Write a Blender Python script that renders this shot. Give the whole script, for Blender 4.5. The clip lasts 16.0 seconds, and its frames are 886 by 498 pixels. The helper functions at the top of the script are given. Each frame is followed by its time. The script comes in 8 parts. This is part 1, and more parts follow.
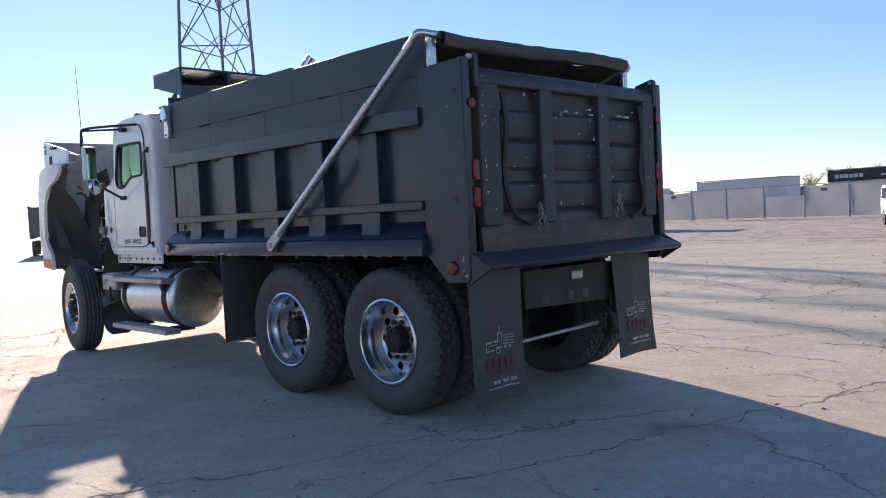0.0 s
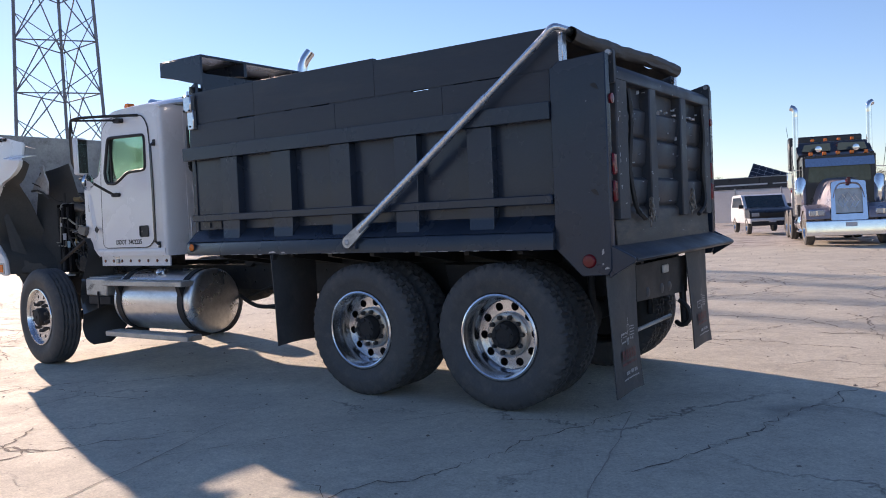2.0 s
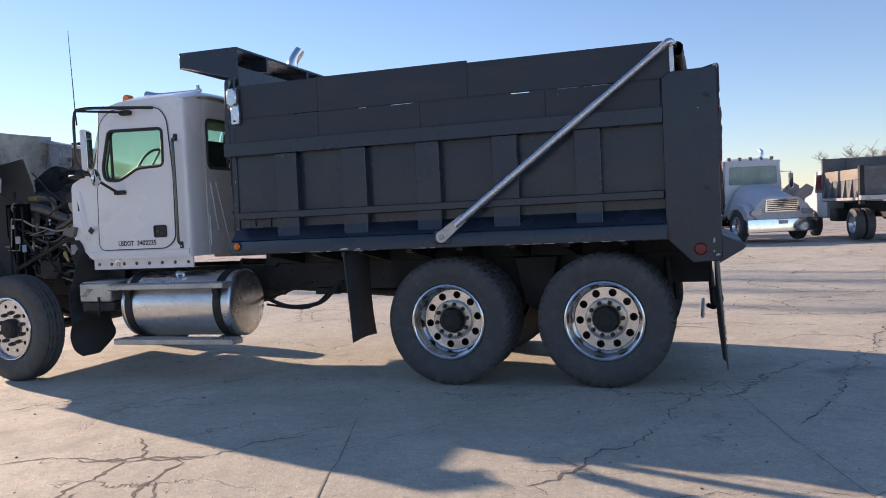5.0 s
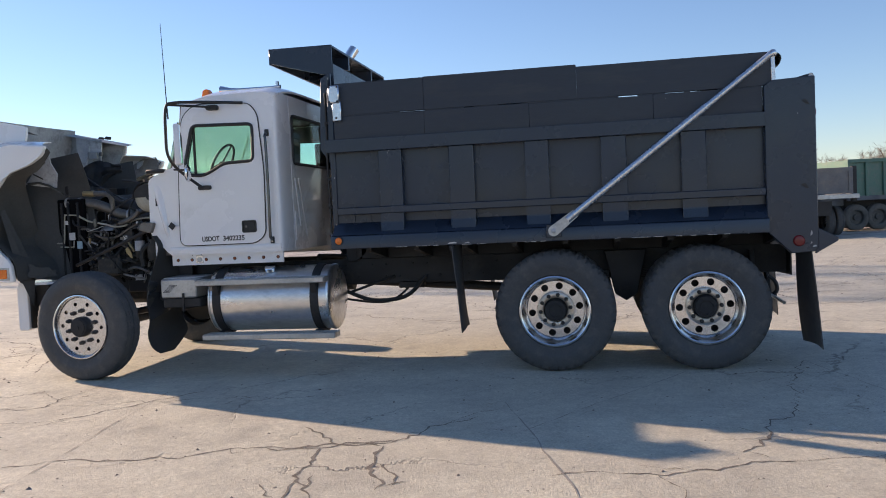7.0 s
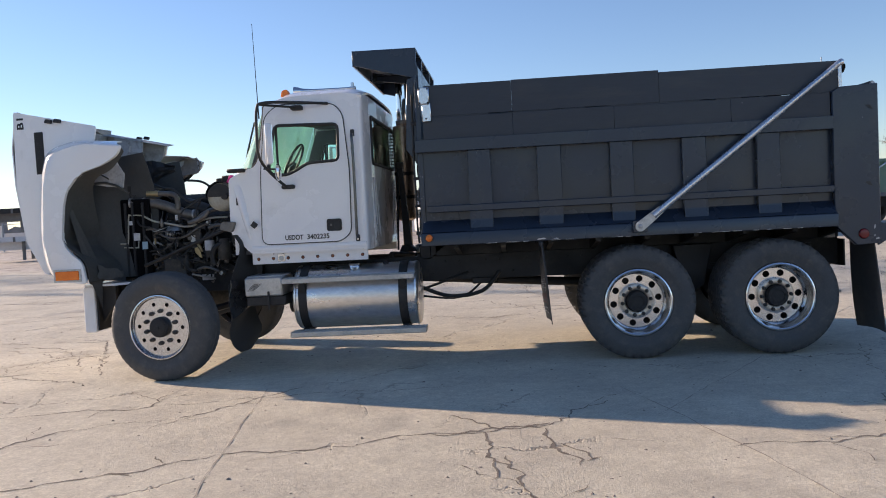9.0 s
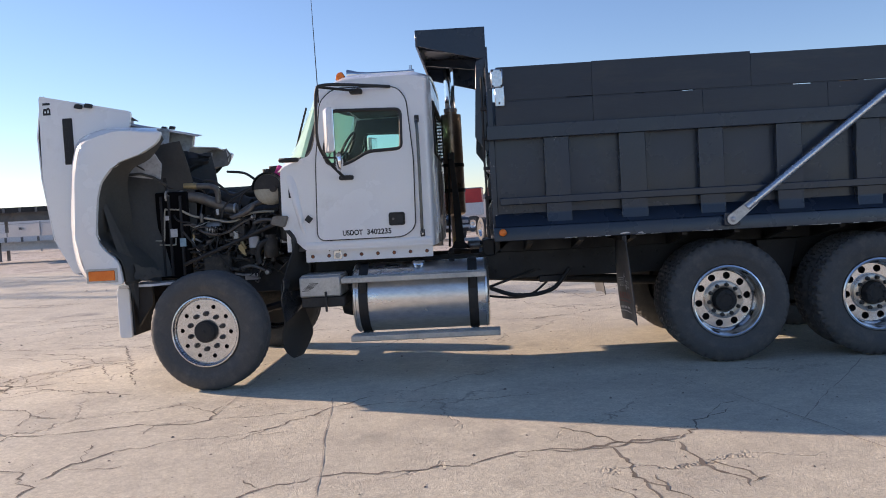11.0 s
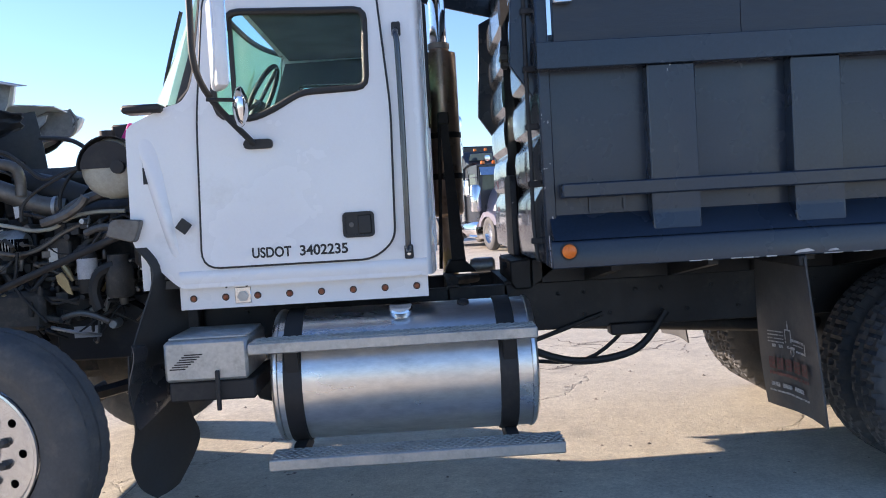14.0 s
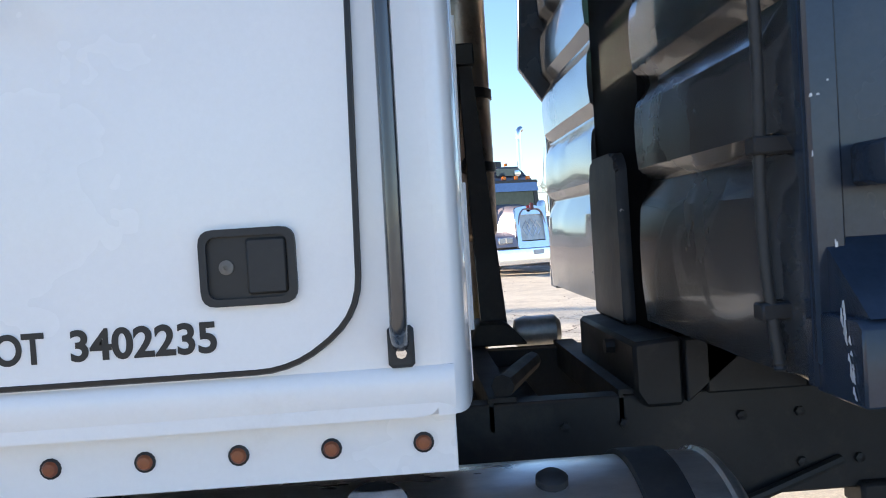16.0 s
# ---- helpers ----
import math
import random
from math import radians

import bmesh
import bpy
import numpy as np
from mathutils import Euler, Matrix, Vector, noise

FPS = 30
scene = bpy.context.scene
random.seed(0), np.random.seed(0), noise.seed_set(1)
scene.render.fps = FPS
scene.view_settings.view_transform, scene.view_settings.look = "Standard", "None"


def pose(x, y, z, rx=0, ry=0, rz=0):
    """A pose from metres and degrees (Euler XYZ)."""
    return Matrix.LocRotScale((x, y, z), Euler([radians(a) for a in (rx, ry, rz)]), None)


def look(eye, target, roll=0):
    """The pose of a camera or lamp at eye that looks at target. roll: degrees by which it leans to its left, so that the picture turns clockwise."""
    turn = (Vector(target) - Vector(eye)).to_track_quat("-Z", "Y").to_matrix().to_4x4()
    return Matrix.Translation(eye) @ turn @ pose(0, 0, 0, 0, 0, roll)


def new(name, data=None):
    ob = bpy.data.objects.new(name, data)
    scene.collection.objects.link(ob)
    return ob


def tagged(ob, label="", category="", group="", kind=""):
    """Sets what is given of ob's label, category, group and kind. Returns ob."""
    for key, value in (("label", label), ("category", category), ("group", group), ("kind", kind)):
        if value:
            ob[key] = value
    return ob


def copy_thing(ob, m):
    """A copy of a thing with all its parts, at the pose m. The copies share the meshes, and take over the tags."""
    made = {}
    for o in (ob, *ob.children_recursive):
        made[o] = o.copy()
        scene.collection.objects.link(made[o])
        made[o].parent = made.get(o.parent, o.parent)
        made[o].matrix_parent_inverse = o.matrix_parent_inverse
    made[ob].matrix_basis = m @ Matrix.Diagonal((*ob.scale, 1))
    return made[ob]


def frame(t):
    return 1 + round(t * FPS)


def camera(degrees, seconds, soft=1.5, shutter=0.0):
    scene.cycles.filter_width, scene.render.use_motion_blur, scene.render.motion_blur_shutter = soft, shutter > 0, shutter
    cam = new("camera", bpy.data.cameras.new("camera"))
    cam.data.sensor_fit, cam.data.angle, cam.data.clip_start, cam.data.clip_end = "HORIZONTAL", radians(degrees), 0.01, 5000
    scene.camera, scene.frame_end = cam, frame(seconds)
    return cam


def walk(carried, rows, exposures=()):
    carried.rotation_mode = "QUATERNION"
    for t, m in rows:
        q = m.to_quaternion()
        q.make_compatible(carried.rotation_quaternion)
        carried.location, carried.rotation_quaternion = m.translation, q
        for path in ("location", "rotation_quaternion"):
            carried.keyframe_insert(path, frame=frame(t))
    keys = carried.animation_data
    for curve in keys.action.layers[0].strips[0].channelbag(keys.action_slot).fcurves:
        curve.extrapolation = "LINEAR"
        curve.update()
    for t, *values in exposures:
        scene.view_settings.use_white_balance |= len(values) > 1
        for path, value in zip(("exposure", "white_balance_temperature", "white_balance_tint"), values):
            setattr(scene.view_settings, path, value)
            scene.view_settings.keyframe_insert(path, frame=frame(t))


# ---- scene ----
cam = camera(57.7, 16.0, soft=1.0)
PATH = [
    (0, (4.746, -5.233, 1.499), (3.316, -3.837, 1.413), -2.8),
    (0.5, (4.338, -5.568, 1.493), (2.979, -4.103, 1.408), -2.8),
    (1, (3.918, -5.875, 1.505), (2.63, -4.348, 1.418), -2.8),
    (1.5, (3.505, -6.197, 1.505), (2.292, -4.609, 1.421), -2.8),
    (2, (3.13, -6.528, 1.482), (2.003, -4.878, 1.401), -2.6),
    (2.5, (2.797, -6.856, 1.467), (1.762, -5.146, 1.393), -2.5),
    (3, (2.466, -7.147, 1.466), (1.531, -5.381, 1.387), -2.6),
    (3.5, (2.077, -7.371, 1.472), (1.229, -5.561, 1.391), -2.7),
    (5.8, (0.13, -8.35, 1.507), (-0.397, -6.422, 1.418), -2.8),
    (6, (-0.061, -8.431, 1.517), (-0.563, -6.498, 1.426), -2.8),
    (6.5, (-0.506, -8.663, 1.519), (-0.941, -6.713, 1.429), -2.8),
    (7, (-0.989, -8.837, 1.525), (-1.359, -6.873, 1.432), -2.7),
    (7.5, (-1.406, -8.997, 1.523), (-1.72, -7.024, 1.43), -2.8),
    (8, (-1.836, -9.12, 1.54), (-2.097, -7.139, 1.445), -2.9),
    (8.5, (-2.259, -9.223, 1.551), (-2.466, -7.236, 1.456), -2.9),
    (9, (-2.636, -9.365, 1.549), (-2.8, -7.373, 1.455), -3.0),
    (9.5, (-3.013, -9.401, 1.527), (-3.138, -7.407, 1.435), -3.0),
    (9.7, (-3.167, -9.414, 1.534), (-3.273, -7.419, 1.441), -3.0),
    (12, (-3.752, -7.629, 1.511), (-3.838, -5.633, 1.41), -3.3),
    (12.5, (-3.847, -6.94, 1.523), (-3.882, -4.943, 1.412), -3.2),
    (12.8, (-3.876, -6.574, 1.503), (-3.904, -4.577, 1.4), -3.4),
    (13, (-3.915, -6.326, 1.501), (-3.934, -4.329, 1.392), -3.1),
    (13.5, (-4.04, -5.728, 1.481), (-4.007, -3.731, 1.385), -3.1),
    (14, (-4.109, -5.099, 1.526), (-4.063, -3.102, 1.423), -3.3),
    (14.5, (-4.156, -4.436, 1.538), (-4.085, -2.44, 1.438), -3.2),
    (15, (-4.101, -3.747, 1.551), (-4.022, -1.752, 1.443), -3.4),
    (15.5, (-4.139, -3.074, 1.562), (-4.061, -1.078, 1.45), -3.6),
    (16, (-4.155, -2.477, 1.508), (-4.081, -0.479, 1.459), -3.6),
]
EXPOSURES = [(0, 0.74, 6100, 24), (3.5, 0.88, 6400, 25), (7, 0.88, 6450, 20), (9.7, 0.84, 6400, 20), (12.0, 0.95, 6200, 24), (12.5, 1.12, 5850, 24), (14.5, 1.5, 6000, 18), (16, 1.78, 6200, 15)]
walk(cam, [(t, look(eye, target, roll)) for t, eye, target, roll in PATH], EXPOSURES)

# ---- world, sun and exposure ----
SUN_AZ, SUN_EL = 158.2, 20.3
world = bpy.data.worlds.new("sky")
scene.world = world
world.use_nodes = True
wn = world.node_tree.nodes
wl = world.node_tree.links
sky = wn.new("ShaderNodeTexSky")
sky.sky_type = "NISHITA"
sky.sun_disc = False
sky.sun_elevation = radians(SUN_EL)
sky.sun_rotation = radians(90 - SUN_AZ)
sky.air_density, sky.dust_density, sky.ozone_density = 1.0, 0.05, 3.5
wn["Background"].inputs["Strength"].default_value = 0.088
wl.new(sky.outputs[0], wn["Background"].inputs["Color"])

sun = new("sun", bpy.data.lights.new("sun", "SUN"))
sun.data.energy = 4.2
sun.data.angle = radians(0.55)
sun.data.color = (1.0, 0.81, 0.58)
sun_dir = Vector((math.cos(radians(SUN_AZ)) * math.cos(radians(SUN_EL)), math.sin(radians(SUN_AZ)) * math.cos(radians(SUN_EL)), math.sin(radians(SUN_EL))))
sun.matrix_world = look(sun_dir * 60, (0, 0, 0))


# ---- materials ----
def nodes_of(name):
    m = bpy.data.materials.new(name)
    m.use_nodes = True
    return m, m.node_tree.nodes, m.node_tree.links, m.node_tree.nodes["Principled BSDF"]


def noise_node(n, l, coord, scale, detail=4, rough=0.6):
    t = n.new("ShaderNodeTexNoise")
    t.inputs["Scale"].default_value = scale
    t.inputs["Detail"].default_value = detail
    t.inputs["Roughness"].default_value = rough
    l.new(coord, t.inputs["Vector"])
    return t


def ramp_node(n, l, src, lo, hi, c0=(0, 0, 0, 1), c1=(1, 1, 1, 1)):
    r = n.new("ShaderNodeValToRGB")
    r.color_ramp.elements[0].position, r.color_ramp.elements[1].position = lo, hi
    r.color_ramp.elements[0].color, r.color_ramp.elements[1].color = c0, c1
    l.new(src, r.inputs["Fac"])
    return r


def mix_node(n, l, fac, a, b, mode="MIX"):
    m = n.new("ShaderNodeMix")
    m.data_type, m.blend_type = "RGBA", mode
    for value, slot in ((fac, m.inputs[0]), (a, m.inputs[6]), (b, m.inputs[7])):
        if isinstance(value, (int, float)):
            slot.default_value = value
        elif isinstance(value, tuple):
            slot.default_value = (*value, 1) if len(value) == 3 else value
        else:
            l.new(value, slot)
    return m.outputs[2]


def surface(name, col, col2=None, rough=0.5, rough2=None, metal=0.0, big=2.5, fine=45.0, bump=0.08, dist=0.004, dirt=None, dirt_lo=0.52, dirt_hi=0.72,
            chips=None, chip_at=0.74, coat=0.0, stretch=(1, 1, 1), spec=0.5, grain_amp=1.0):
    """Two-scale paint or metal: broad tone, fine grain, patches of dirt, flaked chips, fine relief."""
    m, n, l, b = nodes_of(name)
    tc = n.new("ShaderNodeTexCoord")
    mp = n.new("ShaderNodeMapping")
    mp.inputs["Scale"].default_value = stretch
    l.new(tc.outputs["Object"], mp.inputs["Vector"])
    co = mp.outputs["Vector"]
    broad = noise_node(n, l, co, big, 5)
    grain = noise_node(n, l, co, fine, 6, 0.7)
    f1 = ramp_node(n, l, broad.outputs["Fac"], 0.35, 0.68)
    col2 = col2 or tuple(c * 0.75 for c in col)
    c = mix_node(n, l, f1.outputs["Color"], col, col2)
    g = ramp_node(n, l, grain.outputs["Fac"], 0.3, 0.75, (*[1 - 0.18 * grain_amp] * 3, 1), (*[1 + 0.12 * grain_amp] * 3, 1))
    c = mix_node(n, l, 1.0, c, g.outputs["Color"], "MULTIPLY")
    if dirt:
        d = noise_node(n, l, co, big * 1.9, 8, 0.68)
        fd = ramp_node(n, l, d.outputs["Fac"], dirt_lo, dirt_hi)
        c = mix_node(n, l, fd.outputs["Color"], c, dirt)
    if chips:
        k = noise_node(n, l, co, 19.0, 3, 0.55)
        fk = ramp_node(n, l, k.outputs["Fac"], chip_at, chip_at + 0.012)
        c = mix_node(n, l, fk.outputs["Color"], c, chips)
    l.new(c, b.inputs["Base Color"])
    rr = n.new("ShaderNodeMapRange")
    rr.inputs["To Min"].default_value = rough
    rr.inputs["To Max"].default_value = rough2 if rough2 is not None else min(1.0, rough * 1.35 + 0.03)
    l.new(broad.outputs["Fac"], rr.inputs["Value"])
    rr.inputs["From Min"].default_value, rr.inputs["From Max"].default_value = 0.35, 0.7
    l.new(rr.outputs[0], b.inputs["Roughness"])
    b.inputs["Metallic"].default_value = metal
    b.inputs["Coat Weight"].default_value = coat
    b.inputs["Specular IOR Level"].default_value = spec
    if bump:
        bp = n.new("ShaderNodeBump")
        bp.inputs["Strength"].default_value = bump
        bp.inputs["Distance"].default_value = dist
        l.new(grain.outputs["Fac"], bp.inputs["Height"])
        l.new(bp.outputs["Normal"], b.inputs["Normal"])
    return m


def glass_material(name, tint, rough=0.0):
    m, n, l, b = nodes_of(name)
    b.inputs["Base Color"].default_value = (*tint, 1)
    b.inputs["Transmission Weight"].default_value = 1.0
    b.inputs["Roughness"].default_value = rough
    b.inputs["IOR"].default_value = 1.05
    b.inputs["Specular IOR Level"].default_value = 0.6
    b.inputs["Coat Weight"].default_value = 0.35
    return m


BLACK = surface("black_truck_paint", (0.018, 0.029, 0.049), (0.024, 0.036, 0.058), 0.2, 0.36, spec=0.52, big=1.6, fine=60, bump=0.12, dist=0.003, dirt=(0.036, 0.043, 0.055), dirt_lo=0.56, dirt_hi=0.8, chips=(0.5, 0.5, 0.5), chip_at=0.772)
BOARD = surface("black_board", (0.012, 0.019, 0.032), (0.018, 0.026, 0.04), 0.33, 0.52, spec=0.6, big=1.3, fine=30, bump=0.25, dist=0.004, dirt=(0.036, 0.037, 0.042), stretch=(0.4, 1, 2.2), chips=(0.4, 0.4, 0.4), chip_at=0.8)
WORN = surface("worn_black_steel", (0.032, 0.039, 0.05), (0.046, 0.052, 0.062), 0.4, 0.65, big=2.2, fine=40, bump=0.25, dist=0.004, dirt=(0.09, 0.075, 0.062), dirt_lo=0.52, dirt_hi=0.76, chips=(0.42, 0.42, 0.42), chip_at=0.75)
CHASSIS = surface("chassis_black", (0.012, 0.012, 0.014), (0.022, 0.021, 0.021), 0.5, 0.8, big=3, fine=50, bump=0.2, dirt=(0.05, 0.043, 0.036), dirt_lo=0.55, dirt_hi=0.8)
GLOSSY = surface("glossy_black_paint", (0.03, 0.033, 0.038), (0.04, 0.042, 0.046), 0.17, 0.3, big=2, fine=9, bump=0.05, dist=0.004, dirt=(0.05, 0.05, 0.05), dirt_lo=0.6, dirt_hi=0.85, spec=0.8, coat=0.4)
# near-black colour stands in for shade in recesses; some engine fittings use it
INKY = surface("near_black_shade_and_parts", (0.004, 0.004, 0.005), (0.006, 0.006, 0.007), 0.8, 0.95, big=3, fine=40, bump=0.1, spec=0.08)
CHAINM = surface("dark_chain_steel", (0.34, 0.33, 0.31), (0.2, 0.17, 0.14), 0.4, 0.6, metal=0.8, big=14, fine=90, bump=0.2)
WHITE = surface("white_cab_paint", (0.82, 0.82, 0.82), (0.78, 0.78, 0.785), 0.22, 0.34, big=1.2, fine=90, bump=0.02, dist=0.001, dirt=(0.62, 0.61, 0.59), dirt_lo=0.62, dirt_hi=0.9, coat=0.5, grain_amp=0.12)
# grey lightened in place of sunlight coming through the hood moulding
GREY_IN = surface("hood_underside_grey", (0.42, 0.43, 0.43), (0.32, 0.325, 0.32), 0.6, 0.85, big=3, fine=30, bump=0.25, dirt=(0.14, 0.135, 0.125), dirt_lo=0.5, dirt_hi=0.75)
LINER = surface("fender_liner_black", (0.05, 0.052, 0.05), (0.075, 0.074, 0.07), 0.65, 0.9, big=3, fine=40, bump=0.2, dirt=(0.07, 0.06, 0.05), dirt_lo=0.55, dirt_hi=0.8)
ALU = surface("polished_aluminium", (0.78, 0.78, 0.79), (0.66, 0.66, 0.67), 0.16, 0.3, metal=1.0, big=4, fine=35, bump=0.04, dist=0.002, dirt=(0.42, 0.41, 0.4), dirt_lo=0.6, dirt_hi=0.85)
TANK = surface("scuffed_tank_aluminium", (0.84, 0.83, 0.82), (0.7, 0.69, 0.68), 0.24, 0.4, metal=0.95, big=3, fine=26, bump=0.08, dist=0.003, dirt=(0.36, 0.35, 0.34), dirt_lo=0.57, dirt_hi=0.8, stretch=(0.35, 1, 1))
TUBE = surface("bright_steel_tube", (0.72, 0.74, 0.77), (0.6, 0.62, 0.65), 0.2, 0.36, metal=0.9, big=5, fine=50, bump=0.05, dist=0.002, dirt=(0.35, 0.35, 0.36), dirt_lo=0.62, dirt_hi=0.85)
TREAD = surface("grey_step_aluminium", (0.52, 0.52, 0.51), (0.43, 0.43, 0.42), 0.38, 0.55, metal=0.75, big=6, fine=40, bump=0.15, dirt=(0.25, 0.24, 0.22), dirt_lo=0.55, dirt_hi=0.8)
CHROME = surface("chrome", (0.82, 0.82, 0.83), (0.74, 0.74, 0.75), 0.06, 0.14, metal=1.0, big=5, fine=60, bump=0.0)
RUBBER = surface("tyre_rubber", (0.058, 0.06, 0.064), (0.082, 0.081, 0.08), 0.6, 0.85, big=5, fine=60, bump=0.3, dist=0.004, dirt=(0.12, 0.11, 0.098), dirt_lo=0.5, dirt_hi=0.8)
HOSE = surface("hose_rubber", (0.018, 0.018, 0.018), (0.03, 0.03, 0.03), 0.5, 0.7, big=6, fine=60, bump=0.1)
FLAP = surface("mud_flap_rubber", (0.045, 0.046, 0.049), (0.07, 0.07, 0.07), 0.5, 0.75, big=3, fine=30, bump=0.2, dirt=(0.09, 0.085, 0.08), dirt_lo=0.5, dirt_hi=0.78)
AMBER = surface("amber_lens", (0.95, 0.25, 0.03), (0.85, 0.18, 0.02), 0.15, 0.25, big=8, fine=120, bump=0.1)
RED = surface("red_lens", (0.22, 0.012, 0.016), (0.14, 0.008, 0.01), 0.15, 0.25, big=8, fine=120, bump=0.1)
RUSTLENS = surface("dull_orange_lens", (0.3, 0.09, 0.03), (0.2, 0.05, 0.02), 0.3, 0.4, big=12, fine=120, bump=0.1)
PIPE = surface("bare_intake_pipe", (0.2, 0.19, 0.175), (0.14, 0.13, 0.12), 0.4, 0.6, metal=0.6, big=6, fine=40, bump=0.15, dirt=(0.12, 0.1, 0.08))
ENGINE = surface("oily_engine", (0.03, 0.029, 0.028), (0.07, 0.063, 0.055), 0.5, 0.8, big=7, fine=40, bump=0.4, dist=0.006, dirt=(0.12, 0.1, 0.08), dirt_lo=0.5, dirt_hi=0.75)
TRANSLUCENT = surface("cream_plastic", (0.42, 0.41, 0.34), (0.34, 0.32, 0.26), 0.35, 0.5, big=6, fine=50, bump=0.03)
PINK = surface("pink_tape", (0.7, 0.04, 0.26), (0.6, 0.03, 0.2), 0.5, 0.6, big=9, fine=60, bump=0.1)
LABELW = surface("paper_label", (0.6, 0.61, 0.62), (0.5, 0.5, 0.52), 0.5, 0.6, big=20, fine=120, bump=0.02)
LABELB = surface("pale_blue_label", (0.35, 0.5, 0.58), (0.3, 0.44, 0.52), 0.5, 0.6, big=20, fine=120, bump=0.02)
BRASS = surface("dull_brass", (0.45, 0.36, 0.2), (0.36, 0.28, 0.15), 0.4, 0.5, metal=0.7, big=14, fine=70, bump=0.05)
INK = surface("black_lettering", (0.012, 0.012, 0.013), (0.016, 0.016, 0.017), 0.4, 0.5, big=9, fine=80, bump=0.0)
PALE = surface("worn_pale_print", (0.5, 0.5, 0.49), (0.3, 0.3, 0.3), 0.5, 0.7, big=40, fine=150, bump=0.0, dirt=(0.06, 0.06, 0.06), dirt_lo=0.5, dirt_hi=0.62)
DARKRED = surface("worn_red_print", (0.14, 0.02, 0.025), (0.08, 0.02, 0.02), 0.5, 0.7, big=40, fine=150, bump=0.0, dirt=(0.05, 0.045, 0.045), dirt_lo=0.48, dirt_hi=0.6)
CABIN = surface("cabin_trim_grey", (0.07, 0.072, 0.076), (0.05, 0.05, 0.053), 0.6, 0.8, big=3, fine=50, bump=0.1)
SEATC = surface("seat_cloth", (0.05, 0.05, 0.055), (0.035, 0.035, 0.04), 0.8, 0.95, big=6, fine=120, bump=0.2)
GLASS = glass_material("green_tinted_glass", (0.66, 0.88, 0.8))
CLEAR = glass_material("dusty_pale_reflection_glass", (0.6, 0.8, 0.72))
# half the transmission gives way to pale diffuse, for dust and reflected light
CLEAR.node_tree.nodes["Principled BSDF"].inputs["Transmission Weight"].default_value = 0.5
CLEAR.node_tree.nodes["Principled BSDF"].inputs["Roughness"].default_value = 0.06
MIRROR = surface("mirror_face", (0.9, 0.91, 0.92), (0.86, 0.87, 0.88), 0.02, 0.04, metal=1.0, big=3, fine=30, bump=0.0)
TARP = surface("black_tarpaulin", (0.06, 0.056, 0.052), (0.1, 0.09, 0.08), 0.55, 0.8, big=5, fine=70, bump=0.3, dist=0.008, dirt=(0.1, 0.09, 0.075), dirt_lo=0.5, dirt_hi=0.75)
SCUFF = surface("scraped_bare_metal", (0.55, 0.55, 0.56), (0.4, 0.4, 0.41), 0.4, 0.6, metal=0.5, big=20, fine=100, bump=0.1)


# ---- building helpers ----
def part(name, bm, material, parent=None, label="", smooth=40):
    """Links a bmesh as one mesh object, under a thing or a part when given."""
    bmesh.ops.recalc_face_normals(bm, faces=bm.faces)
    me = bpy.data.meshes.new(name)
    bm.to_mesh(me)
    bm.free()
    me.materials.append(material)
    if smooth:
        me.polygons.foreach_set("use_smooth", [True] * len(me.polygons))
        me.set_sharp_from_angle(angle=radians(smooth))
    ob = new(name, me)
    if parent is not None:
        ob.parent = parent
    if label:
        ob["label"] = label
    return ob


def put(bm, verts, faces):
    vs = [bm.verts.new(v) for v in verts]
    return vs, [bm.faces.new([vs[i] for i in f]) for f in faces]


def box(bm, x0, x1, y0, y1, z0, z1, bev=0.0, m=None, seg=1):
    x0, x1 = min(x0, x1), max(x0, x1)
    y0, y1 = min(y0, y1), max(y0, y1)
    z0, z1 = min(z0, z1), max(z0, z1)
    c = [(x, y, z) for z in (z0, z1) for y in (y0, y1) for x in (x0, x1)]
    if m is not None:
        c = [m @ Vector(v) for v in c]
    vs, fs = put(bm, c, [(0, 2, 3, 1), (4, 5, 7, 6), (0, 1, 5, 4), (1, 3, 7, 5), (3, 2, 6, 7), (2, 0, 4, 6)])
    if bev:
        es = list({e for f in fs for e in f.edges})
        bmesh.ops.bevel(bm, geom=es, offset=bev, segments=seg, affect="EDGES", profile=0.5)
    return bm


def one_box(*a, **k):
    return box(bmesh.new(), *a, **k)


def flat(pts, axis, a):
    if axis == "y":
        return [(p[0], a, p[1]) for p in pts]
    if axis == "x":
        return [(a, p[0], p[1]) for p in pts]
    return [(p[0], p[1], a) for p in pts]


def prism(bm, pts, axis, a, b, bev=0.0, seg=1):
    """A polygon in the plane across axis, drawn out from a to b."""
    n = len(pts)
    lo, hi = flat(pts, axis, a), flat(pts, axis, b)
    vs, fs = put(bm, lo + hi, [tuple(range(n)), tuple(range(2 * n - 1, n - 1, -1))] + [(i, (i + 1) % n, n + (i + 1) % n, n + i) for i in range(n)])
    if bev:
        es = list({e for f in fs for e in f.edges})
        bmesh.ops.bevel(bm, geom=es, offset=bev, segments=seg, affect="EDGES", profile=0.5)
    return bm


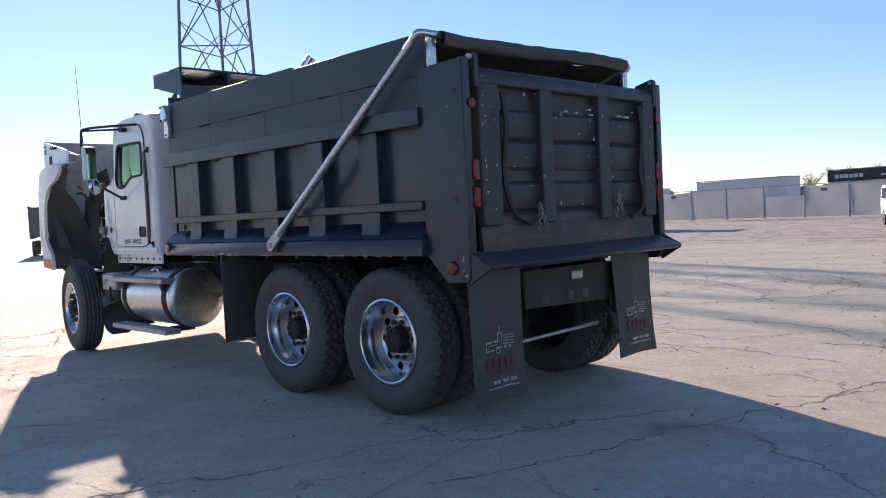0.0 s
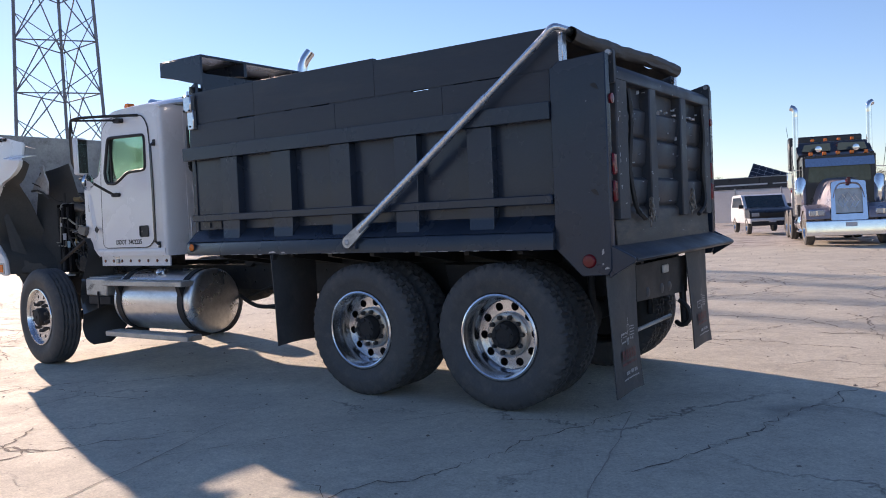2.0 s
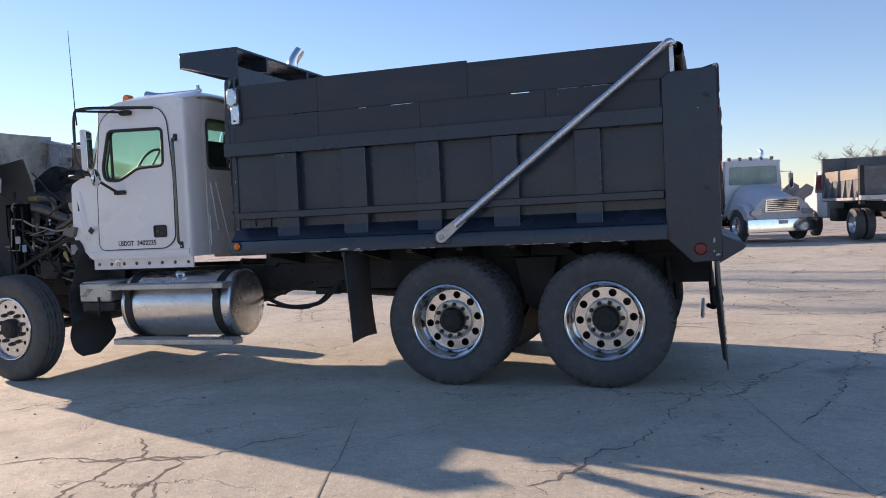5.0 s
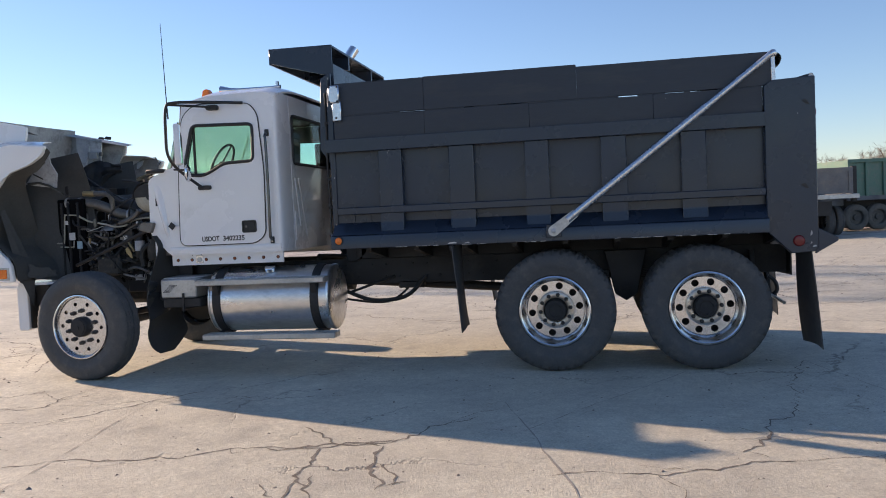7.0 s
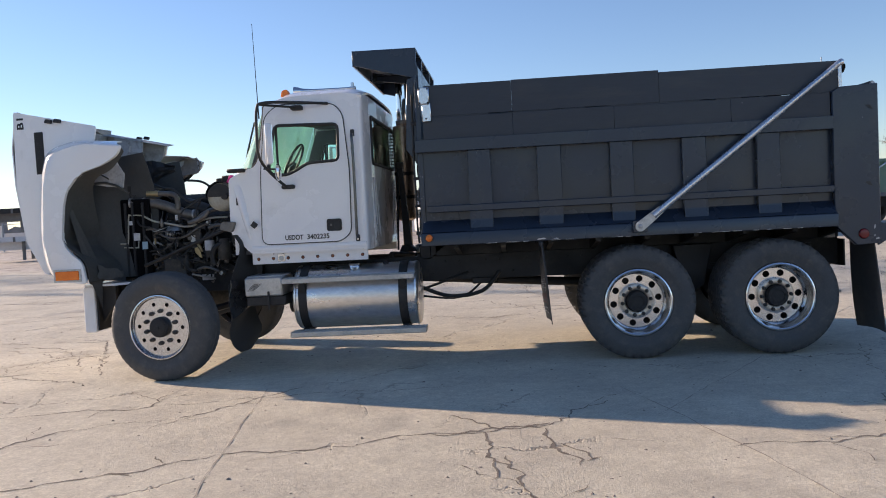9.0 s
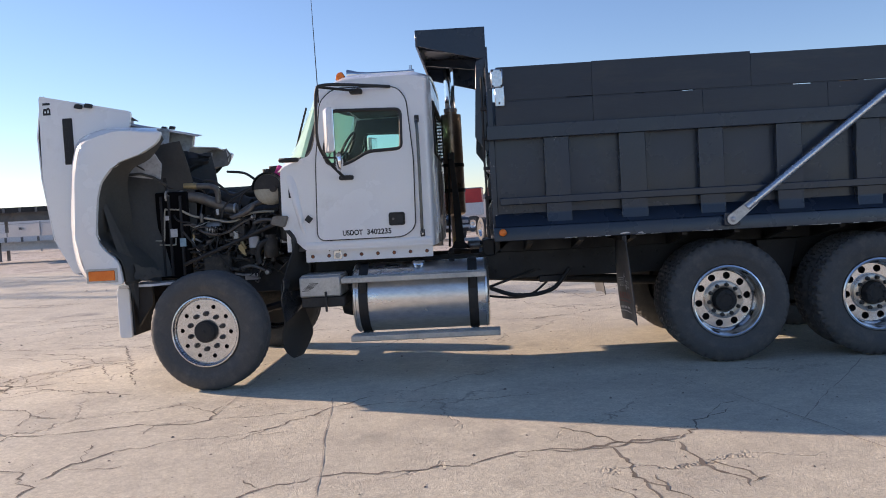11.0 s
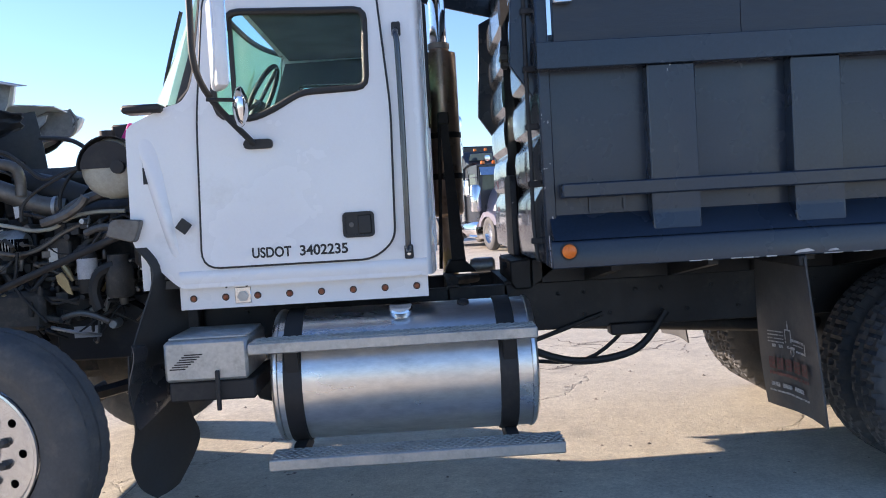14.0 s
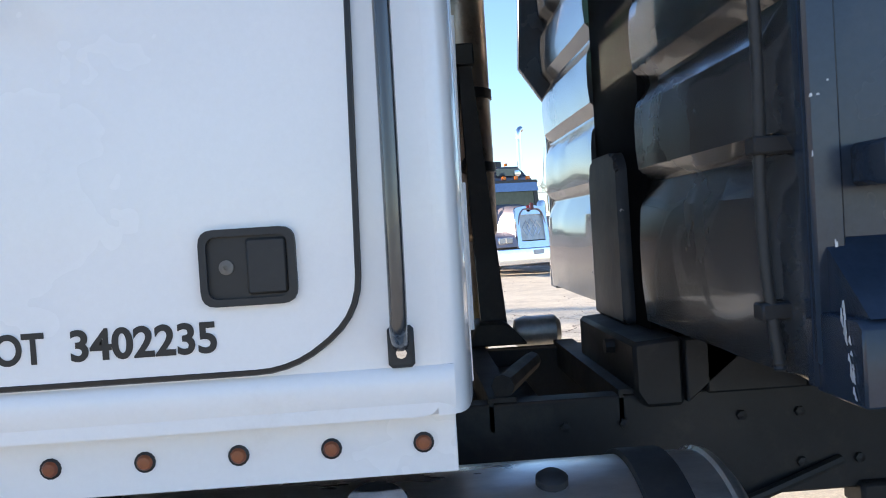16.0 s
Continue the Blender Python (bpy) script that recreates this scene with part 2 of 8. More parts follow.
def holed(bm, outer, holes, axis, a, b):
    """A plate with openings that go right through it."""
    edges = []
    for loop in (outer, *holes):
        vs = [bm.verts.new(v) for v in flat(loop, axis, a)]
        edges += [bm.edges.new((vs[i], vs[(i + 1) % len(vs)])) for i in range(len(vs))]
    made = bmesh.ops.triangle_fill(bm, edges=edges, use_beauty=True, use_dissolve=False)
    fs = [g for g in made["geom"] if isinstance(g, bmesh.types.BMFace)]
    ext = bmesh.ops.extrude_face_region(bm, geom=fs, use_keep_orig=True)
    vs = [g for g in ext["geom"] if isinstance(g, bmesh.types.BMVert)]
    k = {"x": 0, "y": 1, "z": 2}[axis]
    for v in vs:
        v.co[k] = b
    return bm


def axes(axis):
    return {"x": (Vector((0, 1, 0)), Vector((0, 0, 1)), Vector((1, 0, 0))), "y": (Vector((1, 0, 0)), Vector((0, 0, 1)), Vector((0, 1, 0))), "z": (Vector((1, 0, 0)), Vector((0, 1, 0)), Vector((0, 0, 1)))}[axis]


def lathe(bm, prof, c, axis="y", n=32, close=True):
    """Revolves (radius, height) round an axis through c."""
    u, v, w = axes(axis)
    c = Vector(c)
    rings = []
    for r, h in prof:
        if r < 1e-6:
            rings.append([bm.verts.new(c + w * h)])
        else:
            rings.append([bm.verts.new(c + w * h + (u * math.cos(2 * math.pi * i / n) + v * math.sin(2 * math.pi * i / n)) * r) for i in range(n)])
    for a, b in zip(rings, rings[1:]):
        for i in range(n):
            j = (i + 1) % n
            if len(a) == 1 and len(b) == 1:
                continue
            if len(a) == 1:
                bm.faces.new((a[0], b[j], b[i]))
            elif len(b) == 1:
                bm.faces.new((a[i], a[j], b[0]))
            else:
                bm.faces.new((a[i], a[j], b[j], b[i]))
    if close:
        for ring in (rings[0], rings[-1]):
            if len(ring) > 2:
                bm.faces.new(ring)
    return bm


def rod(bm, p, q, r, n=10):
    return tube(bm, [p, q], r, n)


def tube(bm, pts, r, n=8, caps=True):
    """A round bar or hose along points; r may be one radius or one for each point."""
    pts = [Vector(p) for p in pts]
    rs = r if isinstance(r, (list, tuple)) else [r] * len(pts)
    side = None
    rings = []
    for i, p in enumerate(pts):
        d = (pts[min(i + 1, len(pts) - 1)] - pts[max(i - 1, 0)]).normalized()
        if side is None:
            side = d.orthogonal().normalized()
        side = (side - d * side.dot(d)).normalized()
        up = d.cross(side)
        rings.append([bm.verts.new(p + (side * math.cos(2 * math.pi * k / n) + up * math.sin(2 * math.pi * k / n)) * rs[i]) for k in range(n)])
    for a, b in zip(rings, rings[1:]):
        for k in range(n):
            bm.faces.new((a[k], a[(k + 1) % n], b[(k + 1) % n], b[k]))
    if caps:
        bm.faces.new(rings[0])
        bm.faces.new(rings[-1])
    return bm


def curve_pts(pts, n=6):
    """A smooth line through points."""
    pts = [Vector(p) for p in pts]
    out = []
    for i in range(len(pts) - 1):
        a, b, c, d = pts[max(i - 1, 0)], pts[i], pts[i + 1], pts[min(i + 2, len(pts) - 1)]
        for k in range(n):
            t = k / n
            out.append(0.5 * (2 * b + (c - a) * t + (2 * a - 5 * b + 4 * c - d) * t * t + (3 * b - a - 3 * c + d) * t ** 3))
    return out + [pts[-1]]


def hose(bm, pts, r, n=8, k=6):
    return tube(bm, curve_pts(pts, k), r, n)


def sheet(bm, f, nu, nv, thick=0.0):
    """A curved sheet f(u, v), with thickness."""
    g = [[bm.verts.new(f(i / nu, j / nv)) for j in range(nv + 1)] for i in range(nu + 1)]
    fs = [bm.faces.new((g[i][j], g[i + 1][j], g[i + 1][j + 1], g[i][j + 1])) for i in range(nu) for j in range(nv)]
    if thick:
        bmesh.ops.recalc_face_normals(bm, faces=fs)
        bmesh.ops.solidify(bm, geom=fs, thickness=thick)
    return bm


def rounded(pts, r, k=4):
    """Rounds the corners of a polygon."""
    out = []
    n = len(pts)
    for i in range(n):
        p, a, b = Vector(pts[i]), Vector(pts[i - 1]), Vector(pts[(i + 1) % n])
        d = min(r, (a - p).length * 0.45, (b - p).length * 0.45)
        s, e = p + (a - p).normalized() * d, p + (b - p).normalized() * d
        for j in range(k + 1):
            t = j / k
            out.append(tuple((1 - t) ** 2 * s + 2 * t * (1 - t) * p + t * t * e))
    return out


def thing(name, label, category, m=None, group="", kind=""):
    ob = new(name)
    if m is not None:
        ob.matrix_world = m
    return tagged(ob, label, category, group, kind)


# ---- ground ----
def ground_material():
    """Old cast concrete with hairline cracks and stains that gives way to trodden gravel further off."""
    m, n, l, b = nodes_of("cracked_concrete")
    tc = n.new("ShaderNodeTexCoord")
    co = tc.outputs["Object"]
    broad = noise_node(n, l, co, 0.22, 6, 0.6)
    mid = noise_node(n, l, co, 1.3, 8, 0.65)
    grain = noise_node(n, l, co, 55, 6, 0.75)
    c = mix_node(n, l, ramp_node(n, l, broad.outputs["Fac"], 0.35, 0.68).outputs["Color"], (0.67, 0.622, 0.5), (0.56, 0.518, 0.415))
    c = mix_node(n, l, ramp_node(n, l, mid.outputs["Fac"], 0.42, 0.72).outputs["Color"], c, (0.48, 0.442, 0.362))
    gr = ramp_node(n, l, grain.outputs["Fac"], 0.3, 0.72, (0.7, 0.7, 0.7, 1), (1.18, 1.18, 1.18, 1))
    c = mix_node(n, l, 1.0, c, gr.outputs["Color"], "MULTIPLY")
    fleck = noise_node(n, l, co, 14, 5, 0.8)
    fl = ramp_node(n, l, fleck.outputs["Fac"], 0.28, 0.7, (0.78, 0.77, 0.76, 1), (1.14, 1.14, 1.14, 1))
    c = mix_node(n, l, 1.0, c, fl.outputs["Color"], "MULTIPLY")
    pit = n.new("ShaderNodeTexVoronoi")
    pit.inputs["Scale"].default_value = 9.0
    l.new(co, pit.inputs["Vector"])
    pf = ramp_node(n, l, pit.outputs["Distance"], 0.05, 0.11, (1, 1, 1, 1), (0, 0, 0, 1))
    pg = ramp_node(n, l, noise_node(n, l, co, 2.3, 3).outputs["Fac"], 0.52, 0.6)
    pm = n.new("ShaderNodeMath")
    pm.operation = "MULTIPLY"
    l.new(pf.outputs["Color"], pm.inputs[0])
    l.new(pg.outputs["Color"], pm.inputs[1])
    c = mix_node(n, l, pm.outputs[0], c, (0.2, 0.175, 0.15))
    # oil and tyre stains
    st = noise_node(n, l, co, 0.75, 4, 0.5)
    c = mix_node(n, l, ramp_node(n, l, st.outputs["Fac"], 0.64, 0.8).outputs["Color"], c, (0.2, 0.185, 0.17))
    # hairline cracks
    warp = noise_node(n, l, co, 1.6, 5, 0.7)
    wm = n.new("ShaderNodeVectorMath")
    wm.operation = "MULTIPLY_ADD"
    l.new(warp.outputs["Color"], wm.inputs[0])
    wm.inputs[1].default_value = (0.9, 0.9, 0.0)
    l.new(co, wm.inputs[2])
    vo = n.new("ShaderNodeTexVoronoi")
    vo.feature = "DISTANCE_TO_EDGE"
    vo.inputs["Scale"].default_value = 0.42
    l.new(wm.outputs[0], vo.inputs["Vector"])
    crack = ramp_node(n, l, vo.outputs["Distance"], 0.0, 0.008, (1, 1, 1, 1), (0, 0, 0, 1))
    gate = ramp_node(n, l, noise_node(n, l, co, 0.5, 2).outputs["Fac"], 0.45, 0.56)
    cr = n.new("ShaderNodeMath")
    cr.operation = "MULTIPLY"
    l.new(crack.outputs["Color"], cr.inputs[0])
    l.new(gate.outputs["Color"], cr.inputs[1])
    c = mix_node(n, l, cr.outputs[0], c, (0.24, 0.215, 0.18))
    # gravel further off
    sep = n.new("ShaderNodeSeparateXYZ")
    l.new(co, sep.inputs[0])
    edge = noise_node(n, l, co, 0.25, 4)
    ad = n.new("ShaderNodeMath")
    ad.operation = "MULTIPLY_ADD"
    l.new(edge.outputs["Fac"], ad.inputs[0])
    ad.inputs[1].default_value = 9.0
    l.new(sep.outputs["Y"], ad.inputs[2])
    far = n.new("ShaderNodeMapRange")
    far.inputs["From Min"].default_value, far.inputs["From Max"].default_value = 25.0, 28.0
    l.new(ad.outputs[0], far.inputs["Value"])
    stones = n.new("ShaderNodeTexVoronoi")
    stones.inputs["Scale"].default_value = 6
    l.new(co, stones.inputs["Vector"])
    sc = mix_node(n, l, stones.outputs["Color"], (0.4, 0.36, 0.31), (0.55, 0.5, 0.44))
    clump = noise_node(n, l, co, 0.9, 8, 0.75)
    sc = mix_node(n, l, ramp_node(n, l, clump.outputs["Fac"], 0.48, 0.62).outputs["Color"], sc, (0.22, 0.185, 0.15))
    c = mix_node(n, l, far.outputs[0], c, sc)
    l.new(c, b.inputs["Base Color"])
    rr = n.new("ShaderNodeMapRange")
    rr.inputs["To Min"].default_value, rr.inputs["To Max"].default_value = 0.62, 0.9
    l.new(mid.outputs["Fac"], rr.inputs["Value"])
    l.new(rr.outputs[0], b.inputs["Roughness"])
    h1 = n.new("ShaderNodeMath")
    h1.operation = "MULTIPLY_ADD"
    l.new(cr.outputs[0], h1.inputs[0])
    h1.inputs[1].default_value = -2.0
    l.new(grain.outputs["Fac"], h1.inputs[2])
    h2 = n.new("ShaderNodeMath")
    h2.operation = "MULTIPLY_ADD"
    l.new(mid.outputs["Fac"], h2.inputs[0])
    h2.inputs[1].default_value = 1.6
    l.new(h1.outputs[0], h2.inputs[2])
    bp = n.new("ShaderNodeBump")
    bp.inputs["Strength"].default_value = 0.7
    bp.inputs["Distance"].default_value = 0.012
    l.new(h2.outputs[0], bp.inputs["Height"])
    l.new(bp.outputs["Normal"], b.inputs["Normal"])
    return m


GROUND = ground_material()
CRACK = surface("crack_dirt", (0.13, 0.11, 0.09), (0.23, 0.2, 0.165), 0.9, 1.0, big=6, fine=60, bump=0.3)
JOINT = surface("joint_sealant", (0.3, 0.265, 0.225), (0.38, 0.34, 0.29), 0.85, 0.95, big=4, fine=60, bump=0.3)


def ground_height(x, y):
    """The yard's slight fall towards the truck's nose is fitted to the camera's view."""
    t = min(1.0, max(0.0, (-1.0 - x) / 5.2))
    low = -0.032 - 0.031 * t * t * (3 - 2 * t)
    return low if y < 14 else low + 0.05 * noise.noise(Vector((x * 0.15, y * 0.15, 2.0)))


def build_ground():
    bm = bmesh.new()
    xs = [-2500, -600, -200] + [-100 + 4 * i for i in range(22)] + [-12 + 0.5 * i for i in range(32)] + [4 + 4 * i for i in range(20)] + [200, 600, 2500]
    ys = [-2500, -600, -200, -60] + [-24 + 4 * i for i in range(26)] + [150, 300, 800, 2500]
    g = [[bm.verts.new((x, y, ground_height(x, y) if abs(x) < 150 and y < 140 else 0)) for y in ys] for x in xs]
    for i in range(len(xs) - 1):
        for j in range(len(ys) - 1):
            bm.faces.new((g[i][j], g[i + 1][j], g[i + 1][j + 1], g[i][j + 1]))
    tagged(part("ground", bm, GROUND, smooth=80), "pale weathered concrete yard with cracks, joints and gravel beyond", "ground", kind="structure")


def jag(p, q, seed, step=0.05, amp=0.045):
    """A broken line from p to q on the ground."""
    rnd = random.Random(seed)
    p, q = Vector((*p, 0)), Vector((*q, 0))
    n = max(2, int((q - p).length / step))
    side = Vector((-(q - p).y, (q - p).x, 0)).normalized()
    out, drift = [], 0.0
    for i in range(n + 1):
        t = i / n
        drift = drift * 0.86 + rnd.uniform(-amp, amp) * 0.55
        out.append(p.lerp(q, t) + side * drift * min(1, 6 * t, 6 * (1 - t)) * 1.8)
    return out


def ribbon(bm, pts, w, seed, z=0.0025):
    rnd = random.Random(seed)
    rows = []
    for i, p in enumerate(pts):
        d = (pts[min(i + 1, len(pts) - 1)] - pts[max(i - 1, 0)]).normalized()
        s = Vector((-d.y, d.x, 0))
        k = w * rnd.uniform(0.15, 1.15) * (0.25 if i in (0, len(pts) - 1) else 1)
        up = Vector((0, 0, z + ground_height(p.x, p.y)))
        rows.append((bm.verts.new(p + s * k + up), bm.verts.new(p - s * k + up)))
    for a, b in zip(rows, rows[1:]):
        bm.faces.new((a[0], b[0], b[1], a[1]))


def build_cracks():
    """The yard's long cracks and the crumbled seams between slabs."""
    lines = [
        # long crack in front of the truck, and its branches
        ((-9.5, -5.9), (-5.41, -4.42), 0.011), ((-5.41, -4.42), (-4.7, -4.0), 0.012), ((-4.7, -4.0), (-2.9, -3.7), 0.011), ((-2.9, -3.7), (-2.42, -3.58), 0.014), ((-2.42, -3.58), (-1.9, -2.9), 0.009),
        ((-2.87, -3.7), (-2.62, -4.85), 0.014), ((-2.62, -4.85), (-2.5, -6.2), 0.012), ((-2.44, -3.65), (-2.27, -4.5), 0.016), ((-6.72, -2.63), (-5.86, -2.44), 0.01), ((-11, -3.4), (-6.72, -2.63), 0.009),
        ((-5.9, -2.5), (-5.95, -2.0), 0.01), ((-5.86, -2.44), (-3.2, -2.15), 0.006), ((-1.29, -4.23), (0.18, -3.9), 0.008), ((0.18, -3.9), (2.6, -3.3), 0.004), ((-3.06, -3.73), (-2.4, -3.51), 0.016),
        ((-0.15, -3.75), (0.35, -2.9), 0.012), ((0.35, -2.9), (0.9, -0.85), 0.006), ((-7.6, -3.4), (-7.2, -4.6), 0.015), ((-7.2, -4.6), (-6.9, -6.2), 0.012), ((-8.8, -2.1), (-7.6, -3.4), 0.01),
        ((1.4, -2.2), (2.8, 2.0), 0.008), ((2.8, 2.0), (6.5, 1.2), 0.012), ((2.4, 1.0), (3.3, 3.9), 0.012), ((3.3, 3.9), (8.5, 3.4), 0.011), ((4.0, 4.0), (4.6, 7.5), 0.011), ((2.2, 5.4), (9.0, 6.2), 0.01),
        ((-12.5, 5.3), (-8.0, 4.2), 0.013), ((-14, 2.4), (-8.4, 1.6), 0.011), ((-10.5, 2.0), (-9.0, 5.2), 0.01), ((-8.4, 1.6), (-7.2, -0.9), 0.012), ((-8.9, -0.6), (-7.0, -1.4), 0.011),
        ((-3.0, 2.3), (-1.0, 3.6), 0.012), ((-1.0, 3.6), (0.6, 3.1), 0.012), ((-2.2, 3.0), (-3.3, 4.8), 0.011), ((-4.6, 3.4), (-3.0, 2.3), 0.012), ((0.6, 3.1), (2.2, 5.4), 0.01), ((-0.9, 1.9), (-0.2, 3.3), 0.009), ((5.2, 0.2), (4.4, 2.2), 0.01), ((6.0, 2.1), (8.4, 0.9), 0.012), ((5.4, 4.6), (7.4, 8.2), 0.012),
    ]
    rnd = random.Random(4)
    for x0, x1, y0, y1, count in ((0.8, 11.0, 1.6, 15.0, 70), (-15.0, -7.2, -3.0, 11.0, 44), (-6.5, 0.0, 2.2, 10.0, 30), (-9.5, -5.6, -6.5, -2.2, 6)):
        for k in range(count):
            x, y = rnd.uniform(x0, x1), rnd.uniform(y0, y1)
            a = rnd.choice((0.15, 0.35, 2.9, 1.2, 1.9)) + rnd.uniform(-0.3, 0.3)
            for j in range(rnd.choice((1, 2, 3))):
                d = rnd.uniform(0.5, 1.5)
                q = (x + d * math.cos(a), y + d * math.sin(a))
                lines.append(((x, y), q, rnd.uniform(0.006, 0.014) * (1.4 if y > 3 else 1.0)))
                x, y = q
                a += rnd.uniform(-0.9, 0.9)
    bm = bmesh.new()
    for i, (p, q, w) in enumerate(lines):
        ribbon(bm, jag(p, q, 11 + i), w, 51 + i)
        rnd = random.Random(200 + i)
        pts = jag(p, q, 11 + i)
        for k in range(2):
            a = pts[rnd.randrange(len(pts))]
            b = a + Vector((rnd.uniform(-0.45, 0.45), rnd.uniform(-0.45, 0.45), 0))
            ribbon(bm, jag(a[:2], b[:2], 300 + 7 * i + k, 0.05, 0.03), w * 0.55, 400 + i, 0.0035)
    tagged(part("pavement_cracks", bm, CRACK, smooth=0), "dark jagged cracks running across the concrete", "cracks", kind="structure")
    bm = bmesh.new()
    seams = [((-5.0, -1.9), (-4.3, -6.5)), ((0.9, -0.85), (1.7, -4.0)), ((-1.75, -2.42), (-0.95, -5.3)), ((-5.9, -2.4), (-6.1, 3.0)), ((-9.6, -1.0), (-9.0, -7.0)), ((4.8, -3.0), (5.8, 8.0)), ((-14, 8.3), (14, 9.4)), ((-14, 3.1), (14, 4.3)), ((-0.2, -1.3), (-1.6, -3.4))]
    for i, (p, q) in enumerate(seams):
        ribbon(bm, jag(p, q, 700 + i, 0.12, 0.012), 0.006, 800 + i, 0.0042)
    tagged(part("pavement_joints", bm, JOINT, smooth=0), "straight sanded joints between concrete slabs", "joints", kind="structure")


def build_debris():
    """Pebbles, crumbs and dead leaves on the concrete."""
    rnd = random.Random(5)
    bm = bmesh.new()
    for i in range(3600):
        x, y = rnd.uniform(-11, 9), rnd.uniform(-8.5, 12)
        r = rnd.choice((0.004, 0.005, 0.007, 0.009, 0.013)) * rnd.uniform(0.7, 1.4)
        if rnd.random() < 0.02:
            r *= 2
        a = rnd.uniform(0, 6.28)
        vs = [bm.verts.new((x + r * math.cos(a + k * 1.571) * rnd.uniform(0.7, 1.3), y + r * math.sin(a + k * 1.571) * rnd.uniform(0.7, 1.3), 0.001 + ground_height(x, y))) for k in range(4)]
        t = bm.verts.new((x, y, ground_height(x, y) + r * rnd.uniform(0.4, 0.9)))
        for k in range(4):
            bm.faces.new((vs[k], vs[(k + 1) % 4], t))
    for i in range(1900):
        x, y = rnd.uniform(-16, 22), rnd.uniform(9, 46)
        r = rnd.choice((0.008, 0.01, 0.013, 0.018, 0.025)) * rnd.uniform(0.7, 1.4)
        a = rnd.uniform(0, 6.28)
        vs = [bm.verts.new((x + r * math.cos(a + k * 1.571) * rnd.uniform(0.7, 1.5), y + r * math.sin(a + k * 1.571) * rnd.uniform(0.7, 1.5), ground_height(x, y) - 0.004)) for k in range(4)]
        t = bm.verts.new((x, y, ground_height(x, y) + r * rnd.uniform(0.4, 1.0)))
        for k in range(4):
            bm.faces.new((vs[k], vs[(k + 1) % 4], t))
    mat = surface("grit", (0.13, 0.11, 0.09), (0.34, 0.3, 0.26), 0.85, 0.95, big=0.9, fine=20, bump=0.2)
    tagged(part("grit", bm, mat, smooth=0), "scattered pebbles and crumbs on the concrete", "grit", kind="stuff")


build_ground()
build_cracks()
build_debris()


# ---- the dump truck ----
truck = thing("dump_truck", "white dump truck with black dump body and open hood on concrete", "truck")
HUB_Z = 0.537
FRONT_Z = 0.503
STEER = Matrix.Rotation(radians(-6.5), 4, "Z")


def tyre_mesh(lug):
    """A worn truck tyre with tread blocks and ribbed side walls; axis along y, outer face to -y."""
    bm = bmesh.new()
    prof = [(0.335, -0.105), (0.345, -0.125), (0.365, -0.132), (0.41, -0.143), (0.415, -0.146), (0.45, -0.147), (0.49, -0.14), (0.515, -0.132), (0.53, -0.12), (0.54, -0.105)]
    tread = [(0.545, -0.09 + 0.02 * i) for i in range(10)]
    prof = prof + tread + [(r, -h) for r, h in reversed(prof)]
    n = 168
    rings = []
    for r, h in prof:
        ring = []
        for i in range(n):
            a = 2 * math.pi * i / n
            rr = r
            hh = h
            if not lug and r >= 0.515:
                if r > 0.54 and min(abs(abs(h) - 0.03), abs(abs(h) - 0.07)) < 0.004:
                    rr -= 0.015
                    hh = h + 0.006 * (1 if (i // 3) % 2 else -1)
                elif i % 3 == 0 and abs(h) > 0.08:
                    rr -= 0.004
            elif r >= 0.515:
                shift = int(round((h + 0.12) / 0.04))
                groove = (i + shift * 2) % 4 == 0
                if groove:
                    rr -= 0.02 if r > 0.535 else 0.014
                if r > 0.54 and abs(abs(h) - 0.03) < 0.012:
                    rr -= 0.012
            rr = 0.335 + (rr - 0.335) * 1.115
            ring.append(bm.verts.new((rr * math.cos(a), hh, rr * math.sin(a))))
        rings.append(ring)
    for a, b in zip(rings, rings[1:]):
        for i in range(n):
            bm.faces.new((a[i], a[(i + 1) % n], b[(i + 1) % n], b[i]))
    for i in range(n):
        bm.faces.new((rings[0][i], rings[-1][i], rings[-1][(i + 1) % n], rings[0][(i + 1) % n]))
    return bm


def ring_pts(r, n, a0=0.0):
    return [(r * math.cos(a0 + 2 * math.pi * i / n), r * math.sin(a0 + 2 * math.pi * i / n)) for i in range(n)]


def disc_with_holes(bm, r0, r1, y, thick, holes, hr, rows=48):
    """A wheel disc from radius r0 to r1 with round hand holes through it."""
    outer = ring_pts(r1, rows)
    inner = [ring_pts(r0, 32)]
    for i in range(holes[0]):
        a = holes[2] + 2 * math.pi * i / holes[0]
        cx, cz = holes[1] * math.cos(a), holes[1] * math.sin(a)
        inner.append([(cx + p[0], cz + p[1]) for p in ring_pts(hr, 12)])
    return holed(bm, outer, inner, "y", y, y + thick)


TYRE_REAR = part("tyre", tyre_mesh(True), RUBBER, smooth=35)
TYRE_FRONT = part("tyre", tyre_mesh(False), RUBBER, smooth=35)


def wheel(kind, x, y, side, mesh_src):
    """kind: front, outer or inner; side -1 faces -y, +1 faces +y."""
    w = new("wheel")
    w.parent = truck
    w.matrix_world = Matrix.Translation((x, y, FRONT_Z if kind == "front" else HUB_Z)) @ (STEER if kind == "front" else Matrix.Identity(4)) @ (Matrix.Rotation(math.pi, 4, "Z") if side > 0 else Matrix.Identity(4)) @ Matrix.Rotation(x * 1.7, 4, "Y")
    return w


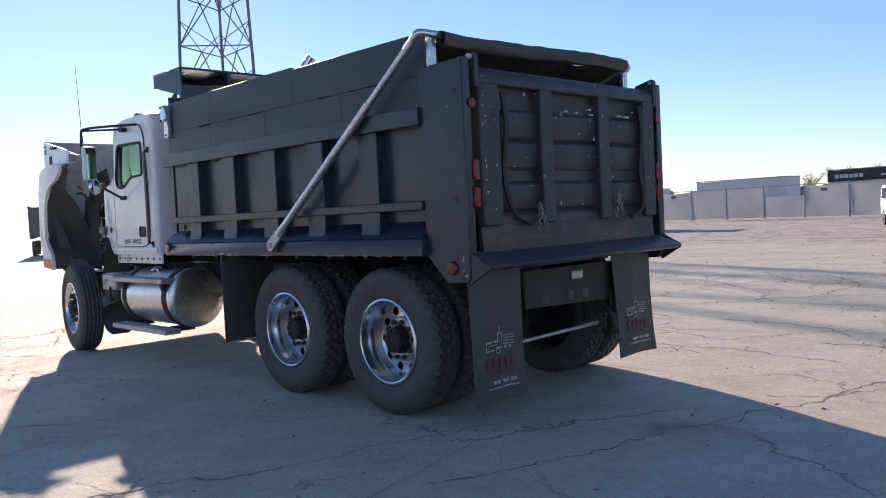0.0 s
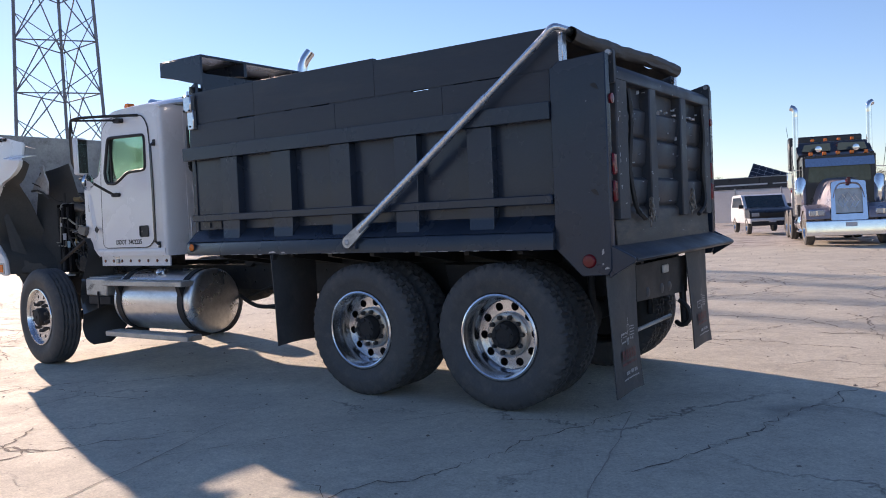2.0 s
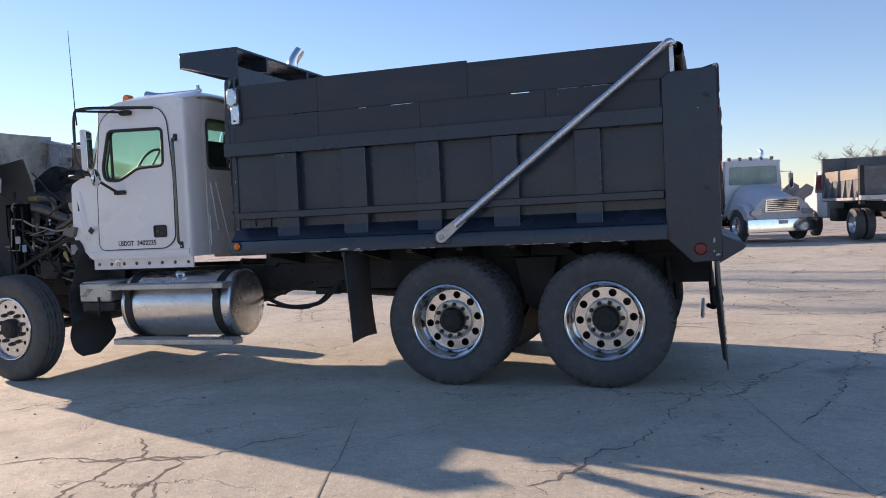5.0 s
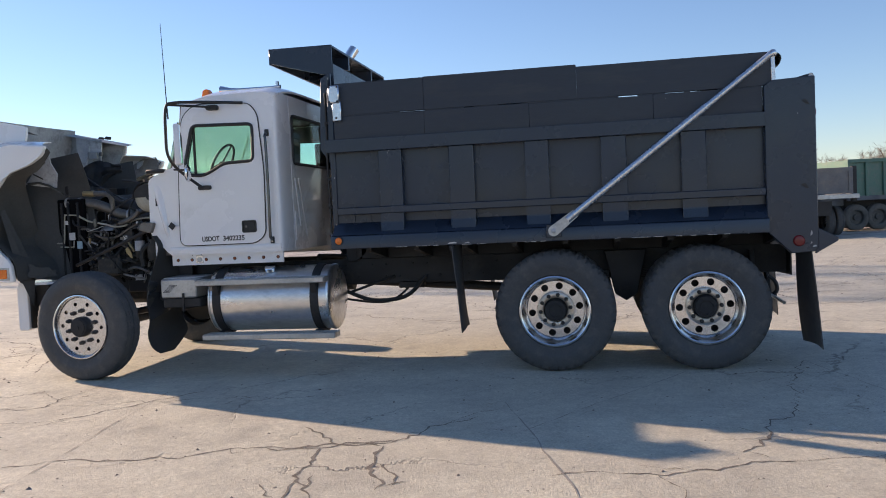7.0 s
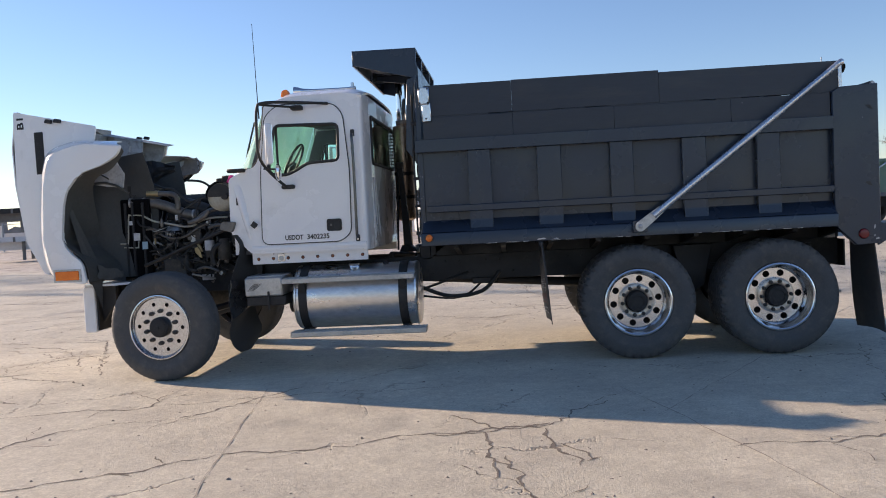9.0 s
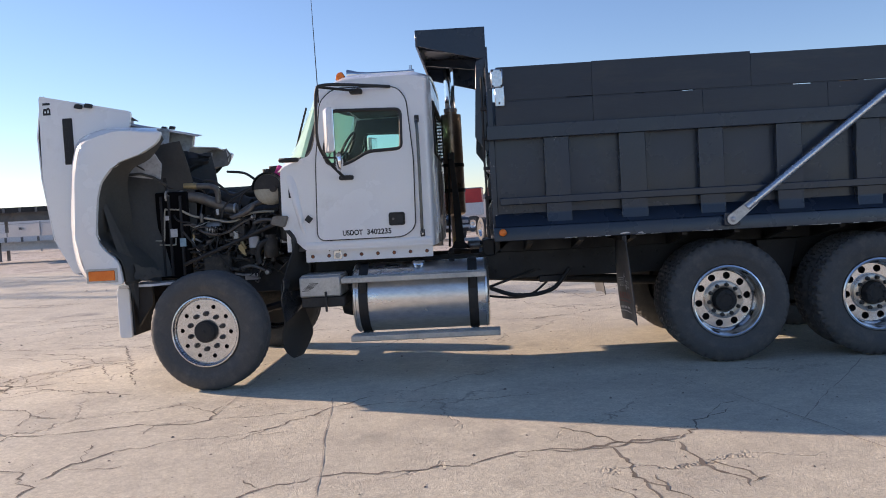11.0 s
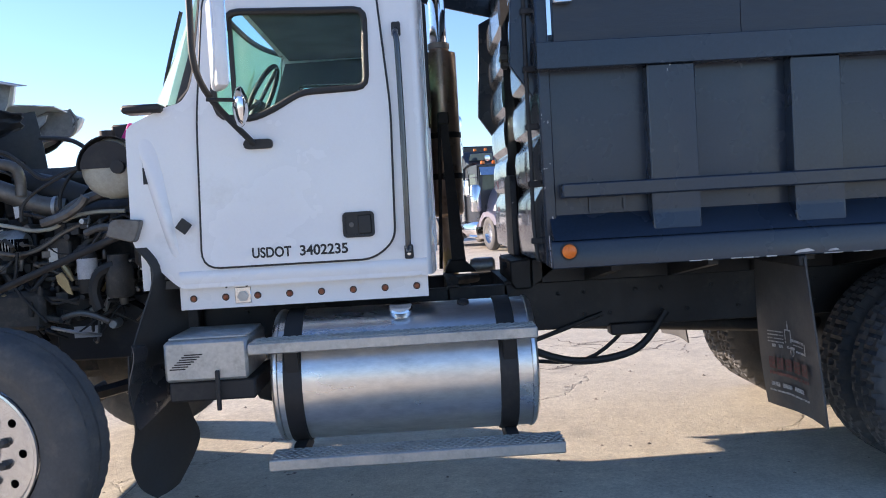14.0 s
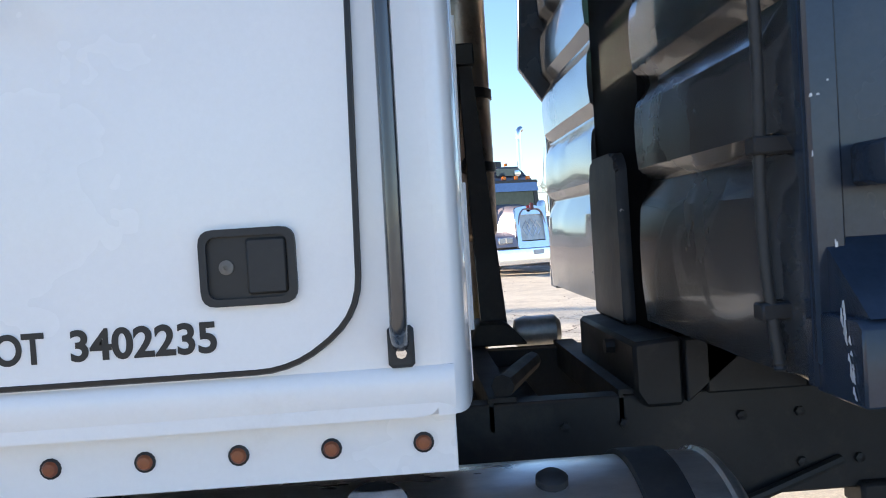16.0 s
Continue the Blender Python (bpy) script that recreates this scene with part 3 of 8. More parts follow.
def wheel_parts(w, kind, tyre):
    t = bpy.data.objects.new("tyre", tyre.data)
    scene.collection.objects.link(t)
    t.parent = w
    if kind == "front":
        bm = lathe(bmesh.new(), [(0.34, -0.128), (0.336, -0.136), (0.325, -0.138), (0.318, -0.13), (0.312, -0.1), (0.305, -0.085), (0.29, -0.082), (0.29, -0.07), (0.31, -0.06), (0.325, 0.1), (0.34, 0.125), (0.335, 0.0)], (0, 0, 0), "y", 64, close=False)
        part("rim", bm, ALU, w, "polished aluminium rim")
        bm = disc_with_holes(bmesh.new(), 0.1, 0.3, -0.095, 0.02, (10, 0.243, 0.0), 0.021)
        part("disc", bm, ALU, w, "polished aluminium wheel disc with round hand holes")
        bm = lathe(bmesh.new(), [(0.29, -0.03), (0.29, 0.0), (0.0, 0.0)], (0, 0, 0), "y", 24, close=False)
        part("brake_drum", bm, CHASSIS, w)
        bm = bmesh.new()
        lathe(bm, [(0.106, -0.095), (0.104, -0.14), (0.096, -0.15), (0.084, -0.152), (0.082, -0.16), (0.02, -0.164), (0.018, -0.17), (0, -0.17)], (0, 0, 0), "y", 32, close=False)
        part("hub", bm, CHASSIS, w, "greasy black hub cap")
        for i in range(10):
            a = 2 * math.pi * (i + 0.5) / 10
            bm = lathe(bmesh.new(), [(0.026, -0.096), (0.026, -0.1), (0.021, -0.102), (0.02, -0.128), (0.012, -0.136), (0, -0.136)], (0.168 * math.cos(a), 0, 0.168 * math.sin(a)), "y", 6, close=False)
            part("wheel_nut", bm, ENGINE, w, smooth=0)
    elif kind == "outer":
        prof = [(0.34, -0.122), (0.336, -0.13), (0.322, -0.136), (0.312, -0.13), (0.306, -0.1), (0.298, -0.06), (0.288, -0.045), (0.284, 0.0), (0.276, 0.05), (0.262, 0.068), (0.262, 0.09), (0.32, 0.1), (0.34, 0.125), (0.335, 0.0)]
        part("rim", lathe(bmesh.new(), prof, (0, 0, 0), "y", 64, close=False), ALU, w, "polished deep-dish aluminium rim")
        bm = disc_with_holes(bmesh.new(), 0.165, 0.272, 0.05, 0.015, (10, 0.228, 0.31), 0.034)
        part("disc", bm, ALU, w, "polished wheel disc with round hand holes")
        bm = bmesh.new()
        lathe(bm, [(0.112, 0.06), (0.112, 0.012), (0.118, 0.008), (0.17, 0.008), (0.178, 0.014), (0.18, 0.06)], (0, 0, 0), "y", 48, close=False)
        part("mounting_ring", bm, BRASSY, w, "bare mounting ring with lug nuts")
        part("brake_drum", lathe(bmesh.new(), [(0.27, 0.09), (0.27, 0.15), (0.0, 0.15)], (0, 0, 0), "y", 24, close=False), CHASSIS, w)
        bm = bmesh.new()
        lathe(bm, [(0.112, 0.06), (0.104, -0.02), (0.098, -0.05), (0.096, -0.065), (0.06, -0.07), (0.055, -0.065), (0, -0.066)], (0, 0, 0), "y", 28, close=False)
        for i in range(8):
            a = 2 * math.pi * i / 8
            lathe(bm, [(0.013, -0.06), (0.012, -0.078), (0, -0.08)], (0.077 * math.cos(a), 0, 0.077 * math.sin(a)), "y", 6, close=False)
        part("hub", bm, CHASSIS, w, "greasy black axle hub")
        for i in range(10):
            a = 2 * math.pi * (i + 0.5) / 10
            bm = lathe(bmesh.new(), [(0.022, 0.01), (0.019, 0.0), (0.018, -0.02), (0.01, -0.026), (0, -0.026)], (0.143 * math.cos(a), 0, 0.143 * math.sin(a)), "y", 6, close=False)
            part("wheel_nut", bm, ENGINE, w, smooth=0)
    else:
        part("rim", lathe(bmesh.new(), [(0.34, -0.125), (0.31, -0.1), (0.28, 0.0), (0.0, 0.01)], (0, 0, 0), "y", 32, close=False), CHASSIS, w)


SCRAPED = surface("scraped_rusty_steel", (0.04, 0.04, 0.042), (0.075, 0.068, 0.06), 0.42, 0.6, big=3, fine=40, bump=0.3, dirt=(0.14, 0.11, 0.085), dirt_lo=0.46, dirt_hi=0.7, chips=(0.35, 0.34, 0.33), chip_at=0.7, stretch=(1, 0.35, 1.5), metal=0.2)
BRASSY = surface("bare_mounting_metal", (0.6, 0.56, 0.51), (0.46, 0.42, 0.37), 0.25, 0.42, metal=0.9, big=9, fine=60, bump=0.1, dirt=(0.25, 0.2, 0.16), dirt_lo=0.6, dirt_hi=0.8)

FRONT_X, MID_X, REAR_X = -6.262, -1.375, 0.0
protos = {}
for kind, tyre in (("front", TYRE_FRONT), ("outer", TYRE_REAR), ("inner", TYRE_REAR)):
    protos[kind] = None
places = [("front", FRONT_X, -1.235, -1), ("front", FRONT_X, 1.235, 1)]
for ax in (MID_X, REAR_X):
    places += [("outer", ax, -1.125, -1), ("inner", ax, -0.79, -1), ("outer", ax, 1.125, 1), ("inner", ax, 0.79, 1)]
for kind, x, y, side in places:
    if protos[kind] is None:
        w = wheel(kind, x, y, side, None)
        wheel_parts(w, kind, TYRE_FRONT if kind == "front" else TYRE_REAR)
        protos[kind] = w
    else:
        w = copy_thing(protos[kind], Matrix.Translation((x, y, FRONT_Z if kind == "front" else HUB_Z)) @ (STEER if kind == "front" else Matrix.Identity(4)) @ (Matrix.Rotation(math.pi, 4, "Z") if side > 0 else Matrix.Identity(4)) @ Matrix.Rotation(x * 1.7 + side, 4, "Y"))
for o in (TYRE_FRONT, TYRE_REAR):
    bpy.data.objects.remove(o)

# -- dump body --
BX0, BX1 = -3.5, 0.53
body = part("dump_body", one_box(BX0 + 0.02, 0.86, -1.18, 1.18, 1.22, 1.28), BLACK, truck, "black-painted ribbed steel dump body with chipped paint")
for s in (-1, 1):
    part("side_sheet", one_box(BX0, BX1 + 0.3, s * 1.17, s * 1.2, 1.25, 2.3), BLACK, body)
    part("side_fillet", prism(bmesh.new(), [(s * 1.2, 1.455), (s * 1.33, 1.337), (s * 1.2, 1.337)], "x", BX0 + 0.005, BX1), BLACK, body)
for s in (-1, 1):
    part("top_rail", one_box(BX0 - 0.03, BX1, s * 1.195, s * 1.31, 2.145, 2.27, 0.003), BLACK, body, smooth=0)
    part("bottom_rail", prism(bmesh.new(), [(s * 1.19, 1.205), (s * 1.335, 1.205), (s * 1.335, 1.325), (s * 1.32, 1.337), (s * 1.19, 1.337)], "x", BX0 - 0.01, BX1 + 0.01, 0.004), BLACK, body, "black rail with scraped bare lower edge")
    part("side_bar", one_box(BX0 + 0.06, BX1 - 0.005, s * 1.19, s * 1.302, 1.535, 1.605, 0.008), BLACK, body)
    for x0, x1 in ((-3.01, -2.78), (-2.32, -2.08), (-1.6, -1.375), (-0.9, -0.67), (-0.19, 0.03)):
        part("rib", prism(bmesh.new(), [(s * 1.195, 2.147), (s * 1.285, 2.147), (s * 1.285, 1.45), (s * 1.3, 1.36), (s * 1.195, 1.36)], "x", x0, x1, 0.008), BLACK, body, smooth=0)
    # boards that raise the sides, in two rows with open seams
    for k, (x0, x1) in enumerate(((-3.44, -2.541), (-2.54, -1.541), (-1.54, -0.416), (-0.415, 0.52))):
        part("side_board", one_box(x0, x1, s * 1.205, s * 1.255, 2.272, (2.4925, 2.4965, 2.492, 2.4965)[k], 0.002), BOARD, body, "black-painted side board")
    for x0, x1 in ((-3.42, -2.78), (-2.535, -2.15), (-2.06, -1.83), (-1.61, -0.72), (-0.55, -0.31), (-0.14, -0.09), (0.16, 0.52)):
        part("seam_batten", one_box(x0, x1, s * 1.208, s * 1.244, 2.491, 2.51), BOARD, body, smooth=0)
    for k, (x0, x1, z1) in enumerate(((-3.42, -2.541, 2.815), (-2.54, -1.096, 2.82), (-1.095, 0.61, 2.8))):
        part("side_board", one_box(x0, x1, s * 1.2, s * 1.248, 2.507 - 0.001 * k, z1, 0.002), BOARD, body, "black-painted side board")
    part("rear_post", prism(bmesh.new(), [(0.53, 2.5), (0.60, 2.545), (0.955, 2.56), (0.955, 1.06), (0.925, 1.02), (0.73, 1.01), (0.53, 1.21)], "y", s * 1.2, s * 1.28, 0.006), BLACK, body)
    part("end_strip", one_box(0.6, 0.635, s * 1.19, s * 1.262, 2.5, 2.79, 0.004), TUBE, body, "bright metal end strip")
    part("side_light", lathe(bmesh.new(), [(0.05, 0), (0.05, 0.012), (0.04, 0.024), (0, 0.03)], (0.79, s * 1.279, 1.12), "y", 24) if s > 0 else lathe(bmesh.new(), [(0.05, 0), (0.05, -0.012), (0.04, -0.024), (0, -0.03)], (0.79, s * 1.279, 1.12), "y", 24), RED, body, "round dark red side light")
    part("marker_light", lathe(bmesh.new(), [(0.034, 0), (0.034, s * 0.01), (0.026, s * 0.018), (0, s * 0.023)], (-3.43, s * 1.335, 1.285), "y", 24), AMBER, body, "round amber marker light")
    part("marker_ring", lathe(bmesh.new(), [(0.042, 0), (0.042, s * 0.006), (0.034, s * 0.008), (0.034, 0)], (-3.43, s * 1.335, 1.285), "y", 24), CHASSIS, body)
    part("access_plate", holed(bmesh.new(), [(-3.3, 1.462), (-3.12, 1.462), (-3.12, 1.532), (-3.3, 1.532)], [[(-3.288, 1.472), (-3.132, 1.472), (-3.132, 1.522), (-3.288, 1.522)]], "y", s * 1.2, s * 1.215), BLACK, body)
    # flat black plates stand in for the shade inside the slotted holes
    for hx, hz in ((0.87, 2.335), (0.85, 1.6)):
        bm = prism(bmesh.new(), rounded([(hx - 0.035, hz + 0.02), (hx + 0.01, hz + 0.025), (hx + 0.035, hz - 0.025), (hx - 0.005, hz - 0.01)], 0.012), "y", s * 1.278, s * 1.283)
        part("slot", bm, INK, body, "black plate in place of the shade in a slotted hole")
    # scraped paint along the lower edge
    rnd = random.Random(3 + s)
    for k in range(26):
        x = rnd.uniform(BX0, BX1)
        wd = rnd.choice((0.02, 0.03, 0.05, 0.09))
        part("scrape", one_box(x, x + wd, s * 1.336, s * 1.3375, 1.205, 1.205 + rnd.uniform(0.002, 0.006)), SCUFF, body, smooth=0)
    for k, (sx, sz, sw, sh) in enumerate(((0.885, 1.16, 0.02, 0.05), (0.9, 1.06, 0.04, 0.02), (0.885, 1.09, 0.016, 0.02), (-2.36, 1.215, 0.1, 0.02), (-2.2, 1.215, 0.06, 0.014))):
        yy = s * 1.2815 if sx > 0.5 else s * 1.337
        bm = prism(bmesh.new(), rounded([(sx, sz), (sx + sw, sz + sh * 0.3), (sx + sw * 0.7, sz + sh), (sx + sw * 0.2, sz + sh * 0.7)], 0.006), "y", yy, yy + s * 0.0012)
        part("paint_scrape", bm, SCUFF, body, smooth=0)

# bulkhead with pressed horizontal panels, slightly bellied and dented
prof = [(-3.495, 1.215), (-3.538, 1.228), (-3.546, 1.33), (-3.546, 1.43), (-3.54, 1.53), (-3.508, 1.592)]
for k in range(5):
    z = 1.6 + 0.262 * k
    prof += [(-3.507, z), (-3.54, z + 0.036), (-3.545, z + 0.09), (-3.545, z + 0.15), (-3.54, z + 0.198), (-3.508, z + 0.252)]


def bulkhead_skin(u, v):
    y = -1.196 + 2.392 * u
    i = min(int(round(v * (len(prof) - 1))), len(prof) - 1)
    x, z = prof[i]
    x = -3.512 + (x + 3.512) * min(1.0, max(0.0, (1.19 - abs(y)) / 0.08))
    if -0.335 < y < 0.175:
        x = -3.512
    dent = 0.003 * noise.noise(Vector((y * 2.3, z * 3.1, 5))) + 0.002 * noise.noise(Vector((y * 6, z * 7, 2)))
    return (x + dent, y, z)


part("bulkhead", sheet(bmesh.new(), bulkhead_skin, 92, len(prof) - 1, 0.006), GLOSSY, truck, "glossy black pressed-steel front wall of the dump body", smooth=24)
for s in (-1, 1):
    part("bulkhead_end", one_box(-3.518, -3.47, s * 1.18, s * 1.2, 1.215, 2.75), BLACK, truck)
part("bulkhead_back", one_box(-3.49, -3.46, -1.17, 1.17, 1.22, 2.75), BLACK, truck)
bm = box(bmesh.new(), -3.515, -3.485, -1.05, 1.05, 2.7, 3.05)
part("bulkhead_top", bm, BLACK, truck)
for s in (-1, 1):
    part("corner_flange", prism(bmesh.new(), [(-3.5, 2.95), (-3.6, 2.9), (-3.64, 2.2), (-3.52, 2.02), (-3.5, 2.02)], "y", s * 1.09, s * 1.13, 0.004), BLACK, truck)
    part("front_corner_post", one_box(-3.515, -3.46, s * 1.16, s * 1.215, 1.25, 2.78, 0.006), BLACK, truck)
visor = part("cab_shield", prism(bmesh.new(), [(-4.155, 3.225), (-3.5, 3.22), (-3.5, 3.245), (-4.155, 3.25)], "y", -1.04, 1.04, 0.004), BLACK, truck, "black steel cab shield over the cab roof")
for s in (-1, 1):
    part("shield_side", prism(bmesh.new(), [(-4.155, 3.235), (-3.5, 3.235), (-3.5, 2.93), (-3.62, 2.96), (-4.155, 3.1)], "y", s * 1.02, s * 1.045, 0.004), BLACK, visor)
part("shield_lip", one_box(-4.165, -4.14, -1.04, 1.04, 3.09, 3.25, 0.004), BLACK, visor)
for yy in (-0.45, 0.45):
    part("shield_rib", prism(bmesh.new(), [(-4.14, 3.22), (-3.5, 3.22), (-3.5, 3.08), (-4.14, 3.17)], "y", yy - 0.02, yy + 0.02), BLACK, visor)
# hoist cover, near-black sheet for the well's shade, conduit and clips on the bulkhead
part("hoist_well_shade", one_box(-3.53, -3.505, -0.335, 0.175, 1.2, 2.9), INKY, truck, "near-black sheet painted as the shade in the front wall's hoist well")
part("hoist_cover", prism(bmesh.new(), rounded([(-0.2, 1.2), (0.16, 1.2), (0.15, 1.66), (0.1, 1.7), (-0.15, 1.7), (-0.19, 1.66)], 0.02, 3), "x", -3.565, -3.51, 0.01), WORN, truck, "worn black steel hoist cover")
part("hoist_foot", prism(bmesh.new(), [(-3.5, 1.03), (-3.6, 1.03), (-3.625, 1.07), (-3.625, 1.195), (-3.5, 1.205)], "y", -0.5, 0.14, 0.01), CHASSIS, truck, "scuffed black foot of the hoist")
part("hoist_gusset", prism(bmesh.new(), [(-3.5, 1.2), (-3.5, 1.04), (-3.3, 1.2)], "y", -0.52, -0.46, 0.004), CHASSIS, truck)
part("foot_bolt", lathe(bmesh.new(), [(0.02, -3.65), (0.02, -3.62)], (0, -0.3, 1.16), "x", 8), CHASSIS, truck)
bm = box(bmesh.new(), -3.57, -3.515, -0.1, -0.02, 2.36, 2.5, 0.015)
box(bm, -3.58, -3.53, -0.15, -0.05, 2.4, 2.44, 0.008)
part("cable_junction", bm, PIPE, truck, "small metal cable junction")
line = curve_pts([(-3.55, -1.15, 1.235), (-3.562, -1.14, 1.4), (-3.562, -1.134, 1.55), (-3.56, -1.142, 1.75), (-3.564, -1.147, 2.0), (-3.56, -1.137, 2.3), (-3.558, -1.142, 2.75)], 24)
part("conduit", tube(bmesh.new(), line, [0.0115 if i % 2 else 0.0095 for i in range(len(line))], 10), HOSE, truck, "ribbed black cable conduit")
for z in (1.32, 1.6, 1.88, 2.16, 2.44):
    part("clip", one_box(-3.578, -3.5, -1.155, -1.115, z, z + 0.03, 0.004), CHASSIS, truck)
# chipped white edges at the near front corners
rnd = random.Random(12)
for s in (-1, 1):
    for k in range(15):
        z = 1.22 + 1.4 * rnd.random() ** 1.8
        hgt = rnd.choice((0.004, 0.007, 0.011, 0.02))
        wd = rnd.uniform(0.002, 0.006)
        x = -3.512 + rnd.choice((0.0, 0.0, 0.012, 0.03))
        bm = prism(bmesh.new(), [(x, z), (x + wd, z + hgt * 0.2), (x + wd * 0.8, z + hgt), (x + wd * 0.2, z + hgt * 0.8)], "y", s * 1.2152, s * 1.2165)
        part("paint_chip", bm, LABELW, truck, smooth=0)
    for k in range(16):
        z = 1.21 + 0.14 * rnd.random()
        hgt = rnd.choice((0.008, 0.014, 0.03))
        y = s * (1.325 - (z - 1.2) * 0.25 + rnd.uniform(-0.01, 0.004))
        part("paint_chip", prism(bmesh.new(), [(y, z), (y + 0.006, z + hgt * 0.3), (y + 0.004, z + hgt)], "x", -3.5115, -3.513), LABELW, truck, smooth=0)
# tarp bracket at the front corner
for s in (-1, 1):
    bm = box(bmesh.new(), -3.47, -3.36, s * 1.255, s * 1.32, 2.62, 2.79, 0.01)
    box(bm, -3.44, -3.35, s * 1.255, s * 1.3, 2.45, 2.64, 0.006)
    br = part("tarp_bracket", bm, ALU, truck, "bright metal tarp roller bracket")
    for bx, bz in ((-3.455, 2.775), (-3.375, 2.775), (-3.455, 2.635), (-3.375, 2.635), (-3.4, 2.48)):
        part("bolt", lathe(bmesh.new(), [(0.01, 0), (0.01, s * 0.008), (0, s * 0.01)], (bx, s * 1.32 if bz > 2.6 else s * 1.3, bz), "y", 6), CHASSIS, br, smooth=0)

# tarp arms and tarp
for s in (-1, 1):
    p0, p1 = Vector((-1.35, s * 1.385, 1.30)), Vector((0.6, s * 1.33, 2.775))
    d = (p1 - p0).normalized()
    j = p0 + d * 1.75
    arm = part("tarp_arm", rod(bmesh.new(), p0 + d * 0.16, j, 0.034, 14), TUBE, truck, "bright round steel tarp arm")
    part("arm_extension", tube(bmesh.new(), [j - d * 0.05, p1 - d * 0.08] + curve_pts([p1 - d * 0.08, p1, p1 + Vector((0.03, -s * 0.1, 0.0)), p1 + Vector((0.03, -s * 0.22, 0.0))], 5)[1:], 0.028, 14), TUBE, arm)
    nrm = Vector((0, s, 0))
    bm = bmesh.new()
    up = d.cross(nrm).normalized()
    out = []
    for a in range(9):
        t = math.pi * (0.5 + a / 8)
        out.append(p0 + d * math.cos(t) * 0.05 + up * math.sin(t) * 0.05)
    out += [p0 + d * 0.1 - up * 0.045, p0 + d * 0.26 - up * 0.036, p0 + d * 0.26 + up * 0.036, p0 + d * 0.1 + up * 0.045]
    n = len(out)
    put(bm, [v - nrm * 0.012 for v in out] + [v + nrm * 0.012 for v in out], [tuple(range(n)), tuple(range(2 * n - 1, n - 1, -1))] + [(i, (i + 1) % n, n + (i + 1) % n, n + i) for i in range(n)])
    part("pivot_plate", bm, TREAD, arm, "flat grey pivot bracket")
    part("pivot_bolt", lathe(bmesh.new(), [(0.024, -s * 0.03), (0.024, s * 0.02), (0.014, s * 0.028), (0, s * 0.028)], p0, "y", 12), SCUFF, arm)
    part("pivot_base", one_box(-1.42, -1.28, s * 1.33, s * 1.372, 1.24, 1.36, 0.006), BLACK, arm)


def tarp_roll(u, v):
    y = -1.17 + 2.34 * u
    a = 2 * math.pi * v
    r = 0.05 + 0.012 * noise.noise(Vector((y * 5, math.cos(a), math.sin(a))))
    return (0.66 + r * math.cos(a), y, 2.755 + 0.02 * math.sin(y * 2.2) + r * math.sin(a) * 1.15)


bm = sheet(bmesh.new(), tarp_roll, 48, 14)
tarp = part("tarp", bm, TARP, truck, "rolled black tarpaulin along the top of the tailgate")
part("tarp_sheet", sheet(bmesh.new(), lambda u, v: (0.62 - 0.55 * v, -1.16 + 2.32 * u, 2.73 - 0.16 * v + 0.03 * noise.noise(Vector((u * 9, v * 4, 1)))), 40, 8, 0.004), TARP, tarp)
part("tarp_hem", sheet(bmesh.new(), lambda u, v: (0.7 + 0.012 * noise.noise(Vector((u * 12, v, 4))), -1.15 + 2.3 * u, 2.77 - (0.05 + 0.025 * noise.noise(Vector((u * 14, 0, 9)))) * v), 60, 3, 0.004), TARP, tarp)

# tailgate
TX = 0.86
bm = box(bmesh.new(), TX, TX + 0.03, -1.12, 1.12, 1.24, 2.48)
gate = part("tailgate", bm, WORN, truck, "battered black steel tailgate with upright ribs and chains")
part("top_bar", prism(bmesh.new(), [(TX, 2.39), (TX + 0.11, 2.39), (TX + 0.11, 2.46), (TX + 0.06, 2.51), (TX, 2.51)], "y", -1.13, 1.13, 0.008), WORN, gate)
part("bottom_plate", prism(bmesh.new(), [(TX, 1.2), (TX + 0.08, 1.2), (TX + 0.07, 1.46), (TX + 0.03, 1.5), (TX, 1.5)], "y", -1.12, 1.12, 0.006), SCRAPED, gate, "scraped and rusty bottom plate")
for y0, y1 in ((-1.13, -0.92), (-0.46, -0.31), (0.29, 0.44), (0.95, 1.13)):
    part("upright", one_box(TX + 0.02, TX + 0.11, y0, y1, 1.4, 2.4, 0.01), WORN, gate)
for z in (1.72, 2.02, 2.24):
    for y0, y1 in ((-0.92, -0.46), (-0.31, 0.29), (0.44, 0.95)):
        part("panel_step", prism(bmesh.new(), [(TX + 0.028, z), (TX + 0.075, z - 0.03), (TX + 0.06, z - 0.2), (TX + 0.028, z - 0.23)], "y", y0 - 0.004, y1 + 0.004, 0.004), WORN, gate)
# paint chips and scrapes on the gate
rnd = random.Random(41)
for k in range(60):
    y, z = rnd.uniform(-1.08, 1.08), rnd.uniform(1.5, 2.46)
    if k < 14:
        y = -1.1 + rnd.uniform(-0.01, 0.02)
    w, hgt = rnd.choice(((0.006, 0.012), (0.012, 0.008), (0.02, 0.006), (0.03, 0.008), (0.008, 0.03)))
    deep = any(y0 - 0.01 < y < y1 + 0.01 for y0, y1 in ((-1.13, -0.92), (-0.46, -0.31), (0.29, 0.44), (0.95, 1.13))) or z > 2.39
    x = TX + (0.1105 if deep else 0.0765)
    bm = prism(bmesh.new(), [(y, z), (y + w, z + hgt * 0.2), (y + w * 0.8, z + hgt), (y + w * 0.3, z + hgt * 0.7)], "x", x - (0.001 if deep else 0.02), x + 0.001)
    part("paint_chip", bm, LABELW, gate, smooth=0)
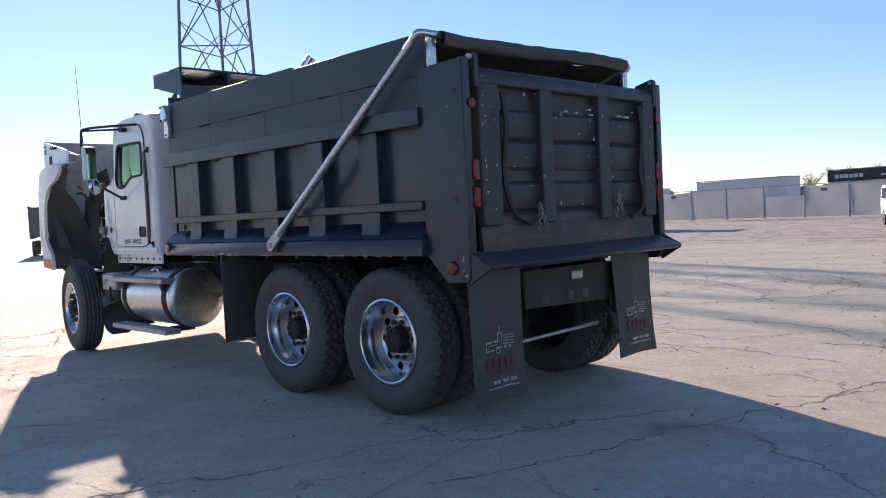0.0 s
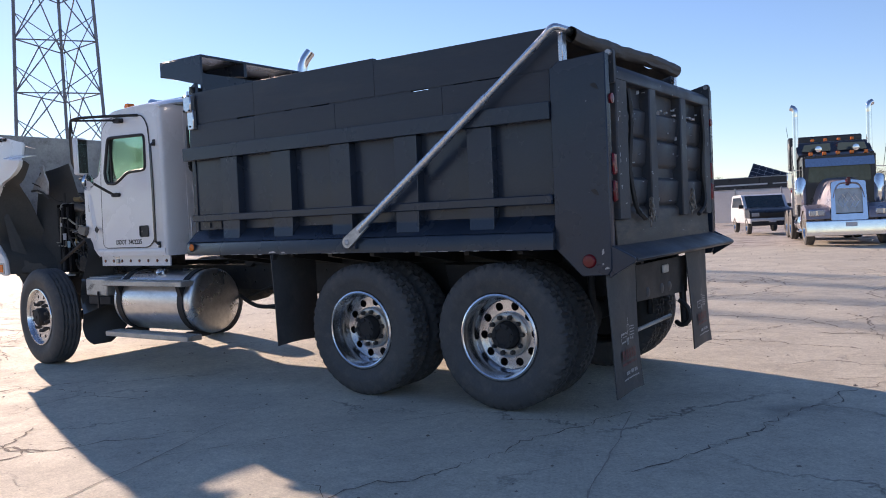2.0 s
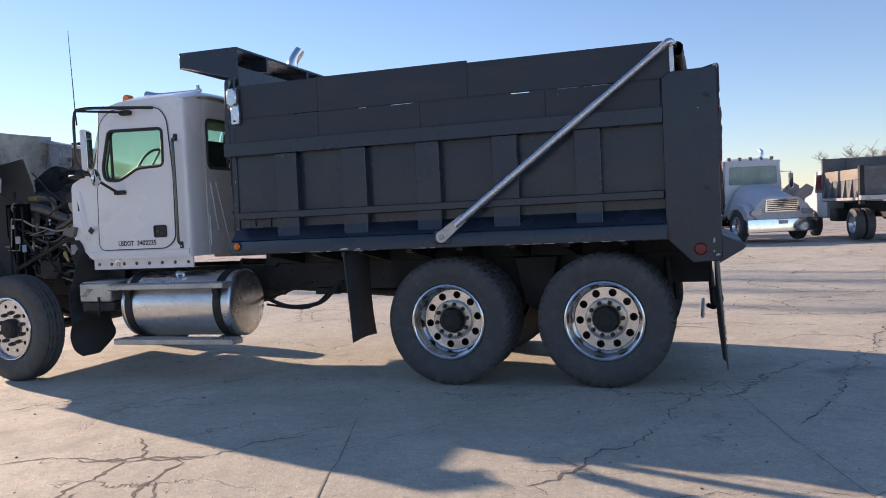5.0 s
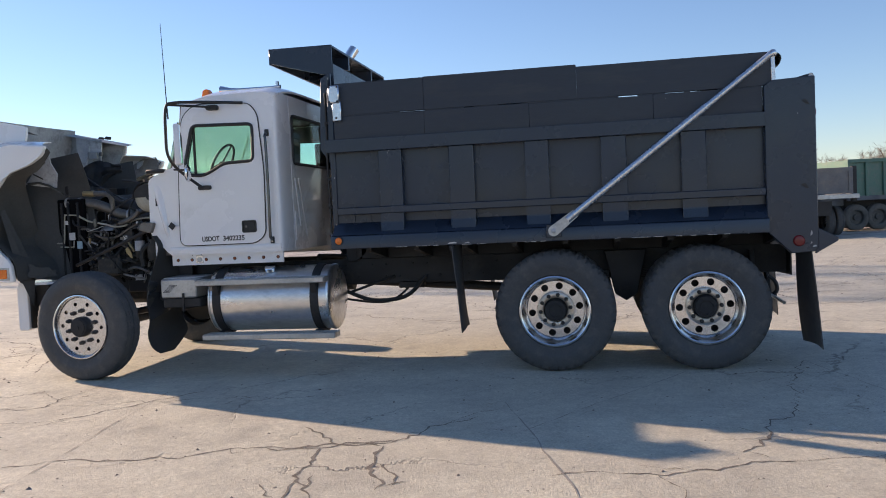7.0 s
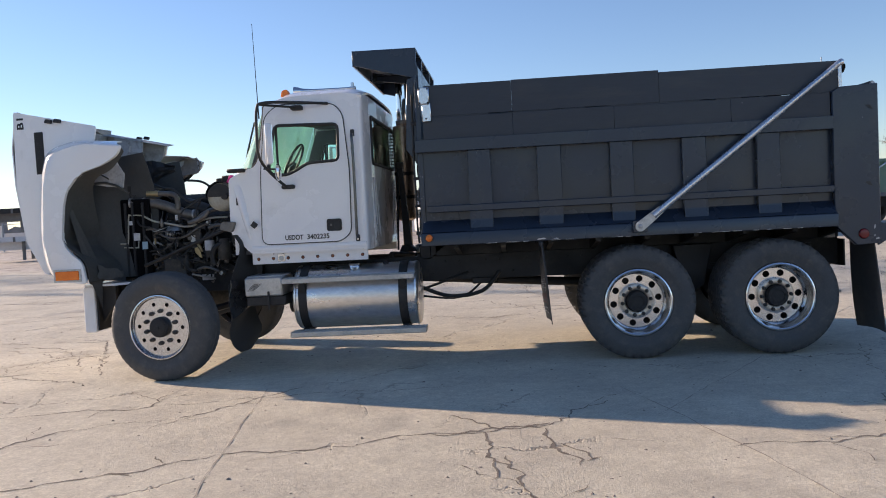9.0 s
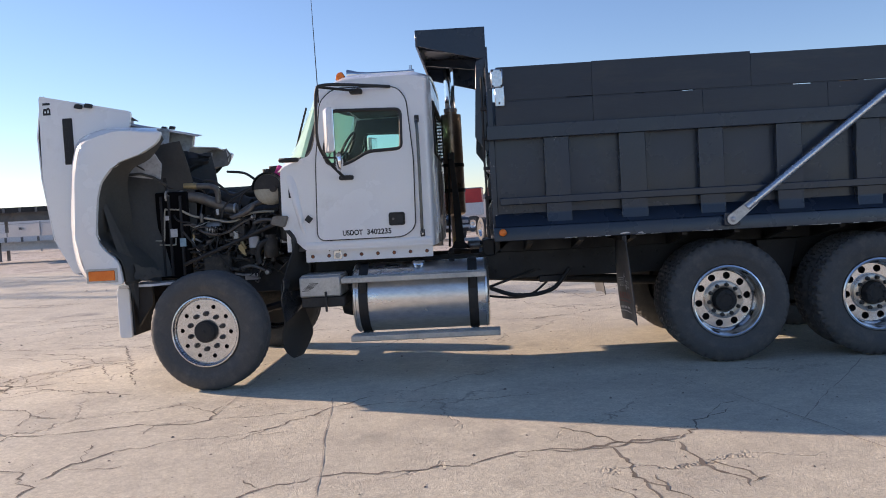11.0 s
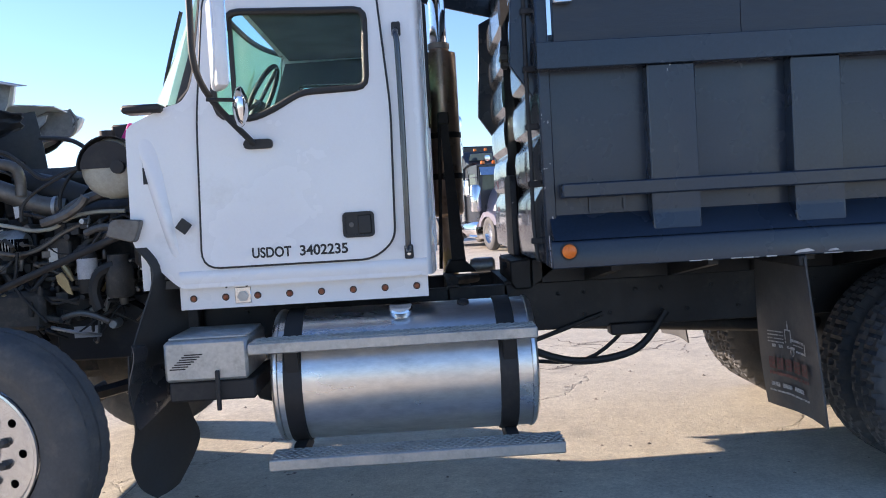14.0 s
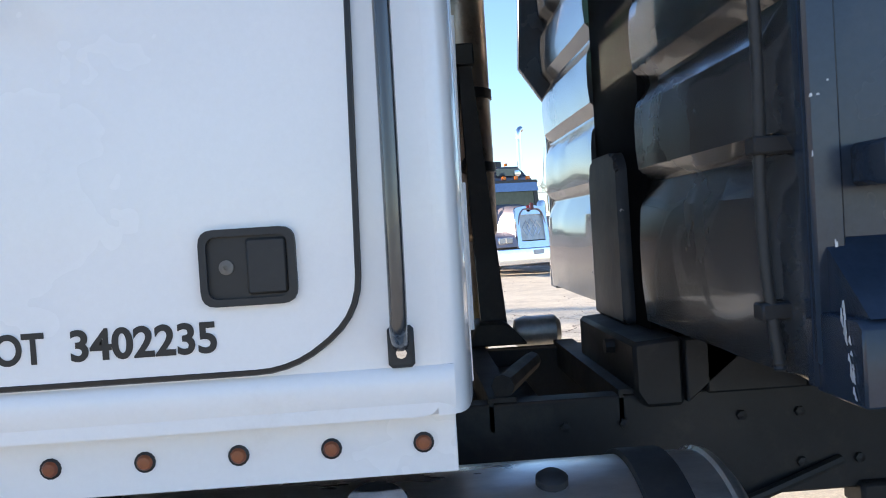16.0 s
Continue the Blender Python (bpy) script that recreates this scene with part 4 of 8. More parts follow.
for y, z, w in ((0.62, 2.25, 0.05), (0.7, 2.245, 0.09), (0.2, 2.28, 0.03), (0.22, 2.24, 0.04), (-0.12, 2.25, 0.04), (0.03, 2.245, 0.02), (0.5, 1.74, 0.02)):
    part("bare_scrape", prism(bmesh.new(), [(y, z), (y + w, z - 0.004), (y + w * 0.9, z + 0.012), (y + w * 0.1, z + 0.009)], "x", TX + 0.05, TX + 0.0775), LABELW, gate, smooth=0)
# torn seal strip that hangs down each inner edge
for y0 in (-0.88, 0.9):
    pts = [(TX + 0.1, y0, 2.35), (TX + 0.11, y0 + 0.02, 2.1), (TX + 0.1, y0 - 0.01, 1.8), (TX + 0.11, y0 + 0.015, 1.6), (TX + 0.115, y0 + (0.08 if y0 < 0 else -0.03), 1.47), (TX + 0.115, y0 + (0.24 if y0 < 0 else -0.2), 1.4)]
    part("seal_strip", tube(bmesh.new(), curve_pts(pts, 6), [0.02 + 0.012 * noise.noise(Vector((k * 0.9, y0, 0))) for k in range(31)], 6), HOSE, gate, "torn black rubber seal")


def chain(y, z0):
    bm = bmesh.new()
    k = 0
    for (ya, za, yb, zb) in ((y, z0 + 0.2, y - 0.03, z0), (y, z0 + 0.2, y + 0.06, z0 + 0.04)):
        n = 7
        for i in range(n):
            c = Vector((TX + 0.125, ya + (yb - ya) * i / n, za + (zb - za) * i / n))
            tilt = Matrix.Rotation(radians(90 * (k % 2) + 20), 3, "Z")
            pts = []
            for a in range(9):
                t = 2 * math.pi * a / 8
                pts.append(c + tilt @ Vector((0, 0.014 * math.cos(t), 0.026 * math.sin(t))))
            tube(bm, pts, 0.0055, 5, caps=False)
            k += 1
    return bm


for y, z in ((-0.53, 1.33), (0.5, 1.4)):
    part("chain", chain(y, z), CHAINM, gate, "worn steel chain")
for s in (-1, 1):
    ear = prism(bmesh.new(), rounded([(TX - 0.1, 2.5), (TX - 0.06, 2.56), (TX + 0.02, 2.58), (TX + 0.1, 2.6), (TX + 0.115, 2.58), (TX + 0.115, 2.36), (TX + 0.06, 2.36), (TX + 0.03, 2.48)], 0.015), "y", s * 1.13, s * 1.17)
    part("hinge_ear", ear, WORN, gate)
    part("hinge_pin", lathe(bmesh.new(), [(0.02, -0.04), (0.02, 0.04)], (TX + 0.085, s * 1.16, 2.57), "y", 12), SCUFF, gate)
    # lamps up the back of the post
    part("tail_light", lathe(bmesh.new(), [(0.035, 0.955), (0.035, 0.97), (0, 0.975)], (0, s * 1.2, 2.25), "x", 20), RED, body, "small round dark red lamp")
    part("tail_light", one_box(0.95, 0.972, s * 1.15, s * 1.215, 1.72, 1.87, 0.01), RED, body, "oblong red tail light")
    part("tail_light", one_box(0.95, 0.972, s * 1.15, s * 1.215, 1.53, 1.68, 0.01), RED, body, "oblong red tail light")
# spreader apron
bm = bmesh.new()
prism(bm, [(0.9, 1.235), (1.13, 1.14), (1.135, 1.12), (1.09, 1.1), (0.9, 1.1)], "y", -1.24, 1.24, 0.006)
part("spreader_apron", bm, WORN, truck, "sloping black steel apron below the tailgate")
for s in (-1, 1):
    part("apron_end", prism(bmesh.new(), [(0.93, 1.24), (1.12, 1.14), (1.12, 1.11), (0.93, 1.0)], "y", s * 1.24, s * 1.27, 0.004), BLACK, truck)


# mud flaps
def mud_flap(x, yc, z0, z1, w, sweep, prints, lean=0.0, thick=0.009):
    def f(u, v):
        z = z1 + (z0 - z1) * v
        bend = sweep * (v ** 1.6) + 0.014 * math.sin(3.2 * v + 2 * u) + 0.012 * math.sin(5 * u)
        return (x + bend, yc + w * (u - 0.5) * (1 + 0.04 * v) + lean * v, z + 0.012 * math.sin(4 * u))
    fl = part("mud_flap", sheet(bmesh.new(), f, 8, 16, thick), FLAP, truck, "scuffed black rubber mud flap with worn pale print")
    if prints:
        def on(u, v):
            p = Vector(f(u, v))
            p.x += 0.008 if prints > 0 else -0.014
            return p
        def patch(u0, u1, v0, v1, mat, name, lab=""):
            bm = sheet(bmesh.new(), lambda a, b: on(u0 + (u1 - u0) * a, v0 + (v1 - v0) * b), 2, 2)
            return part(name, bm, mat, fl, lab, smooth=0)
        # a small lorry drawing in pale paint
        for u0, u1, v0, v1 in ((0.2, 0.42, 0.535, 0.55), (0.2, 0.215, 0.55, 0.6), (0.24, 0.4, 0.565, 0.572), (0.42, 0.52, 0.48, 0.49), (0.42, 0.435, 0.49, 0.56), (0.505, 0.52, 0.48, 0.57), (0.46, 0.475, 0.43, 0.48), (0.54, 0.78, 0.5, 0.508), (0.54, 0.78, 0.522, 0.53), (0.54, 0.78, 0.545, 0.552), (0.54, 0.78, 0.566, 0.575), (0.2, 0.36, 0.6, 0.612), (0.38, 0.5, 0.585, 0.6), (0.56, 0.62, 0.585, 0.605), (0.66, 0.72, 0.585, 0.605)):
            patch(u0, u1, v0, v1, PALE, "drawing_stroke")
        p = on(0.42, 0.618)
        part("drawing_wheel", lathe(bmesh.new(), [(0.022, 0), (0.022, 0.001), (0.013, 0.0012), (0.013, 0)], p, "x", 16), PALE, fl, smooth=0)
        for i in range(5):
            patch(0.2 + 0.125 * i, 0.295 + 0.125 * i, 0.67, 0.745, DARKRED, "worn_bar", "dark red bar of worn lettering")
        patch(0.2, 0.8, 0.765, 0.785, DARKRED, "worn_bar")
        for i in range(3):
            patch(0.3 + 0.18 * i, 0.44 + 0.18 * i, 0.835, 0.862, PALE, "worn_bar", "pale bar of worn lettering")
        patch(0.22, 0.84, 0.885, 0.897, PALE, "worn_bar")
    return fl


mud_flap(0.9, -0.975, 0.15, 1.08, 0.56, 0.07, 1, -0.03)
mud_flap(0.92, 0.75, 0.22, 1.08, 0.58, 0.05, 1, 0.03)
mud_flap(-2.32, -1.06, 0.37, 1.19, 0.58, 0.07, -1, -0.02)
mud_flap(-2.3, 1.06, 0.42, 1.19, 0.56, 0.1, 0)
for s in (-1, 1):
    part("flap_bracket", one_box(-2.34, -2.3, s * 0.45, s * 1.34, 1.15, 1.2, 0.004), CHASSIS, truck)

# -- chassis --
for s in (-1, 1):
    bm = box(bmesh.new(), -7.1, 0.86, s * 0.40, s * 0.47, 0.78, 1.06, 0.006)
    rail = part("frame_rail", bm, CHASSIS, truck, "black steel chassis rail")
    for k in range(40):
        x = -5.3 + 0.15 * k
        for z in (0.86, 0.99):
            if (k * 7 + int(z * 100)) % 3:
                part("bolt", lathe(bmesh.new(), [(0.013, 0), (0.013, s * 0.012), (0, s * 0.016)], (x, s * 0.47, z), "y", 6), CHASSIS, rail, smooth=0)
    part("body_sill", one_box(-3.45, 0.85, s * 0.4, s * 0.52, 1.06, 1.22, 0.006), CHASSIS, truck)
for k in range(9):
    x = -3.2 + 0.48 * k
    for s in (-1, 1):
        part("cross_sill", prism(bmesh.new(), [(s * 0.5, 1.06), (s * 1.19, 1.17), (s * 1.19, 1.22), (s * 0.5, 1.22)], "x", x, x + 0.05), CHASSIS, truck)
for x in (-6.9, -5.0, -3.9, -2.9, -0.7, 0.7):
    part("cross_member", one_box(x, x + 0.09, -0.42, 0.42, 0.82, 1.0, 0.008), CHASSIS, truck)
for x in (-3.99, -3.66):
    part("cross_angle", prism(bmesh.new(), [(x, 1.075), (x + 0.07, 1.075), (x + 0.07, 1.063), (x + 0.012, 1.063), (x + 0.012, 0.99), (x, 0.99)], "y", -0.47, 0.47), CHASSIS, truck, "black steel cross angle")
part("gearbox_tail", lathe(bmesh.new(), [(0, -4.15), (0.17, -4.14), (0.19, -4.05), (0.15, -3.85), (0.1, -3.8), (0.1, -3.7), (0, -3.68)], (0, 0.0, 0.78), "x", 20), ENGINE, truck, "oily gearbox tail housing")
for x in (MID_X, REAR_X):
    bm = lathe(bmesh.new(), [(0.1, -1.0), (0.11, -0.6), (0.12, -0.3), (0.24, -0.18), (0.27, 0.0), (0.24, 0.18), (0.12, 0.3), (0.11, 0.6), (0.1, 1.0)], (x, 0, HUB_Z), "y", 20)
    part("axle", bm, CHASSIS, truck)
part("axle", lathe(bmesh.new(), [(0.06, -1.15), (0.055, 0), (0.06, 1.15)], (FRONT_X, 0, 0.46), "y", 12), CHASSIS, truck)
for s in (-1, 1):
    pts = [(-1.55, s * 0.5, 0.62), (-1.2, s * 0.5, 0.72), (-0.69, s * 0.5, 0.8), (-0.2, s * 0.5, 0.72), (0.15, s * 0.5, 0.62)]
    for k in range(4):
        bm = bmesh.new()
        for a, b in zip(pts, pts[1:]):
            put(bm, [(a[0], a[1] - 0.05, a[2] + 0.022 * k), (a[0], a[1] + 0.05, a[2] + 0.022 * k), (b[0], b[1] + 0.05, b[2] + 0.022 * k), (b[0], b[1] - 0.05, b[2] + 0.022 * k), (a[0], a[1] - 0.05, a[2] + 0.022 * k + 0.018), (a[0], a[1] + 0.05, a[2] + 0.022 * k + 0.018), (b[0], b[1] + 0.05, b[2] + 0.022 * k + 0.018), (b[0], b[1] - 0.05, b[2] + 0.022 * k + 0.018)], [(0, 1, 2, 3), (4, 7, 6, 5), (0, 3, 7, 4), (1, 5, 6, 2), (0, 4, 5, 1), (3, 2, 6, 7)])
        part("spring_leaf", bm, CHASSIS, truck)
    part("trunnion", prism(bmesh.new(), [(-0.9, 1.06), (-0.48, 1.06), (-0.58, 0.62), (-0.69, 0.55), (-0.8, 0.62)], "y", s * 0.47, s * 0.62, 0.01), CHASSIS, truck)
    part("brake_chamber", lathe(bmesh.new(), [(0.0, -0.1), (0.07, -0.1), (0.085, -0.02), (0.09, 0), (0.085, 0.02), (0.07, 0.1), (0, 0.1)], (0.28, s * 0.55, 0.72), "x", 16), CHASSIS, truck)
    part("shock_absorber", rod(bmesh.new(), (0.5, s * 0.62, 1.02), (0.52, s * 0.64, 0.5), 0.03, 12), CHASSIS, truck)
    part("front_spring", tube(bmesh.new(), curve_pts([(-6.95, s * 0.45, 0.72), (-6.5, s * 0.45, 0.6), (FRONT_X, s * 0.45, 0.54), (-5.9, s * 0.45, 0.6), (-5.45, s * 0.45, 0.72)], 5), 0.04, 6), CHASSIS, truck)
# drive shaft, hoses and air lines below the frame
part("drive_shaft", rod(bmesh.new(), (-4.6, 0, 0.86), (MID_X, 0, 0.62), 0.05, 14), CHASSIS, truck)
part("gearbox", lathe(bmesh.new(), [(0.3, -6.1), (0.3, -5.9), (0.24, -5.7), (0.2, -5.2), (0.16, -4.9), (0.1, -4.6)], (0, 0, 0.82), "x", 18), ENGINE, truck)
for pts, r in (([(-3.6, -0.6, 0.72), (-3.3, -0.62, 0.62), (-2.95, -0.6, 0.66), (-2.75, -0.55, 0.86)], 0.022), ([(-3.6, -0.5, 0.7), (-3.35, -0.5, 0.78), (-3.1, -0.48, 0.86)], 0.014), ([(-3.7, -0.4, 0.62), (-3.2, -0.4, 0.58), (-2.9, -0.4, 0.8)], 0.012)):
    part("hose", hose(bmesh.new(), pts, r), HOSE, truck)
part("hose_fitting", one_box(-3.06, -2.78, -0.5, -0.4, 0.73, 0.8, 0.01), CHASSIS, truck)
for y in (-0.25, 0.3):
    part("air_tank", lathe(bmesh.new(), [(0, -3.45), (0.09, -3.42), (0.12, -3.37), (0.12, -2.75), (0.09, -2.7), (0, -2.67)], (0, y, 0.92), "x", 16), CHASSIS, truck)

# rear cross plate with lamp holes, tow bar and hooks
pl = part("rear_plate", holed(bmesh.new(), [(-0.62, 0.76), (0.62, 0.72), (0.62, 1.04), (-0.62, 1.04)], [[(c + p[0], 0.81 + p[1]) for p in ring_pts(0.045, 14)] for c in (-0.38, -0.05, 0.14)], "x", 0.86, 0.875), CHASSIS, truck, "dusty black rear plate with lamp holes")
for c in (-0.38, -0.05, 0.14):
    part("lamp", lathe(bmesh.new(), [(0.043, 0.862), (0.043, 0.876), (0.03, 0.884), (0, 0.886)], (0, c, 0.81), "x", 16), WORN, pl, "dusty round lamp")
part("plate_lamp", one_box(0.875, 0.89, -0.05, 0.1, 0.93, 1.0, 0.008), TREAD, pl, "pale rectangular lamp")
part("rear_bar", one_box(0.7, 0.78, -0.62, 0.62, 1.06, 1.12, 0.006), SCUFF, truck)
part("tow_bar", rod(bmesh.new(), (0.78, -0.7, 0.5), (0.78, 0.42, 0.52), 0.016), TREAD, truck)
part("tow_hook", hose(bmesh.new(), [(0.86, 0.42, 0.66), (0.93, 0.42, 0.6), (0.95, 0.42, 0.5), (0.88, 0.42, 0.44), (0.82, 0.46, 0.46)], 0.022), CHASSIS, truck)
part("tow_post", rod(bmesh.new(), (0.86, 0.52, 0.78), (0.88, 0.5, 0.42), 0.03), CHASSIS, truck)

# -- fuel tank, steps, battery box --
bm = lathe(bmesh.new(), [(0, -4.885), (0.24, -4.885), (0.315, -4.88), (0.333, -4.865), (0.337, -4.85), (0.33, -4.845), (0.33, -3.625), (0.337, -3.62), (0.333, -3.605), (0.315, -3.59), (0.24, -3.582), (0, -3.58)], (0, -0.955, 0.713), "x", 64)
tank = part("fuel_tank", bm, TANK, truck, "dented polished aluminium fuel tank")
for x in (-4.82, -3.78):
    bm = lathe(bmesh.new(), [(0.331, x), (0.341, x + 0.004), (0.341, x + 0.086), (0.331, x + 0.09)], (0, -0.955, 0.713), "x", 64, close=False)
    part("tank_strap", bm, CHASSIS, tank, "black rubber-lined strap")
cap_m = Matrix.Translation((-4.245, -1.10, 1.015)) @ Matrix.Rotation(radians(26), 4, "X")
bm = lathe(bmesh.new(), [(0.05, -0.04), (0.046, 0.0), (0.058, 0.004), (0.06, 0.03), (0.054, 0.038), (0.03, 0.036), (0, 0.036)], (0, 0, 0), "z", 24)
bm.transform(cap_m)
part("filler_cap", bm, CHROME, tank, "round metal filler cap")
bm = lathe(bmesh.new(), [(0.03, -0.03), (0.03, 0.012), (0.02, 0.02), (0, 0.02)], (0, 0, 0), "z", 16)
bm.transform(Matrix.Translation((-3.93, -1.03, 1.035)) @ Matrix.Rotation(radians(14), 4, "X"))
part("sender_cap", bm, CHASSIS, tank)


def tread_step(x0, x1, y0, y1, z0, z1):
    st = part("step", box(bmesh.new(), x0, x1, y0, y1, z0, z1, 0.006), TREAD, truck, "grey aluminium step tread")
    bm = bmesh.new()
    rnd = random.Random(int(z0 * 100))
    k = 0
    x = x0 + 0.02
    while x < x1 - 0.03:
        for j in range(6):
            y = y0 + (y1 - y0) * (0.12 + 0.155 * j)
            xx = x + (0.018 if j % 2 else 0)
            box(bm, xx, xx + 0.022, y - 0.004, y + 0.004, z1 - 0.001, z1 + 0.004)
        x += 0.036
    g = part("grip_surface", bm, TREAD, st, smooth=0)
    g["kind"] = "stuff"
    return st


tread_step(-4.96, -3.6, -1.365, -1.2, 0.89, 0.945)
tread_step(-4.89, -3.5, -1.4, -1.22, 0.345, 0.4)
for x in (-4.8, -3.76):
    part("step_bracket", prism(bmesh.new(), [(-1.32, 0.89), (-1.05, 0.89), (-1.2, 0.72), (-1.27, 0.72)], "x", x, x + 0.06), CHASSIS, truck)
    part("step_bracket", prism(bmesh.new(), [(-1.38, 0.345), (-0.95, 0.345), (-0.95, 0.4), (-1.2, 0.41)], "x", x, x + 0.06), CHASSIS, truck)
bb = part("battery_box", one_box(-5.37, -4.975, -1.3, -0.86, 0.77, 0.965, 0.014), TREAD, truck, "dull aluminium battery box with a ribbed lid")
for k in range(9):
    part("lid_rib", one_box(-5.355, -4.985, -1.26 + 0.044 * k, -1.24 + 0.044 * k, 0.964, 0.978, 0.004), TREAD, bb)
part("battery_tray", one_box(-5.36, -4.95, -1.28, -0.84, 0.67, 0.768, 0.01), CHASSIS, truck)
part("latch", one_box(-5.13, -5.11, -1.32, -1.3, 0.63, 0.82, 0.003), CHASSIS, bb)
rnd = random.Random(8)
for k in range(7):
    part("scratch", one_box(-5.345 + 0.012 * k, -5.27 + 0.014 * k, -1.3008, -1.2995, 0.83 + 0.011 * k, 0.836 + 0.011 * k), CHASSIS, bb, smooth=0)
part("air_tank", lathe(bmesh.new(), [(0, -5.1), (0.1, -5.07), (0.12, -5.0), (0.12, -4.5), (0.1, -4.44), (0, -4.4)], (0, -0.62, 0.62), "x", 16), CHASSIS, truck)

# rubber flap behind the front wheel
def between_lines(top, low, n, nv, thick, push=0.0):
    p, q = curve_pts(top, n), curve_pts(low, n)
    k = len(p) - 1
    return sheet(bmesh.new(), lambda u, v: p[round(u * k)].lerp(q[round(u * k)], v) + Vector((push + 0.012 * math.sin(7 * u + 3 * v), 0, 0)), k, nv, thick)


part("splash_flap", between_lines([(-5.5, -1.2, 1.41), (-5.435, -1.21, 1.29), (-5.48, -1.22, 1.09), (-5.535, -1.23, 0.91), (-5.57, -1.24, 0.82)], [(-5.37, -0.95, 1.41), (-5.34, -0.95, 1.29), (-5.35, -0.95, 1.09), (-5.38, -0.92, 0.93), (-5.42, -0.9, 0.84)], 5, 5, 0.008), HOSE, truck, "wavy black rubber splash strip behind the wheel")
flap = part("splash_flap", between_lines([(-5.56, -1.24, 0.9), (-5.575, -1.245, 0.75), (-5.557, -1.24, 0.53), (-5.572, -1.24, 0.39), (-5.545, -1.22, 0.25), (-5.5, -1.17, 0.18)], [(-5.42, -0.8, 0.9), (-5.43, -0.8, 0.78), (-5.44, -0.8, 0.64), (-5.42, -0.8, 0.5), (-5.39, -0.8, 0.36), (-5.44, -0.98, 0.19)], 5, 8, 0.009), HOSE, truck, "black rubber splash flap with a rounded foot")
part("flap_stiffener", between_lines([(-5.555, -1.245, 0.95), (-5.56, -1.25, 0.86), (-5.57, -1.25, 0.72), (-5.553, -1.25, 0.54)], [(-5.4, -0.82, 0.95), (-5.41, -0.82, 0.86), (-5.42, -0.82, 0.76), (-5.43, -0.84, 0.68)], 5, 6, 0.006, 0.016), GLOSSY, flap, "glossy creased plastic stiffener")

# -- cab --
CY = 1.15
WIN = [(-4.99, 2.52), (-4.335, 2.5), (-4.345, 2.13), (-4.66, 2.12), (-4.8, 2.045), (-4.9, 2.005), (-5.06, 2.02), (-5.085, 2.14)]
WINR = rounded(WIN, 0.04, 3)
SIDE = [(-5.52, 2.0), (-5.53, 1.43), (-5.34, 1.23), (-5.3, 1.2), (-4.13, 1.2), (-4.12, 1.26), (-4.12, 2.8), (-4.3, 2.82), (-4.85, 2.81), (-5.1, 2.745), (-5.115, 2.6), (-5.17, 2.26), (-5.2, 2.16), (-5.25, 2.1), (-5.31, 2.09)]
bm = bmesh.new()
for s in (-1, 1):
    holed(bm, rounded(SIDE, 0.05, 3), [WINR], "y", s * 1.12, s * CY)
    # rounded rear corner
    rc = curve_pts([(-4.13, s * 1.15, 0), (-4.1, s * 1.144, 0), (-4.081, s * 1.12, 0), (-4.07, s * 1.07, 0), (-4.06, s * 0.98, 0), (-4.053, s * 0.86, 0)], 3)
    sheet(bm, lambda u, v: (rc[round(u * 15)].x, rc[round(u * 15)].y, 1.2 + 1.6 * v), 15, 4)
    # lower flare below the door
    prism(bm, [(s * 1.1, 1.2), (s * 1.14, 1.2), (s * 1.158, 1.24), (s * 1.158, 1.275), (s * 1.15, 1.285), (s * 1.1, 1.285)], "x", -5.31, -4.1)
    # swept bulge from the cowl down to the sill
    sheet(bm, lambda u, v: (-5.5 + 0.17 * v + 0.12 * u * (1 - v * 0.6), s * (1.143 + 0.038 * math.sin(math.pi * u) * math.sin(math.pi * min(1, v * 1.05))), 1.98 - 0.7 * v), 8, 12)
holed(bm, [(-0.87, 1.2), (0.87, 1.2), (0.87, 2.8), (-0.87, 2.8)], [rounded([(-0.82, 2.1), (0.82, 2.1), (0.82, 2.6), (-0.82, 2.6)], 0.06, 3)], "x", -4.05, -4.08)
sheet(bm, lambda u, v: (-5.12 + (1.075 - 0.025 * abs(2 * v - 1) ** 4) * u, 1.15 * (2 * v - 1), 2.745 + 0.13 * min(1, 5 * u) * (1 - abs(2 * v - 1) ** 5) * (1 - max(0, u - 0.8) ** 2 * 9) + 0.05 * min(1, 3.5 * u) - 0.02 * max(0, u - 0.85) * 6), 24, 28, 0.02)
box(bm, -5.5, -5.46, -1.12, 1.12, 1.2, 2.0)
prism(bm, [(-5.52, 1.99), (-5.3, 2.09), (-5.3, 2.05), (-5.5, 1.95)], "y", -1.14, 1.14)
cab = part("cab", bm, WHITE, truck, "white painted steel day cab")
part("cab_floor", one_box(-5.46, -4.09, -1.1, 1.1, 1.2, 1.24), CABIN, cab)
part("headliner", one_box(-5.05, -4.09, -1.1, 1.1, 2.7, 2.72), CABIN, cab)
part("dashboard", prism(bmesh.new(), [(-5.44, 1.3), (-5.15, 1.3), (-5.0, 1.6), (-5.02, 1.95), (-5.2, 2.06), (-5.44, 2.04)], "y", -1.1, 1.1, 0.02), CABIN, cab)
